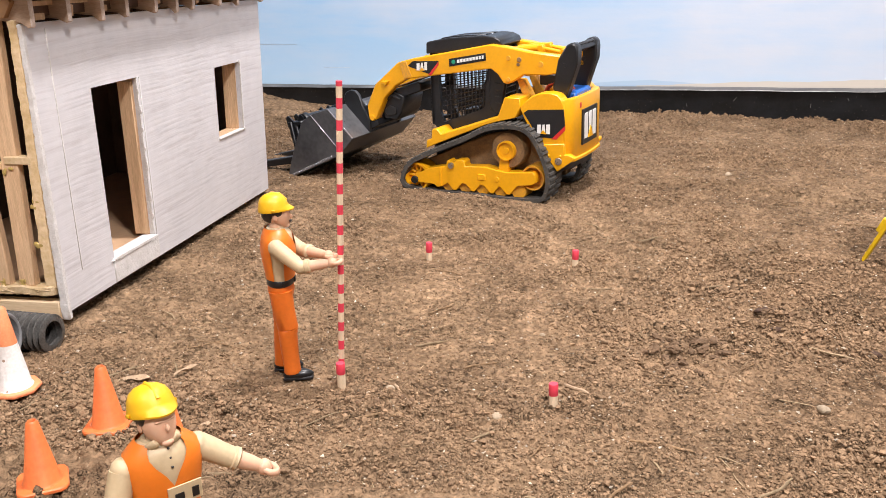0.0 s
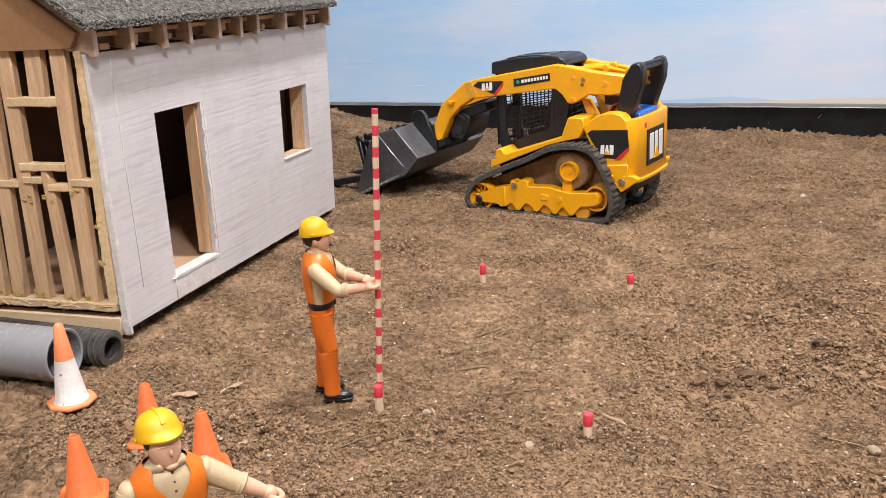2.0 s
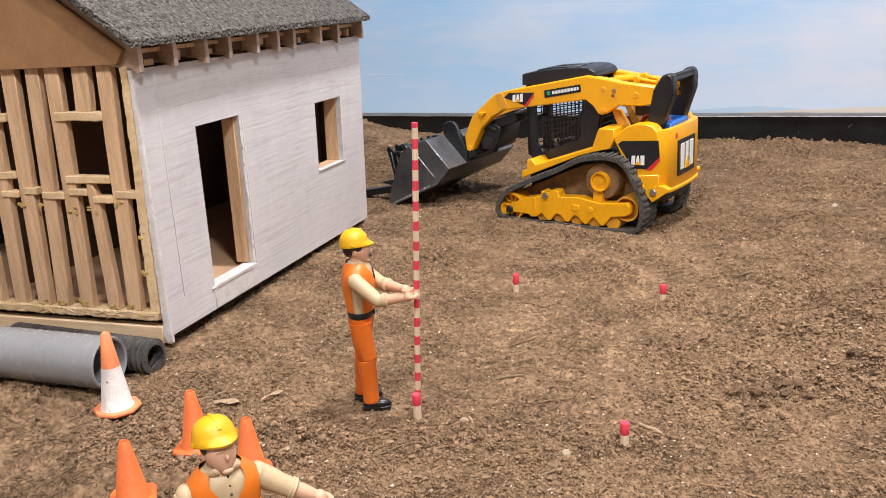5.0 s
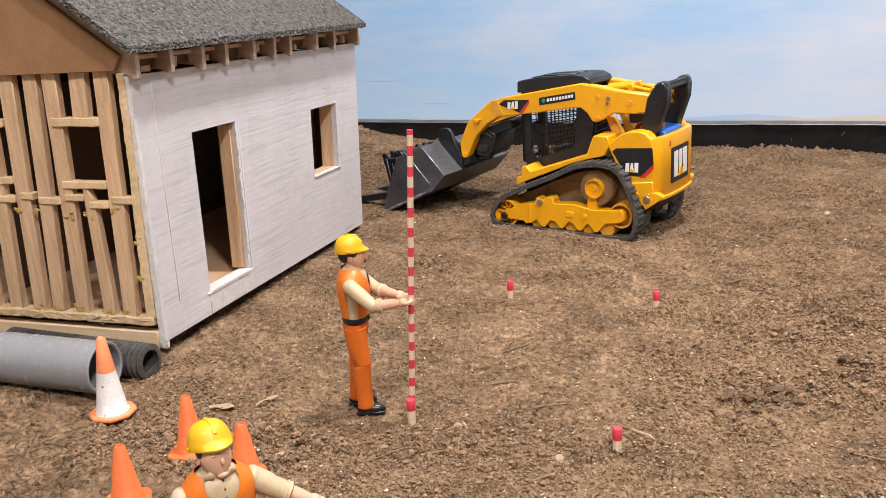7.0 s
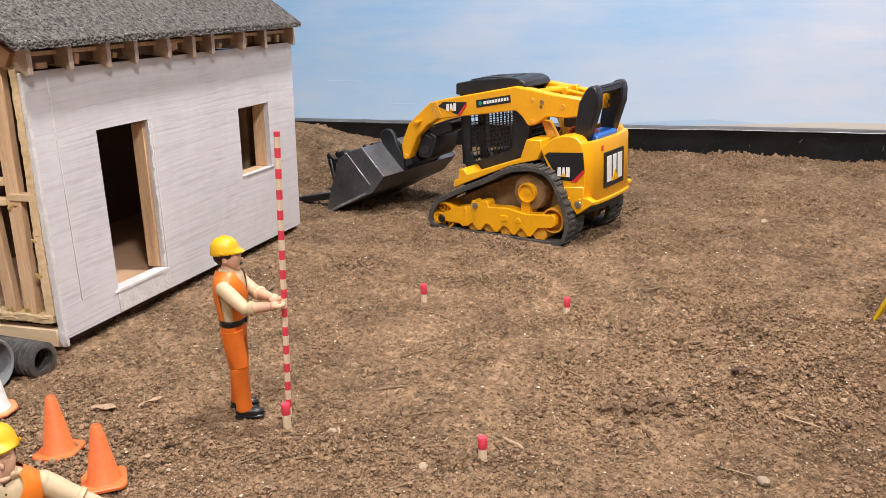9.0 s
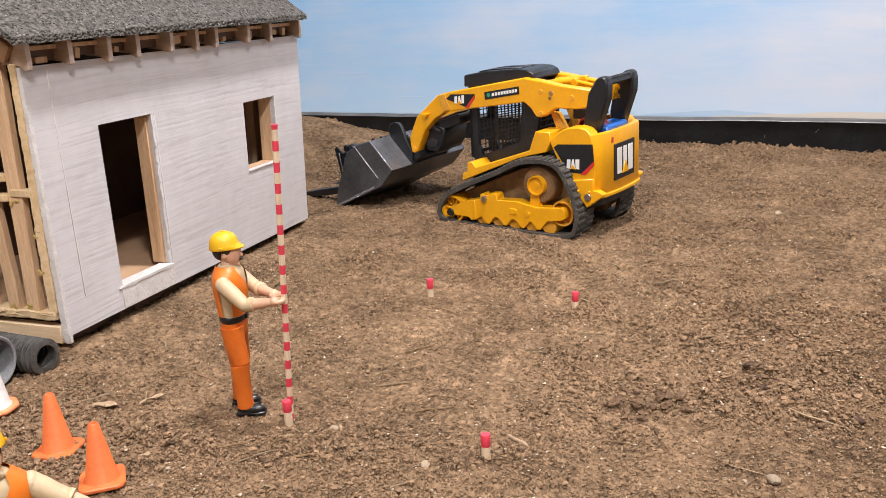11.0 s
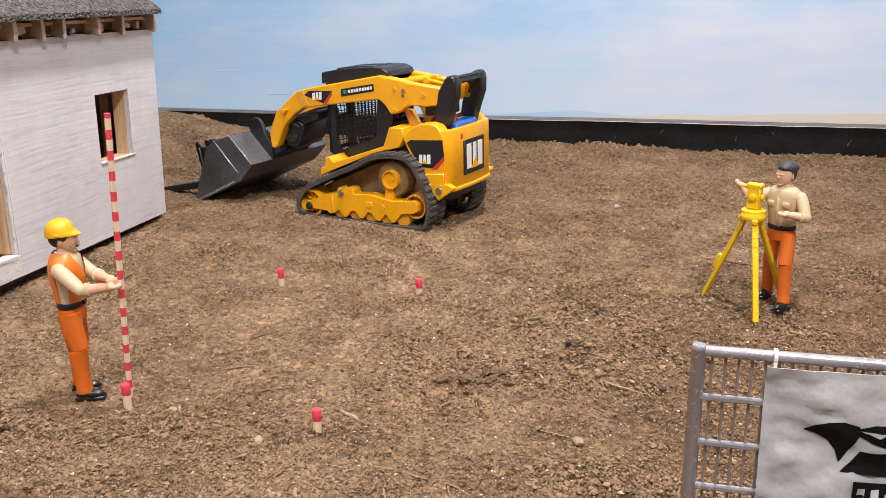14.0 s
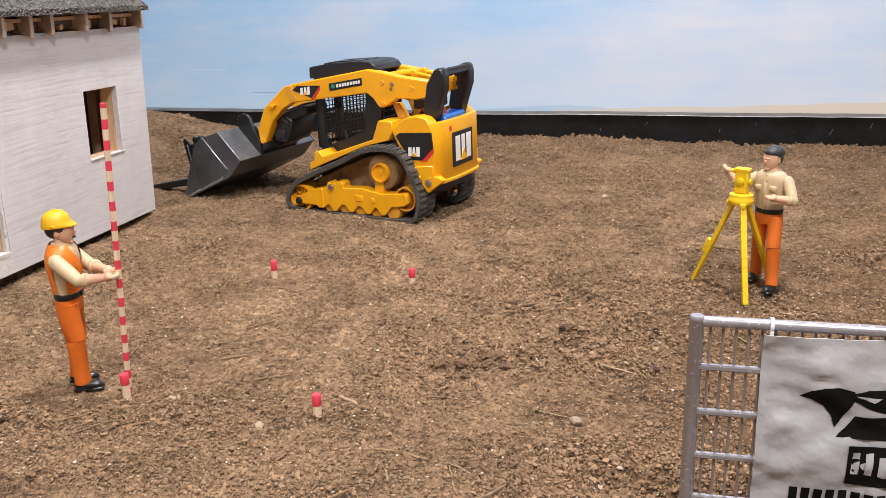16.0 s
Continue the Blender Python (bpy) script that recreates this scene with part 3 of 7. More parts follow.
def crumbs(x, y, cell, seed, fill, r0, r1):
    """Heights of rounded crumbs strewn over jittered cells."""
    tab = np.random.RandomState(seed).rand(4, 256, 256)
    u, v = x / cell, y / cell
    iu, iv = np.floor(u).astype(int), np.floor(v).astype(int)
    h = np.zeros_like(u)
    for du in (-1, 0, 1):
        for dv in (-1, 0, 1):
            a, c = (iu + du) % 256, (iv + dv) % 256
            cx, cy = iu + du + tab[0][a, c], iv + dv + tab[1][a, c]
            r = np.where(tab[2][a, c] < fill, r0 + (r1 - r0) * tab[3][a, c], 0.0)
            d2 = (u - cx) ** 2 + (v - cy) ** 2
            h = np.maximum(h, np.sqrt(np.maximum(r * r - d2, 0.0)))
    return h * cell


def ground_at(x, y):
    x, y = np.asarray(x, float), np.asarray(y, float)
    r = roughness_at(x, y)
    z = ground_low(x, y)
    f = 0
    for i, (s, a) in enumerate(((40, 0.0040), (95, 0.0022), (210, 0.0011), (450, 0.0007))):
        n = value_noise(x * s + 100 + y * s * 0.37, y * s + 100 - x * s * 0.31, 11 + i)
        f = f + a * n
    xr, yr = x * 0.88 - y * 0.47 + 3, x * 0.47 + y * 0.88 + 3
    c = 0.95 * crumbs(x + 3, y + 3, 0.0050, 41, 0.80, 0.16, 0.56)
    c = c + 0.50 * crumbs(xr, yr, 0.0090, 42, 0.60, 0.14, 0.44) * np.clip(1.5 * r - 0.3, 0, 1)
    c = c + 0.35 * crumbs(yr, xr, 0.0160, 43, 0.20, 0.10, 0.34) * np.clip(1.5 * r - 0.5, 0, 1)
    return z + f * np.clip(0.55 + 0.85 * r, 0.5, 1.4) + c * np.clip(0.38 + 1.0 * r, 0.4, 1.4)


def grid_mesh(xs, ys):
    X, Y = np.meshgrid(xs, ys)
    Z = ground_at(X, Y)
    co = np.stack([X, Y, Z], -1).reshape(-1, 3)
    nx, ny = len(xs), len(ys)
    i = (np.arange(ny - 1)[:, None] * nx + np.arange(nx - 1)[None, :]).reshape(-1)
    faces = np.stack([i, i + 1, i + nx + 1, i + nx], -1)
    return co, faces


def fast_mesh(name, co, faces, mat, smooth=True):
    me = bpy.data.meshes.new(name)
    k = faces.shape[1]
    me.vertices.add(len(co))
    me.vertices.foreach_set("co", co.astype(np.float32).ravel())
    me.loops.add(faces.size)
    me.loops.foreach_set("vertex_index", faces.astype(np.int32).ravel())
    me.polygons.add(len(faces))
    me.polygons.foreach_set("loop_start", np.arange(0, faces.size, k, dtype=np.int32))
    me.polygons.foreach_set("use_smooth", np.full(len(faces), smooth))
    me.materials.append(mat)
    me.update(calc_edges=True)
    me.validate()
    return me


def spaced(stops):
    """Coordinates with a spacing of its own for each stretch: (from, to, step)."""
    out = []
    for a, b, s in stops:
        out += list(np.arange(a, b - 1e-9, s))
    out.append(stops[-1][1])
    return np.array(out)


gx = spaced([(-1.6, -0.72, 0.02), (-0.72, -0.35, 0.0045), (-0.35, 0.36, 0.0016), (0.36, 0.75, 0.0035), (0.75, 1.6, 0.02)])
gy = spaced([(-1.2, 0.1, 0.02), (0.1, 0.30, 0.010), (0.30, 0.70, 0.0016), (0.70, 0.92, 0.0020), (0.92, 1.30, 0.0026)])
co, fa = grid_mesh(gx, gy)
tagged(new("ground", fast_mesh("ground", co, fa, SOIL)), "loose brown garden soil, cloddy and trodden", "ground", kind="structure")


def scatter(name, n, seed, size, mat, label, category, flat=0.7, stretch=1.0, where=None, x0=-0.45, x1=0.50, y0=0.34, y1=1.27, sink=0.25, sides=20, smooth=True):
    """Many small irregular grains on the soil, in one mesh."""
    rng = np.random.RandomState(seed)
    t = bmesh.new()
    if sides == 20:
        bmesh.ops.create_icosphere(t, subdivisions=1, radius=1.0)
    else:
        o = [t.verts.new(p) for p in ((1, 0, 0), (0, 1, 0), (-1, 0, 0), (0, -1, 0), (0, 0, 1), (0, 0, -1))]
        for k in range(4):
            t.faces.new((o[k], o[(k + 1) % 4], o[4]))
            t.faces.new((o[(k + 1) % 4], o[k], o[5]))
        t.verts.index_update()
    t.verts.ensure_lookup_table()
    bv = np.array([v.co[:] for v in t.verts])
    bf = np.array([[v.index for v in f.verts] for f in t.faces])
    t.free()
    pts = []
    while len(pts) < n:
        x, y = rng.uniform(x0, x1, 4 * n), y0 + (y1 - y0) * rng.rand(4 * n) ** 1.3
        p = where(x, y)
        ok = rng.rand(4 * n) < p
        pts += list(zip(x[ok], y[ok]))
    pts = np.array(pts[:n])
    s = (size[0] + (size[1] - size[0]) * rng.rand(n) ** 2.2) * np.clip(0.72 + 0.40 * roughness_at(pts[:, 0], pts[:, 1]), 0.75, 1.15)
    z = ground_at(pts[:, 0], pts[:, 1])
    a = rng.rand(n) * 2 * np.pi
    jit = 1 + (1.1 if sides == 8 else 1.0) * (rng.rand(n, len(bv), 1) - 0.5)
    bv = bv[None] * (1 + 0.6 * (rng.rand(n, 1, 3) - 0.5))
    v = bv * jit * np.array([stretch, 1, flat]) * s[:, None, None]
    tilt = (rng.rand(n) - 0.5) * 0.8
    ct, st2 = np.cos(tilt)[:, None], np.sin(tilt)[:, None]
    vx, vz = v[..., 0] * ct - v[..., 2] * st2, v[..., 0] * st2 + v[..., 2] * ct
    ca, sa = np.cos(a)[:, None], np.sin(a)[:, None]
    w = np.stack([vx * ca - v[..., 1] * sa + pts[:, 0:1], vx * sa + v[..., 1] * ca + pts[:, 1:2], vz + (z + s * flat * (0.5 - sink))[:, None]], -1)
    faces = (bf[None] + (np.arange(n) * bv.shape[1])[:, None, None]).reshape(-1, 3)
    ob = new(name, fast_mesh(name, w.reshape(-1, 3), faces, mat, smooth=smooth))
    return tagged(ob, label, category, kind="stuff")


def off_house(x, y):
    """The open stretch of the site: a wedge that widens towards the back, without the house."""
    return (np.abs(x + 0.03) < 0.13 + 0.40 * y) & ~((x < -0.322) & (y > 0.47) & (y < 0.83))


def patchy(x, y):
    return np.clip(0.22 + 0.8 * roughness_at(x, y), 0.1, 1) ** 1.2 * off_house(x, y)


scatter("soil_crumbs", 120000, 20, (0.0005, 0.0012), CLOD, "fine crumbly brown soil grains", "soil", where=patchy, sides=8, flat=0.85, sink=0.20)
scatter("soil_clods", 52000, 21, (0.0006, 0.0015), CLOD, "small brown soil clods", "soil", where=lambda x, y: patchy(x, y) ** 1.3, flat=0.85, sink=0.12, smooth=False)


def lumpy(x, y):
    w = 0.012 + sum(k * ridge_at(x, y, ROWS[i][0], ROWS[i][1] * 1.1) for i, k in ((0, 0.45), (3, 0.25), (4, 0.9), (5, 0.7), (8, 0.2)))
    w = w + bump_at(x, y, 0.15, 0.42, 0.08, 0.06, 0.35) + bump_at(x, y, 0.20, 0.62, 0.10, 0.10, 0.15)
    return np.clip(w, 0, 1) * off_house(x, y)


scatter("soil_lumps", 2000, 24, (0.0007, 0.0019), CLOD, "larger crumbly brown soil lumps", "soil", where=lumpy, flat=0.75, smooth=False)
scatter("damp_soil_clods", 1500, 25, (0.0005, 0.0018), DAMP, "dark damp soil clods", "soil", where=lambda x, y: np.clip(lumpy(x, y) + 0.10, 0, 1), flat=0.8)
scatter("soil_grit", 7600, 22, (0.00028, 0.0012), STONE, "pale grit and small stones in the soil", "gravel", smooth=False, sides=8, where=lambda x, y: 0.5 * off_house(x, y))
scatter("straw_bits", 8000, 23, (0.00020, 0.0006), STRAW, "dry straw and bark splinters on the soil", "straw", flat=0.6, stretch=7.0, where=lambda x, y: 0.6 * off_house(x, y), sink=0.0, sides=8)


# ---- room and backdrop ----
def sheet_box(name, c, s, mat, label, category, bevel=0.0):
    bm = bmesh.new()
    box(bm, (0, 0, 0), s, bevel=bevel)
    ob = part(name, bm, mat, None, label)
    ob.location = c
    return tagged(ob, label, category, kind="structure")


backdrop = sheet_box("backdrop", (0, 1.318, 0.0), (3.2, 0.012, 1.4), SKYBOARD, "board painted with a hazy blue sky and pale clouds", "backdrop")
sheet_box("wall_west", (-1.62, 0.06, 0.6), (0.04, 2.6, 2.0), ROOMPAINT, "plain grey-white painted room wall", "wall")
sheet_box("wall_east", (1.62, 0.06, 0.6), (0.04, 2.6, 2.0), ROOMPAINT, "plain grey-white painted room wall", "wall")
sheet_box("wall_south", (0, -1.22, 0.6), (3.2, 0.04, 2.0), ROOMPAINT, "plain grey-white painted room wall", "wall")
sheet_box("wall_north", (0, 1.36, 0.6), (3.2, 0.04, 2.0), ROOMPAINT, "plain grey-white painted room wall", "wall")
sheet_box("ceiling", (0, 0.06, 1.5), (3.28, 2.7, 0.04), ROOMPAINT, "plain white painted ceiling", "ceiling")


def edging():
    """Wavy black plastic liner standing along the back of the soil bed, with a rolled lip."""
    bm = bmesh.new()
    rng = random.Random(4)
    n = 160
    rows = []
    for i in range(n + 1):
        x = -1.55 + 3.1 * i / n
        wob = 0.003 * noise.noise((x * 5, 0, 0)) + 0.0012 * noise.noise((x * 23, 3, 0))
        top = 0.037 + 0.0016 * noise.noise((x * 4, 7, 0)) + 0.0006 * noise.noise((x * 30, 9, 0))
        y = 1.287 + wob
        rows.append([bm.verts.new(p) for p in ((x, y + 0.001, -0.03), (x, y + 0.0015 * noise.noise((x * 12, 0, 4)), top * 0.55), (x, y - 0.0005, top - 0.002), (x, y - 0.0016, top - 0.0006), (x, y - 0.0012, top),
                                                (x, y + 0.006, top + 0.0012), (x, y + 0.016, top + 0.0018), (x, y + 0.023, top + 0.001), (x, y + 0.023, -0.03))])
    for a, b in zip(rows, rows[1:]):
        for j in range(8):
            f = bm.faces.new((a[j], b[j], b[j + 1], a[j + 1]))
            f.material_index = 1 if j in (4, 5, 6) else 2 if j == 3 and a[0].co.x > -0.12 else 0
    ob = part("edging", bm, [LINER, LINERTOP, LINERBEAD], None)
    for k in range(9):
        t = bmesh.new()
        x = 0.10 + 0.07 * k + rng.uniform(-0.02, 0.02)
        box(t, (0, 0, 0), (0.0007, 0.0004, rng.uniform(0.004, 0.010)), rot=Euler((0, radians(rng.uniform(-50, 50)), 0)).to_matrix())
        sc = part("scratch", t, LINERTOP, ob)
        sc.location = (x, 1.2838 + 0.003 * noise.noise((x * 5, 0, 0)), rng.uniform(0.014, 0.028))
    return tagged(ob, "black plastic liner strip with a dusty pale lip", "edging", kind="structure")


edging()


def lamp_panel(x, y):
    bm = bmesh.new()
    box(bm, (0, 0, 0), (0.49, 0.34, 0.02), bevel=0.003)
    t = thing("ceiling_panel_lamp", pose(x, y, 1.468), "flat white ceiling panel lamp", "lamp")
    part("lamp_housing", bm, PANELM, t)


for lx, ly, *_ in LAMPS:
    lamp_panel(lx, ly)


# ---- model house ----
HX, HY = -0.3336, 0.4815
house = thing("model_house", pose(HX, HY, 0), "unfinished model timber house with whitewashed side wall and open stud gable", "house")
# the house stands a little out of true: it leans, sags away from the gable and splays at its far end
LEAN_X, LEAN_Y, SKEW, SAG, SPLAY, ROLL = 0.0307, -0.0391, 0.0054, 0.0144, 0.12, 0.02
WID, LEN = 0.30, 0.3388


def house_part(name, bm, mat, parent=None, label="", smooth=40):
    for v in bm.verts:
        x, u, z = v.co
        v.co = (x + LEAN_X * z - SKEW * u, u + LEAN_Y * z + SPLAY * u * (z - 0.1), z - SAG * u + ROLL * x)
    return part(name, bm, mat, parent or house, label, smooth)


def holed_sheet(bm, us, ws, holes, at, thick):
    """A sheet in (u, w) with openings cut through; at maps (u, w, depth) to a point."""
    t = bmesh.new()
    vs = {}

    def vert(u, w, d):
        if (u, w, d) not in vs:
            vs[(u, w, d)] = t.verts.new(at(u, w, d))
        return vs[(u, w, d)]

    def solid(i, j):
        if not (0 <= i < len(us) - 1 and 0 <= j < len(ws) - 1):
            return False
        cu, cw = (us[i] + us[i + 1]) / 2, (ws[j] + ws[j + 1]) / 2
        return not any(a < cu < b and c < cw < d for a, b, c, d in holes)
    for i in range(len(us) - 1):
        for j in range(len(ws) - 1):
            if not solid(i, j):
                continue
            u0, u1, w0, w1 = us[i], us[i + 1], ws[j], ws[j + 1]
            for d in (0, thick):
                t.faces.new([vert(u, w, d) for u, w in ((u0, w0), (u1, w0), (u1, w1), (u0, w1))])
            for (di, dj), ((ua, wa), (ub, wb)) in {(-1, 0): ((u0, w0), (u0, w1)), (1, 0): ((u1, w0), (u1, w1)), (0, -1): ((u0, w0), (u1, w0)), (0, 1): ((u0, w1), (u1, w1))}.items():
                if not solid(i + di, j + dj):
                    t.faces.new([vert(ua, wa, 0), vert(ub, wb, 0), vert(ub, wb, thick), vert(ua, wa, thick)])
    join(bm, t, None, 0)


DY0, DY1, DZ0, DZ1 = 0.0584, 0.1157, 0.0298, 0.149
WY0, WY1, WZ0, WZ1 = 0.2385, 0.2885, 0.081, 0.1416
bm = bmesh.new()
holed_sheet(bm, (0, DY0, DY1, WY0, WY1, LEN), (0.0112, DZ0, WZ0, WZ1, DZ1, 0.1937),
            ((DY0, DY1, DZ0, DZ1), (WY0, WY1, WZ0, WZ1)), lambda u, w, d: (-d, u, w), 0.004)
house_part("side_wall", bm, WHITEWALL, label="whitewashed board wall with brush strokes", smooth=0)
# seams and lips of the board
for y0, z0, z1, w in ((0.0206, 0.034, 0.190, 0.0011), (DY1 + 0.0025, 0.014, DZ1, 0.0008)):
    bm = bmesh.new()
    box(bm, (0.0002, y0, (z0 + z1) / 2), (0.0006, w, z1 - z0), bevel=0.0002)
    house_part("wall_seam", bm, WHITEPAINT)
bm = bmesh.new()
prism(bm, [(0.0006, 0.0112), (0.0006, 0.1935), (-0.0024, 0.1935), (-0.0042, 0.090), (-0.0052, 0.0112)], -0.0012, 0.0018, axes="xzy", bevel=0.0004)
box(bm, (-0.0026, 0.0008, 0.0118), (0.0064, 0.0042, 0.0125), bevel=0.0010)
bmesh.ops.subdivide_edges(bm, edges=[e for e in bm.edges if e.calc_length() > 0.05], cuts=40)
for v in bm.verts:
    if v.co.x < -0.0015:
        v.co.x += 0.0006 * noise.noise((v.co.z * 200, v.co.y * 80, 5)) + 0.0004 * noise.noise((v.co.z * 560, 0, 2))
bmesh.ops.subdivide_edges(bm, edges=[e for e in bm.edges if e.calc_length() > 0.004], cuts=2, use_grid_fill=True)
for v in bm.verts:
    v.co += Vector((0.5 * noise.noise(v.co * 420), noise.noise(v.co * 420 + Vector((5, 0, 0))), 0.6 * noise.noise(v.co * 420 + Vector((0, 9, 0))))) * 0.0005
house_part("corner_edge", bm, WHITEPAINT, label="ragged white painted board edge")
bm = bmesh.new()
box(bm, (0.0001, (DY0 + DY1) / 2 + 0.001, 0.0202), (0.0016, DY1 - DY0 + 0.005, 0.0175), bevel=0.0004)
box(bm, (-0.004, (DY0 + DY1) / 2, 0.0286), (0.011, DY1 - DY0, 0.003), bevel=0.0005)
for i in range(18):
    box(bm, (0.0006, random.uniform(DY0, DY1), random.uniform(0.0262, 0.0298)), (0.0014, random.uniform(0.003, 0.009), random.uniform(0.0005, 0.0010)), rot=Matrix.Rotation(random.uniform(-0.15, 0.15), 3, "X"), bevel=0.0002)
house_part("door_sill", bm, WHITEPAINT, label="roughly painted white door sill")
# door and window linings of raw pine
for y, s in ((DY0 - 0.003, 1), (DY1 + 0.003, -1)):
    bm = bmesh.new()
    box(bm, (-0.0100, y, (DZ0 + DZ1) / 2), (0.012, 0.006, DZ1 - DZ0), bevel=0.0003)
    if s < 0:
        box(bm, (-0.0098, DY1 - 0.0012, (DZ0 + DZ1) / 2 - 0.001), (0.0105, 0.0024, DZ1 - DZ0 - 0.004), bevel=0.0003)
    house_part("door_jamb", bm, STUDWOOD)
bm = bmesh.new()
box(bm, (-0.0115, (DY0 + DY1) / 2, DZ1 + 0.003), (0.015, DY1 - DY0 + 0.012, 0.006), bevel=0.0003)
house_part("door_head", bm, BROWNBOARD)
for y, hgt, z, w in ((WY0 - 0.003, WZ1 - WZ0, (WZ0 + WZ1) / 2, 0.006), (WY1 + 0.003, WZ1 - WZ0, (WZ0 + WZ1) / 2, 0.006), ((WY0 + WY1) / 2, 0.006, WZ0 - 0.003, WY1 - WY0), ((WY0 + WY1) / 2, 0.006, WZ1 + 0.003, WY1 - WY0)):
    bm = bmesh.new()
    box(bm, (-0.0105, y, z), (0.013, w, hgt), bevel=0.0003)
    house_part("window_lining", bm, STUDWOOD)
bm = bmesh.new()
box(bm, (-0.0012, DY1 - 0.0003, (DZ0 + DZ1) / 2), (0.0022, 0.0008, DZ1 - DZ0), bevel=0.0002)
for i in range(30):
    box(bm, (random.uniform(-0.0025, 0.0002), DY1 - random.uniform(0.0, 0.0004), random.uniform(DZ0, DZ1)), (0.0018, 0.0009, random.uniform(0.003, 0.010)), bevel=0.0004)
house_part("door_rim", bm, WHITEPAINT)
bm = bmesh.new()
box(bm, (0.0004, WY1 + 0.0002, (WZ0 + WZ1) / 2), (0.0012, 0.0009, WZ1 - WZ0), bevel=0.0002)
for i in range(14):
    box(bm, (0.0005, WY1 + random.uniform(-0.0004, 0.0008), random.uniform(WZ0, WZ1)), (0.0015, 0.001, 0.003), bevel=0.0003)
box(bm, (0.0003, (WY0 + WY1) / 2 + 0.002, WZ0 - 0.0006), (0.0016, WY1 - WY0 + 0.005, 0.0016), bevel=0.0003)
house_part("window_rim", bm, WHITEPAINT)
# floor, far and hidden walls, inner board
bm = bmesh.new()
box(bm, (-WID / 2 - 0.001, LEN / 2, 0.0245), (WID - 0.010, LEN - 0.012, 0.006))
house_part("floor_board", bm, FLOORBOARD)
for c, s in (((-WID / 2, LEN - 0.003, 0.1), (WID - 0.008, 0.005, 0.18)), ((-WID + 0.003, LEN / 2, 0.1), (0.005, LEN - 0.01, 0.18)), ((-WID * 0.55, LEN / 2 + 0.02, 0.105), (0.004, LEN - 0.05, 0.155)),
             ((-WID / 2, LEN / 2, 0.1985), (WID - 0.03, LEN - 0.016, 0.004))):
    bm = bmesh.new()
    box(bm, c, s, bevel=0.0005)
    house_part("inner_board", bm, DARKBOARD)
for y in (0.03, 0.145, 0.19, 0.225, 0.315):
    bm = bmesh.new()
    box(bm, (-0.010, y, 0.108), (0.009, 0.010, 0.165), bevel=0.0004)
    house_part("wall_stud", bm, STUDWOOD)
for x in (-0.05, -0.09, -0.13):
    bm = bmesh.new()
    box(bm, (x, LEN - 0.011, 0.108), (0.010, 0.009, 0.165), bevel=0.0004)
    house_part("wall_stud", bm, STUDWOOD)
# skids under the floor
for x in (-0.020, -0.15, -0.28):
    bm = bmesh.new()
    box(bm, (x, LEN / 2, 0.0095), (0.012, LEN - 0.02, 0.024), bevel=0.0005)
    house_part("skid", bm, DARKBOARD)
# gable frame
bm = bmesh.new()
box(bm, (-WID / 2 - 0.0025, 0.002, 0.0120), (WID - 0.006, 0.008, 0.0128), bevel=0.0006)
house_part("base_beam", bm, BEAMWOOD)
bm = bmesh.new()
box(bm, (-WID / 2 - 0.003, 0.0030, 0.0262), (WID - 0.007, 0.012, 0.0062), bevel=0.0008)
bmesh.ops.subdivide_edges(bm, edges=[e for e in bm.edges if e.calc_length() > 0.1], cuts=150)
bmesh.ops.subdivide_edges(bm, edges=[e for e in bm.edges if 0.003 < e.calc_length() < 0.02], cuts=2)
for v in bm.verts:
    v.co.z += 0.0007 * noise.noise((v.co.x * 130, v.co.y * 200, 1)) + 0.0009 * noise.noise((v.co.x * 700, v.co.z * 300, 4))
    v.co.y += 0.0006 * noise.noise((v.co.x * 300, v.co.z * 500, 7)) + 0.0006 * noise.noise((v.co.x * 900, v.co.z * 900, 2))
for i in range(26):
    box(bm, (random.uniform(-WID + 0.01, -0.012), -0.0032, random.uniform(0.0232, 0.0285)), (random.uniform(0.004, 0.011), 0.0007, random.uniform(0.0005, 0.0010)), rot=Euler((0, random.uniform(-0.5, 0.5), random.uniform(-0.2, 0.2))).to_matrix(), bevel=0.0002)
house_part("bottom_plate", bm, GLUED, label="ragged glue-stained pine bottom plate", smooth=15)
# studs: foot and head along the gable, lower and upper end, width
STUDS = [(-0.0269, -0.0213, 0.029, 0.198, 0.0116), (-0.0676, -0.0628, 0.029, 0.198, 0.0115), (-0.0888, -0.0786, 0.029, 0.198, 0.0110), (-0.1060, -0.0990, 0.029, 0.198, 0.0121), (-0.1277, -0.1205, 0.029, 0.198, 0.0118),
         (-0.1500, -0.1430, 0.029, 0.198, 0.0115), (-0.1760, -0.1700, 0.029, 0.198, 0.0115), (-0.2060, -0.2010, 0.029, 0.198, 0.0115), (-0.2360, -0.2320, 0.029, 0.198, 0.0115), (-0.2680, -0.2650, 0.029, 0.198, 0.0115),
         (-0.0443, -0.0452, 0.029, 0.1205, 0.0102), (-0.0423, -0.0400, 0.168, 0.198, 0.0130)]
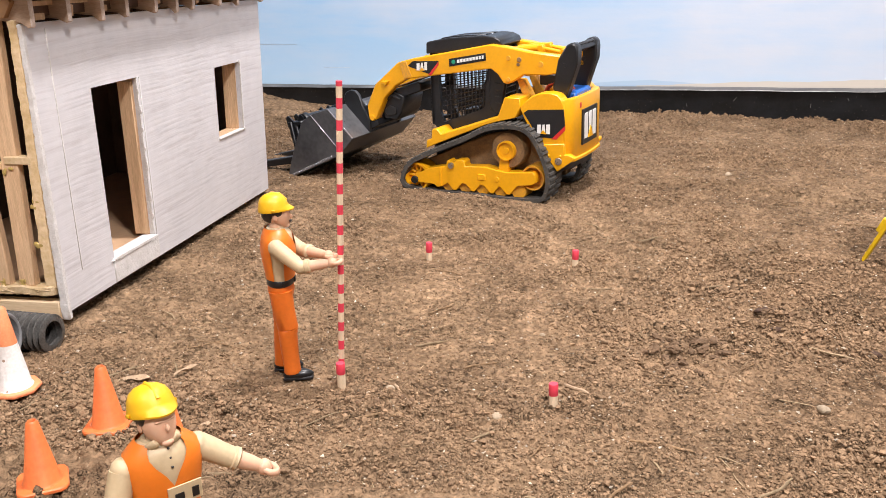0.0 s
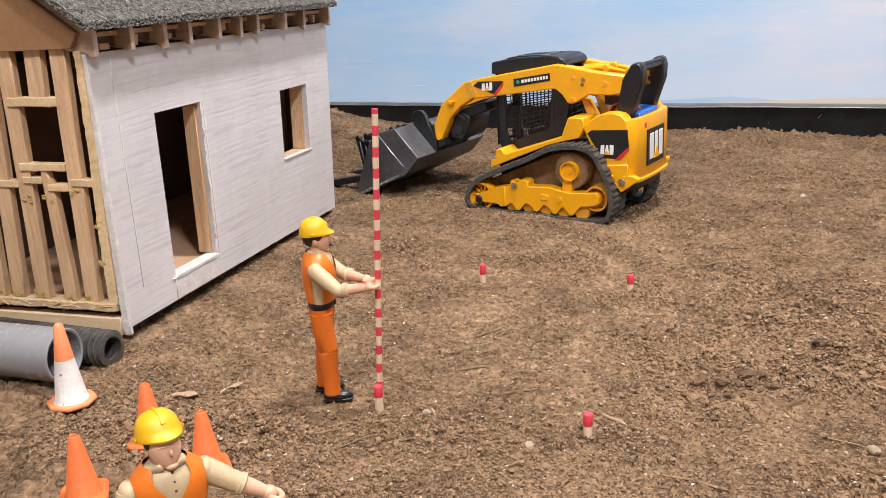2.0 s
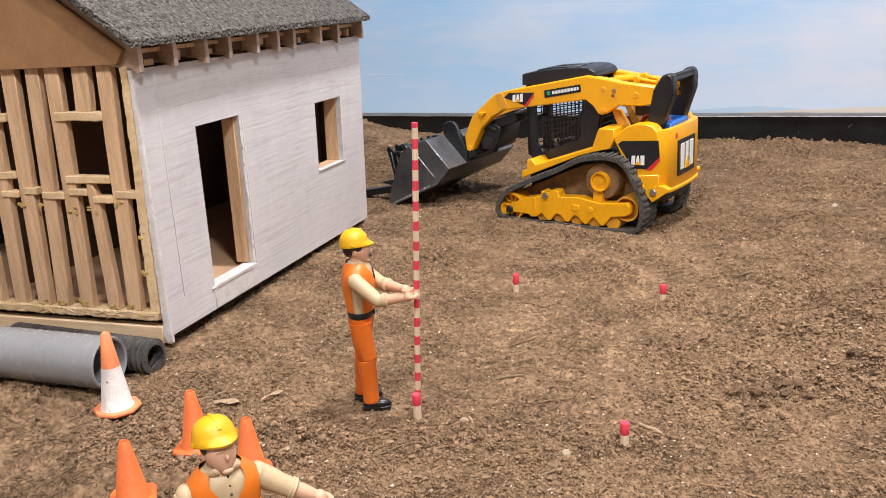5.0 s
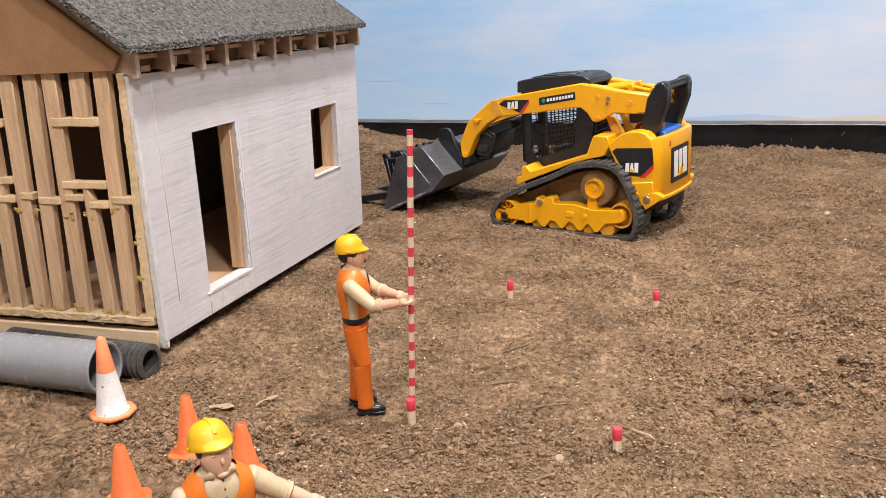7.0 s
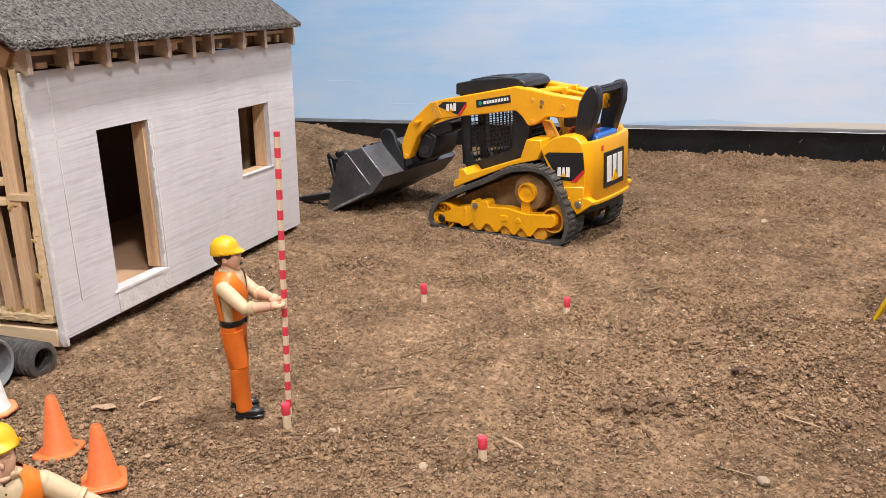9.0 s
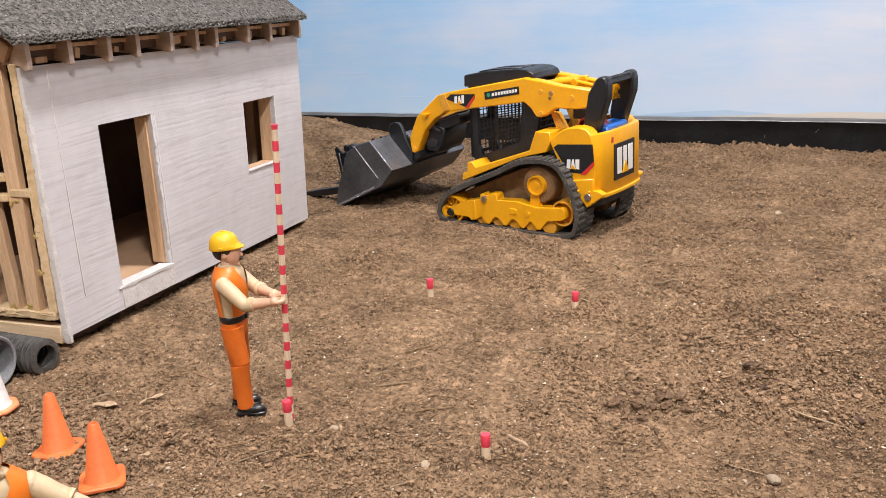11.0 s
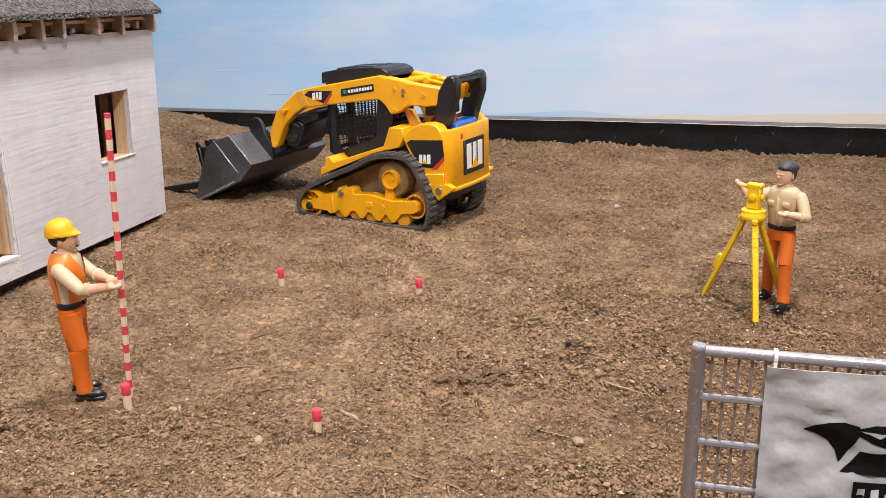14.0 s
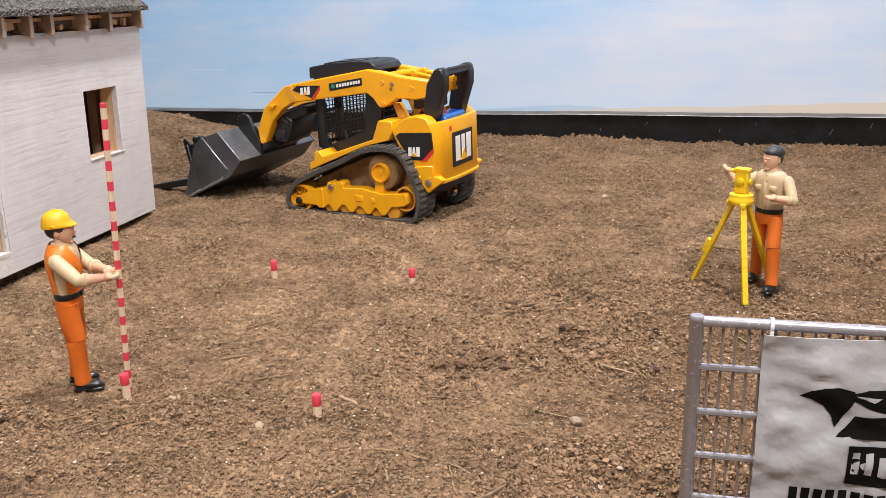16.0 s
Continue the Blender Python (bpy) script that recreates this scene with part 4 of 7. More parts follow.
for i, (xb, xt, z0, z1, w) in enumerate(STUDS):
    bm = bmesh.new()
    if z1 < 0.15:
        prism(bm, [(-w / 2, z0), (w / 2, z0), (w * 0.30, z1 - 0.010), (-w * 0.12, z1), (-w / 2, z1)], -0.0028, 0.0028, axes="xzy", bevel=0.0005)
    else:
        box(bm, (0, 0, (z0 + z1) / 2), (w, 0.0056, z1 - z0), rot=Matrix.Rotation(radians(2 * math.sin(i)), 3, "Z"), bevel=0.0005)
    bmesh.ops.subdivide_edges(bm, edges=[e for e in bm.edges if abs(e.verts[0].co.z - e.verts[1].co.z) > 0.02], cuts=6)
    for v in bm.verts:
        f = (v.co.z - z0) / (z1 - z0)
        v.co.x += xb + (xt - xb) * f + 0.0004 * noise.noise((v.co.z * 30, i * 3.1, 0))
        v.co.y += 0.0020 + 0.0004 * noise.noise((v.co.z * 25, i * 5.7, 4))
    house_part("stud", bm, STUDWOOD)
BLOCKS = [(-0.0655, -0.0275, 0.1655, 0.0060), (-0.0655, -0.0300, 0.1230, 0.0052), (-0.0265, -0.0080, 0.1127, 0.0052), (-0.0455, -0.0300, 0.1092, 0.0048), (-0.0650, -0.0500, 0.1142, 0.0046), (-0.0885, -0.0700, 0.1116, 0.0050),
          (-0.1035, -0.0930, 0.1147, 0.0050), (-0.1240, -0.1095, 0.1123, 0.0046), (-0.1240, -0.1085, 0.1256, 0.0050), (-0.1240, -0.1080, 0.1655, 0.0055), (-0.1460, -0.1320, 0.113, 0.0055), (-0.1720, -0.1550, 0.111, 0.0055)]
for x0, x1, z, h in BLOCKS:
    bm = bmesh.new()
    box(bm, ((x0 + x1) / 2, 0.0016, z), (x1 - x0 + 0.0008, 0.0072, h), rot=Euler((0, radians(random.uniform(-1.5, 1.5)), 0)).to_matrix(), bevel=0.0006)
    bmesh.ops.subdivide_edges(bm, edges=[e for e in bm.edges if abs(e.verts[0].co.x - e.verts[1].co.x) > 0.006], cuts=7)
    for v in bm.verts:
        v.co.z += 0.0004 * noise.noise((v.co.x * 420, v.co.z * 200, 3)) + 0.0003 * noise.noise((v.co.x * 1100, 0, 6))
        v.co.y += 0.0004 * noise.noise((v.co.x * 380, v.co.z * 300, 8))
    house_part("blocking", bm, GLUED, smooth=18)
bm = bmesh.new()
prism(bm, [(-0.0056, 0.028), (-0.0130, 0.028), (-0.0118, 0.090), (-0.0092, 0.130), (-0.0082, 0.196), (-0.0026, 0.196), (-0.0034, 0.130), (-0.0046, 0.090)], -0.0018, 0.0075, axes="xzy", bevel=0.0005)
bmesh.ops.subdivide_edges(bm, edges=[e for e in bm.edges if e.calc_length() > 0.03], cuts=44)
for v in bm.verts:
    v.co.x += 0.0004 * noise.noise((v.co.z * 180, v.co.y * 150, 3)) + 0.0003 * noise.noise((v.co.z * 900, v.co.y * 300, 6))
    v.co.y += 0.0005 * noise.noise((v.co.z * 240, v.co.x * 300, 9))
house_part("corner_post", bm, GLUED, smooth=15)
# dried glue at the foot of the studs and on the blocking
for x, z in ((-0.0270, 0.0315), (-0.0443, 0.0315), (-0.0676, 0.0315), (-0.0700, 0.0330), (-0.0888, 0.0315), (-0.1060, 0.0315), (-0.0475, 0.102), (-0.0650, 0.1020), (-0.0255, 0.1060), (-0.0900, 0.1060), (-0.1080, 0.1060), (-0.0115, 0.060), (-0.0100, 0.085)):
    bm = bmesh.new()
    for k in range(4):
        ball(bm, (x + random.uniform(-0.003, 0.003), -0.0016, z + random.uniform(-0.003, 0.002)), (random.uniform(0.0006, 0.0022), 0.0004, random.uniform(0.0006, 0.0022)), 0, 10, 6)
    house_part("glue_blob", bm, GLUEM, label="dried yellow glue")
SLOPE, EAVE = 0.72, 0.2080
RIDGE = EAVE + SLOPE * (WID / 2 + 0.016)
bm = bmesh.new()
prism(bm, [(-0.0075, 0.1975), (-0.0015, 0.2065), (-WID / 2, RIDGE - 0.014), (-WID + 0.001, 0.2065), (-WID + 0.001, 0.1975)], -0.004, 0.0, axes="xzy", bevel=0.0003)
house_part("gable_board", bm, BROWNBOARD, label="brown hardboard gable panel")
bm = bmesh.new()
prism(bm, [(-0.004, 0.1905), (-0.004, 0.203), (-WID / 2, RIDGE - 0.014), (-WID + 0.004, 0.203), (-WID + 0.004, 0.1905)], LEN - 0.006, LEN - 0.001, axes="xzy")
house_part("gable_board", bm, BROWNBOARD)
bm = bmesh.new()
box(bm, (-0.0038, LEN / 2, 0.2045), (0.003, LEN - 0.014, 0.0030), bevel=0.0003)
house_part("top_plate", bm, STUDWOOD)
# added dark sheet behind the rafters, standing in for the shaded eave gap
bm = bmesh.new()
box(bm, (-0.0068, LEN / 2, 0.2100), (0.0028, LEN - 0.014, 0.0262), bevel=0.0003)
house_part("eave_gap_filler", bm, DARKBOARD)
for i, y in enumerate((0.0020, 0.0372, 0.0740, 0.1046, 0.1397, 0.1751, 0.1997, 0.2445, 0.2850, 0.3330)):
    bm = bmesh.new()
    tilt = 0.0010 * math.sin(i * 2.1)
    x1 = 0.0068 + tilt
    top = lambda x: EAVE - 0.0012 + SLOPE * (0.016 - x)
    prism(bm, [(x1, top(x1)), (x1, 0.1920 + tilt), (x1 - 0.0022, 0.1912 + tilt), (-0.0005, 0.1945), (-0.014, 0.1960), (-0.07, top(-0.07) - 0.014), (-0.07, top(-0.07))], y - 0.0021, y + 0.0021, axes="xzy", bevel=0.0003)
    for f in bm.faces:
        if f.calc_center_median().x > x1 - 0.0006:
            f.material_index = 1
    for v in bm.verts:
        v.co.y += 0.0012 * math.sin(i * 3.7) * (v.co.x > 0)
    house_part("rafter", bm, [RAFTERWOOD, PALEEND])
# short off-cuts left between the rafters
for i, (y, z) in enumerate(((0.020, 0.1968), (0.052, 0.1990), (0.090, 0.1985), (0.158, 0.2010), (0.222, 0.1975), (0.262, 0.1985), (0.300, 0.1990), (0.318, 0.1985))):
    bm = bmesh.new()
    box(bm, (-0.0034, y, z), (0.004, 0.0045 if i % 3 else 0.010, 0.007 if i % 2 else 0.004), rot=Euler((0.2 * math.sin(i * 5), 0, 0)).to_matrix(), bevel=0.0004)
    house_part("offcut", bm, STUDWOOD)


def roof_slab(side):
    """Gritty roofing sheet with a ragged lower edge."""
    bm = bmesh.new()
    n, k = 90, 26
    y0, y1 = -0.017, LEN - 0.007
    length = WID / 2 + 0.016
    top, bot = [], []
    for i in range(n + 1):
        y = y0 + (y1 - y0) * i / n
        rag = 0.0011 * noise.noise((y * 160, side, 0))
        rt, rb = [], []
        for j in range(k + 1):
            s = j / k
            x = 0.016 + rag * (1 - s) - length * s
            z = EAVE + SLOPE * (0.016 - x)
            lift = 0.0045 + 0.0005 * noise.noise((x * 90, y * 90, 2)) + 0.0004 * noise.noise((x * 260, y * 260, 5))
            yy = y + (0.0008 * noise.noise((s * 40, i // n, 8)) if i in (0, n) else 0)
            px = x if side > 0 else -WID - x
            rt.append(bm.verts.new((px, yy, z + lift)))
            rb.append(bm.verts.new((px, yy, z)))
        top.append(rt)
        bot.append(rb)
    for rows in (top, bot):
        for a, b in zip(rows, rows[1:]):
            for j in range(k):
                bm.faces.new((a[j], b[j], b[j + 1], a[j + 1]))
    for i in range(n):
        for j in (0, k):
            bm.faces.new((top[i][j], top[i + 1][j], bot[i + 1][j], bot[i][j]))
    for j in range(k):
        for i in (0, n):
            bm.faces.new((top[i][j], top[i][j + 1], bot[i][j + 1], bot[i][j]))
    house_part("roof_sheet", bm, ROOFM, label="dark grey gritty roofing sheet")


roof_slab(1)
roof_slab(-1)


# ---- track loader ----
LW = 0.112
DROP = Vector((0, 0, -0.0042))
loader = thing("track_loader", pose(-0.0681, 0.8180, -0.0040, -0.75, 0.19, 163.1) @ Matrix.Scale(1.014, 4), "yellow and black toy compact track loader with lowered bucket", "loader")
TRACK = [(0.1464, 0.0110), (0.1430, 0.0224), (0.1340, 0.0327), (0.1115, 0.0444), (0.0767, 0.0592), (0.0513, 0.0714), (0.0270, 0.0755), (0.0100, 0.0728), (-0.0016, 0.0610), (-0.0124, 0.0360), (-0.0130, 0.0180), (-0.0050, 0.0054), (0.0226, 0.0026), (0.0651, 0.0026), (0.1200, 0.0018), (0.1400, 0.0045)]


def ring_poly(c, r, n=24, a0=0.0):
    return [(c[0] + r * math.cos(a0 + 2 * math.pi * i / n), c[1] + r * math.sin(a0 + 2 * math.pi * i / n)) for i in range(n)]


def disc(bm, c, r, v0, v1, mat=0, seg=24, lip=0.0):
    """A wheel with its axle along the loader's width, with a raised lip and a sunk face."""
    m = axis_y((c[0], v0, c[1]))
    h = v1 - v0
    if lip:
        lathe(bm, [(0.0, h * 0.72), (r * 0.30, h * 0.72), (r * 0.34, h * 0.55), (r * (1 - lip), h * 0.55), (r * (1 - lip * 0.7), h), (r * 0.97, h), (r, h * 0.9), (r, 0.0), (0.0, 0.0)], seg, mat, m)
    else:
        lathe(bm, [(0.0, h), (r * 0.93, h), (r, h * 0.9), (r, 0.0), (0.0, 0.0)], seg, mat, m)


def mirrored(v0, v1, s):
    """Depths across the loader for its near (s = 0) and far (s = 1) side."""
    return (v0, v1) if s == 0 else (-LW - v1, -LW - v0)


for s in (0, 1):
    v0, v1 = mirrored(-0.030, 0.0, s)
    out = v1 if s == 0 else v0
    loop = smooth_loop(TRACK, 8)
    n = len(loop)
    bm = bmesh.new()
    outer, inner = [], []
    for i, p in enumerate(loop):
        t = (loop[(i + 1) % n] - loop[i - 1]).normalized()
        nrm = Vector((-t.y, t.x))
        q = p + nrm * 0.0038 if (p + nrm * 0.0038 - Vector((0.06, 0.03))).length < (p - Vector((0.06, 0.03))).length else p - nrm * 0.0038
        outer.append([bm.verts.new((p.x, v, p.y)) for v in (v0, v1)])
        inner.append([bm.verts.new((q.x, v, q.y)) for v in (v0, v1)])
    for i in range(n):
        j = (i + 1) % n
        bm.faces.new((outer[i][0], outer[i][1], outer[j][1], outer[j][0]))
        bm.faces.new((inner[i][0], inner[j][0], inner[j][1], inner[i][1]))
        for k in (0, 1):
            bm.faces.new((outer[i][k], outer[j][k], inner[j][k], inner[i][k]))
    belt = part("track", bm, RUBBER, loader, "dusty black rubber crawler track")
    # tread bars, each its own piece
    bm = bmesh.new()
    box(bm, (0, 0, 0), (0.0030, 0.0136, 0.0026), bevel=0.0004)
    bar_mesh = mesh_of(bm, "tread_bar", RUBBER)
    acc, step = 0.0, 0.0062
    for i in range(n):
        a, b = loop[i], loop[(i + 1) % n]
        acc += (b - a).length
        if acc >= step:
            acc -= step
            d = (b - a).normalized()
            ang = math.atan2(d.y, d.x)
            for vv, lag in (((v0 + 0.0078), 0.0), ((v1 - 0.0078), 0.0015)):
                tb = new("tread_bar", bar_mesh)
                tb.parent = belt
                tb.matrix_local = Matrix.Translation((b.x + lag * d.x, vv, b.y + lag * d.y)) @ Matrix.Rotation(-ang, 4, "Y")

    def wheel(name, c, r, a, b, mat, lip=0.0, label=""):
        bm = bmesh.new()
        if s == 0:
            disc(bm, c, r, a, b, 0, 28, lip)
        else:
            disc(bm, c, r, -LW - b, -LW - a, 0, 28, 0)
        return part(name, bm, mat, belt, label)
    wheel("idler_wheel", (0.1292, 0.0166), 0.0143, -0.022, -0.003, YELLOW, 0.22)
    wheel("rear_wheel", (0.0045, 0.0264), 0.0120, -0.022, -0.004, DUSTYSHADE, 0.2)
    wheel("drive_wheel", (0.0310, 0.0500), 0.0175, -0.024, -0.008, HOUSING)
    wheel("drive_hub", (0.0315, 0.0500), 0.0092, -0.008, -0.0025, YELLOW, 0.18)
    for k in range(5):
        wheel("road_wheel", (0.0190 + 0.0188 * k, 0.0122), 0.0078, -0.022, -0.005, DUSTYSHADE)
    # spokes of the idler
    for k in range(10):
        bm = bmesh.new()
        a = 2 * math.pi * k / 10
        c = Vector((0.1292 + 0.0083 * math.cos(a), 0, 0.0166 + 0.0083 * math.sin(a)))
        yv = -0.0092 if s == 0 else -LW + 0.0092
        box(bm, (c.x, yv, c.z), (0.0068, 0.004, 0.0022), rot=Matrix.Rotation(-a, 3, "Y"), bevel=0.0005)
        part("spoke", bm, YELLOW, belt)
    # scalloped track frame
    low = []
    for u, w in ((0.0284, 0.0086), (0.0457, 0.0080), (0.0655, 0.0080), (0.0856, 0.0072)):
        low += [(u - 0.0078, w + 0.0074), (u - 0.0018, w), (u + 0.0018, w), (u + 0.0078, w + 0.0064)]
    poly = [(0.1310, 0.0165), (0.1285, 0.0195), (0.1132, 0.0270), (0.0996, 0.0297), (0.0944, 0.0308), (0.0936, 0.0358), (0.0915, 0.0368), (0.0900, 0.0350), (0.0845, 0.0355), (0.0835, 0.0375), (0.0760, 0.0380), (0.0744, 0.0362), (0.0738, 0.0320),
            (0.0529, 0.0334), (0.0420, 0.0316), (0.0306, 0.0300), (0.0067, 0.0322), (0.0032, 0.0330), (0.0006, 0.0298), (-0.0004, 0.0233), (0.0043, 0.0201), (0.0190, 0.0180)] + low + [(0.0997, 0.0094), (0.1057, 0.0084), (0.1085, 0.0110), (0.1263, 0.0112), (0.1305, 0.0140)]
    bm = bmesh.new()
    a, b = mirrored(-0.014, -0.0015, s)
    prism(bm, poly, a, b, bevel=0.0005)
    fr = part("track_frame", bm, YELLOW, belt, "yellow scalloped track frame")
    bm = bmesh.new()
    fa_, fb_ = mirrored(-0.002, -0.0006, s)
    prism(bm, [(0.1015, 0.0292), (0.0998, 0.0294), (0.0998, 0.0100), (0.1015, 0.0098)], fa_, fb_, bevel=0.0002)
    part("frame_rib", bm, YELLOW, fr)
    bm = bmesh.new()
    prism(bm, [(0.060, 0.0205), (0.060, 0.0255), (0.0595, 0.0260), (0.0525, 0.0260), (0.052, 0.0255), (0.052, 0.0205), (0.0595, 0.0200)], fa_, fb_, bevel=0.0004)
    part("frame_pad", bm, YELLOW, fr)
    bm = bmesh.new()
    disc(bm, (0.040, 0.0225), 0.0026, fa_ - 0.001, fb_, 0, 16)
    part("frame_boss", bm, YELLOW, fr)
    for c, r, mm in (((0.0885, 0.0318), 0.0030, STEEL), ((0.1300, 0.0139), 0.0036, BLACK)):
        bm = bmesh.new()
        a, b = mirrored(-0.004, 0.0010, s)
        disc(bm, c, r, a, b, 0, 16)
        part("bolt", bm, mm, fr)
    bm = bmesh.new()
    a, b = mirrored(-0.020, -0.006, s)
    prism(bm, [(0.0305, 0.046), (0.0385, 0.046), (0.0405, 0.029), (0.0295, 0.029)], a, b, bevel=0.0005)
    part("hub_strut", bm, YELLOW, fr)
    # gearbox housing behind the wheels
    bm = bmesh.new()
    a, b = mirrored(-0.034, -0.022, s)
    prism(bm, [(0.125, 0.012), (0.128, 0.030), (0.060, 0.060), (0.030, 0.067), (0.010, 0.062), (-0.004, 0.034), (0.0, 0.012)], a, b, bevel=0.001)
    part("track_housing", bm, HOUSING, loader, "dusty brown track housing")

bm = bmesh.new()
prism(bm, [(0.118, 0.018), (0.124, 0.052), (0.045, 0.075), (-0.018, 0.050), (-0.016, 0.034), (-0.006, 0.022)], -0.083, -0.029, bevel=0.001)
part("chassis", bm, BLACKDUST, loader)
FENDER = [(0.1222, 0.0436), (0.1214, 0.0518), (0.1158, 0.0538), (0.1150, 0.0630), (0.1095, 0.0640), (0.1050, 0.0590), (0.0434, 0.0800), (0.0362, 0.0985), (0.0210, 0.0985), (0.0200, 0.0900), (0.0250, 0.0800), (0.0420, 0.0757), (0.0560, 0.0715), (0.109, 0.0495)]
for s in (0, 1):
    bm = bmesh.new()
    a, b = mirrored(-0.038, -0.012, s)
    prism(bm, FENDER, a, b, bevel=0.0007)
    part("fender", bm, YELLOW, loader)
    # engine side panel with its hump
    bm = bmesh.new()
    a, b = mirrored(-0.026, -0.012, s)
    hump = [(0.0210, 0.0935), (0.0150, 0.1005), (0.0085, 0.1055), (0.0010, 0.1083), (-0.0080, 0.1092), (-0.0160, 0.1078), (-0.0200, 0.1040), (-0.0225, 0.0985), (-0.0240, 0.0490), (-0.0070, 0.0490), (0.0035, 0.0610), (0.0110, 0.0730)]
    prism(bm, hump, a, b, bevel=0.0010)
    sp = part("engine_side_panel", bm, YELLOW, loader)
    sp.location = DROP
    bm = bmesh.new()
    prism(bm, [(-0.0050, 0.0490), (-0.0278, 0.0495), ((-0.0345 if s == 0 else -0.0285), 0.0465), (-0.0172, 0.0330), (-0.0075, 0.0452)], -0.018 if s == 0 else -LW + 0.0108, -0.0108 if s == 0 else -LW + 0.018, bevel=0.0005)
    part("rear_corner_block", bm, YELLOW, sp).location = -DROP
    bm = bmesh.new()
    a, b = mirrored(-0.012, -0.0094, s)
    disc(bm, (-0.0185, 0.0430), 0.0034, a, b, 0, 18)
    part("bolt", bm, STEEL, sp).location = -DROP
    bm = bmesh.new()
    a, b = mirrored(-0.0125, -0.0106, s)
    prism(bm, [(0.0035, 0.0608), (-0.0240, 0.0640), (-0.0235, 0.0496), (-0.0068, 0.0494)], a, b, bevel=0.0006)
    part("panel_ledge", bm, YELLOW, sp)
    for u in (-0.0090, -0.0200):
        bm = bmesh.new()
        ball(bm, (u, b, 0.0520), 0.0011, 0, 10, 6)
        part("rivet", bm, YELLOW, sp)
    # dark decal, pale bar, red flash
    for nm, pl, d, mm in (("decal_panel", [(0.0165, 0.0895), (0.0125, 0.0925), (-0.0225, 0.0950), (-0.0240, 0.0790), (-0.0150, 0.0680), (0.0020, 0.0680)], 0.0004, BLACK),
                          ("red_flash", [(-0.0240, 0.0800), (-0.0240, 0.0760), (-0.0160, 0.0672), (-0.0110, 0.0672)], 0.0007, REDDEC),
                          ("badge_block", [(0.0034, 0.0716), (0.0028, 0.0796), (-0.0006, 0.0799), (-0.0004, 0.0716)], 0.0007, WHITEDEC),
                          ("badge_block", [(-0.0011, 0.0716), (-0.0023, 0.0800), (-0.0041, 0.0802), (-0.0051, 0.0716)], 0.0007, WHITEDEC),
                          ("badge_block", [(-0.0058, 0.0716), (-0.0058, 0.0803), (-0.0096, 0.0806), (-0.0094, 0.0716)], 0.0007, WHITEDEC),
                          ("badge_triangle", [(-0.0002, 0.0714), (-0.0060, 0.0714), (-0.0031, 0.0752)], 0.0010, YELLOW)):
        bm = bmesh.new()
        a, b = mirrored(-0.0125, -0.012 + d, s)
        prism(bm, pl, a, b)
        part(nm, bm, mm, sp)

# rounded rear panel, open at its top
bm = bmesh.new()
half = []
for k in range(25):
    f = k / 24
    v = -0.0125 - f * (LW / 2 - 0.0125)
    e = 1 - f
    half.append((-0.0305 + 0.0035 * e ** 2 + 0.0065 * max(0.0, (e - 0.72) / 0.28) ** 2.4, v))
outl = [(-0.010, -0.0128)] + half
outl = outl + [(x, -LW - y) for x, y in outl[-2::-1]]
inl = [(x + 0.006, -LW / 2 + (y + LW / 2) * 0.88) for x, y in outl]
levels = ((0.0490, 0.0), (0.0495, 0.0004), (0.1015, 0.0004), (0.1032, -0.0002), (0.1036, -0.0014))
cols = []
for (ox, oy), (ix, iy) in zip(outl, inl):
    nrm = Vector((ox - ix, oy - iy)).normalized()
    cols.append([bm.verts.new((ox + nrm.x * d, oy + nrm.y * d, h)) for h, d in levels] + [bm.verts.new((ix, iy, 0.1030)), bm.verts.new((ix, iy, 0.0490))])
for a, b in zip(cols, cols[1:]):
    for j in range(6):
        bm.faces.new((a[j], b[j], b[j + 1], a[j + 1]))
bmesh.ops.recalc_face_normals(bm, faces=bm.faces[:])
rear = part("rear_panel", bm, YELLOW, loader, "rounded yellow engine cover open at the top", 50)
rear.location = DROP
bm = bmesh.new()
lip = [(x - 0.0018 if x < -0.02 else x, -LW / 2 + (y + LW / 2) * 1.012) for x, y in outl]
prism(bm, lip, 0.0452, 0.0488, axes="xyz", bevel=0.0008)
part("bumper", bm, YELLOW, rear)
bm = bmesh.new()
prism(bm, [(x * 0.84 if x < -0.015 else x, -LW / 2 + (y + LW / 2) * 0.86) for x, y in outl], 0.0365, 0.0450, axes="xyz", bevel=0.001)
part("rear_skirt", bm, BLACKDUST, rear)
bm = bmesh.new()
prism(bm, inl, 0.050, 0.088, axes="xyz")
part("engine_bay", bm, BLACK, loader).location = DROP
bm = bmesh.new()
box(bm, (-0.0165, -0.055, 0.0975), (0.018, 0.040, 0.020), bevel=0.002)
part("battery_pack", bm, BLUE, loader, "blue wrapped battery pack").location = DROP
for k in range(3):
    bm = bmesh.new()
    tube(bm, [(-0.02, -0.04 - 0.006 * k, 0.104), (-0.010, -0.038 - 0.005 * k, 0.1165), (0.004, -0.040 - 0.006 * k, 0.111), (0.014, -0.045, 0.098)], 0.0011, 8)
    part("wire", bm, WIRE, loader).location = DROP
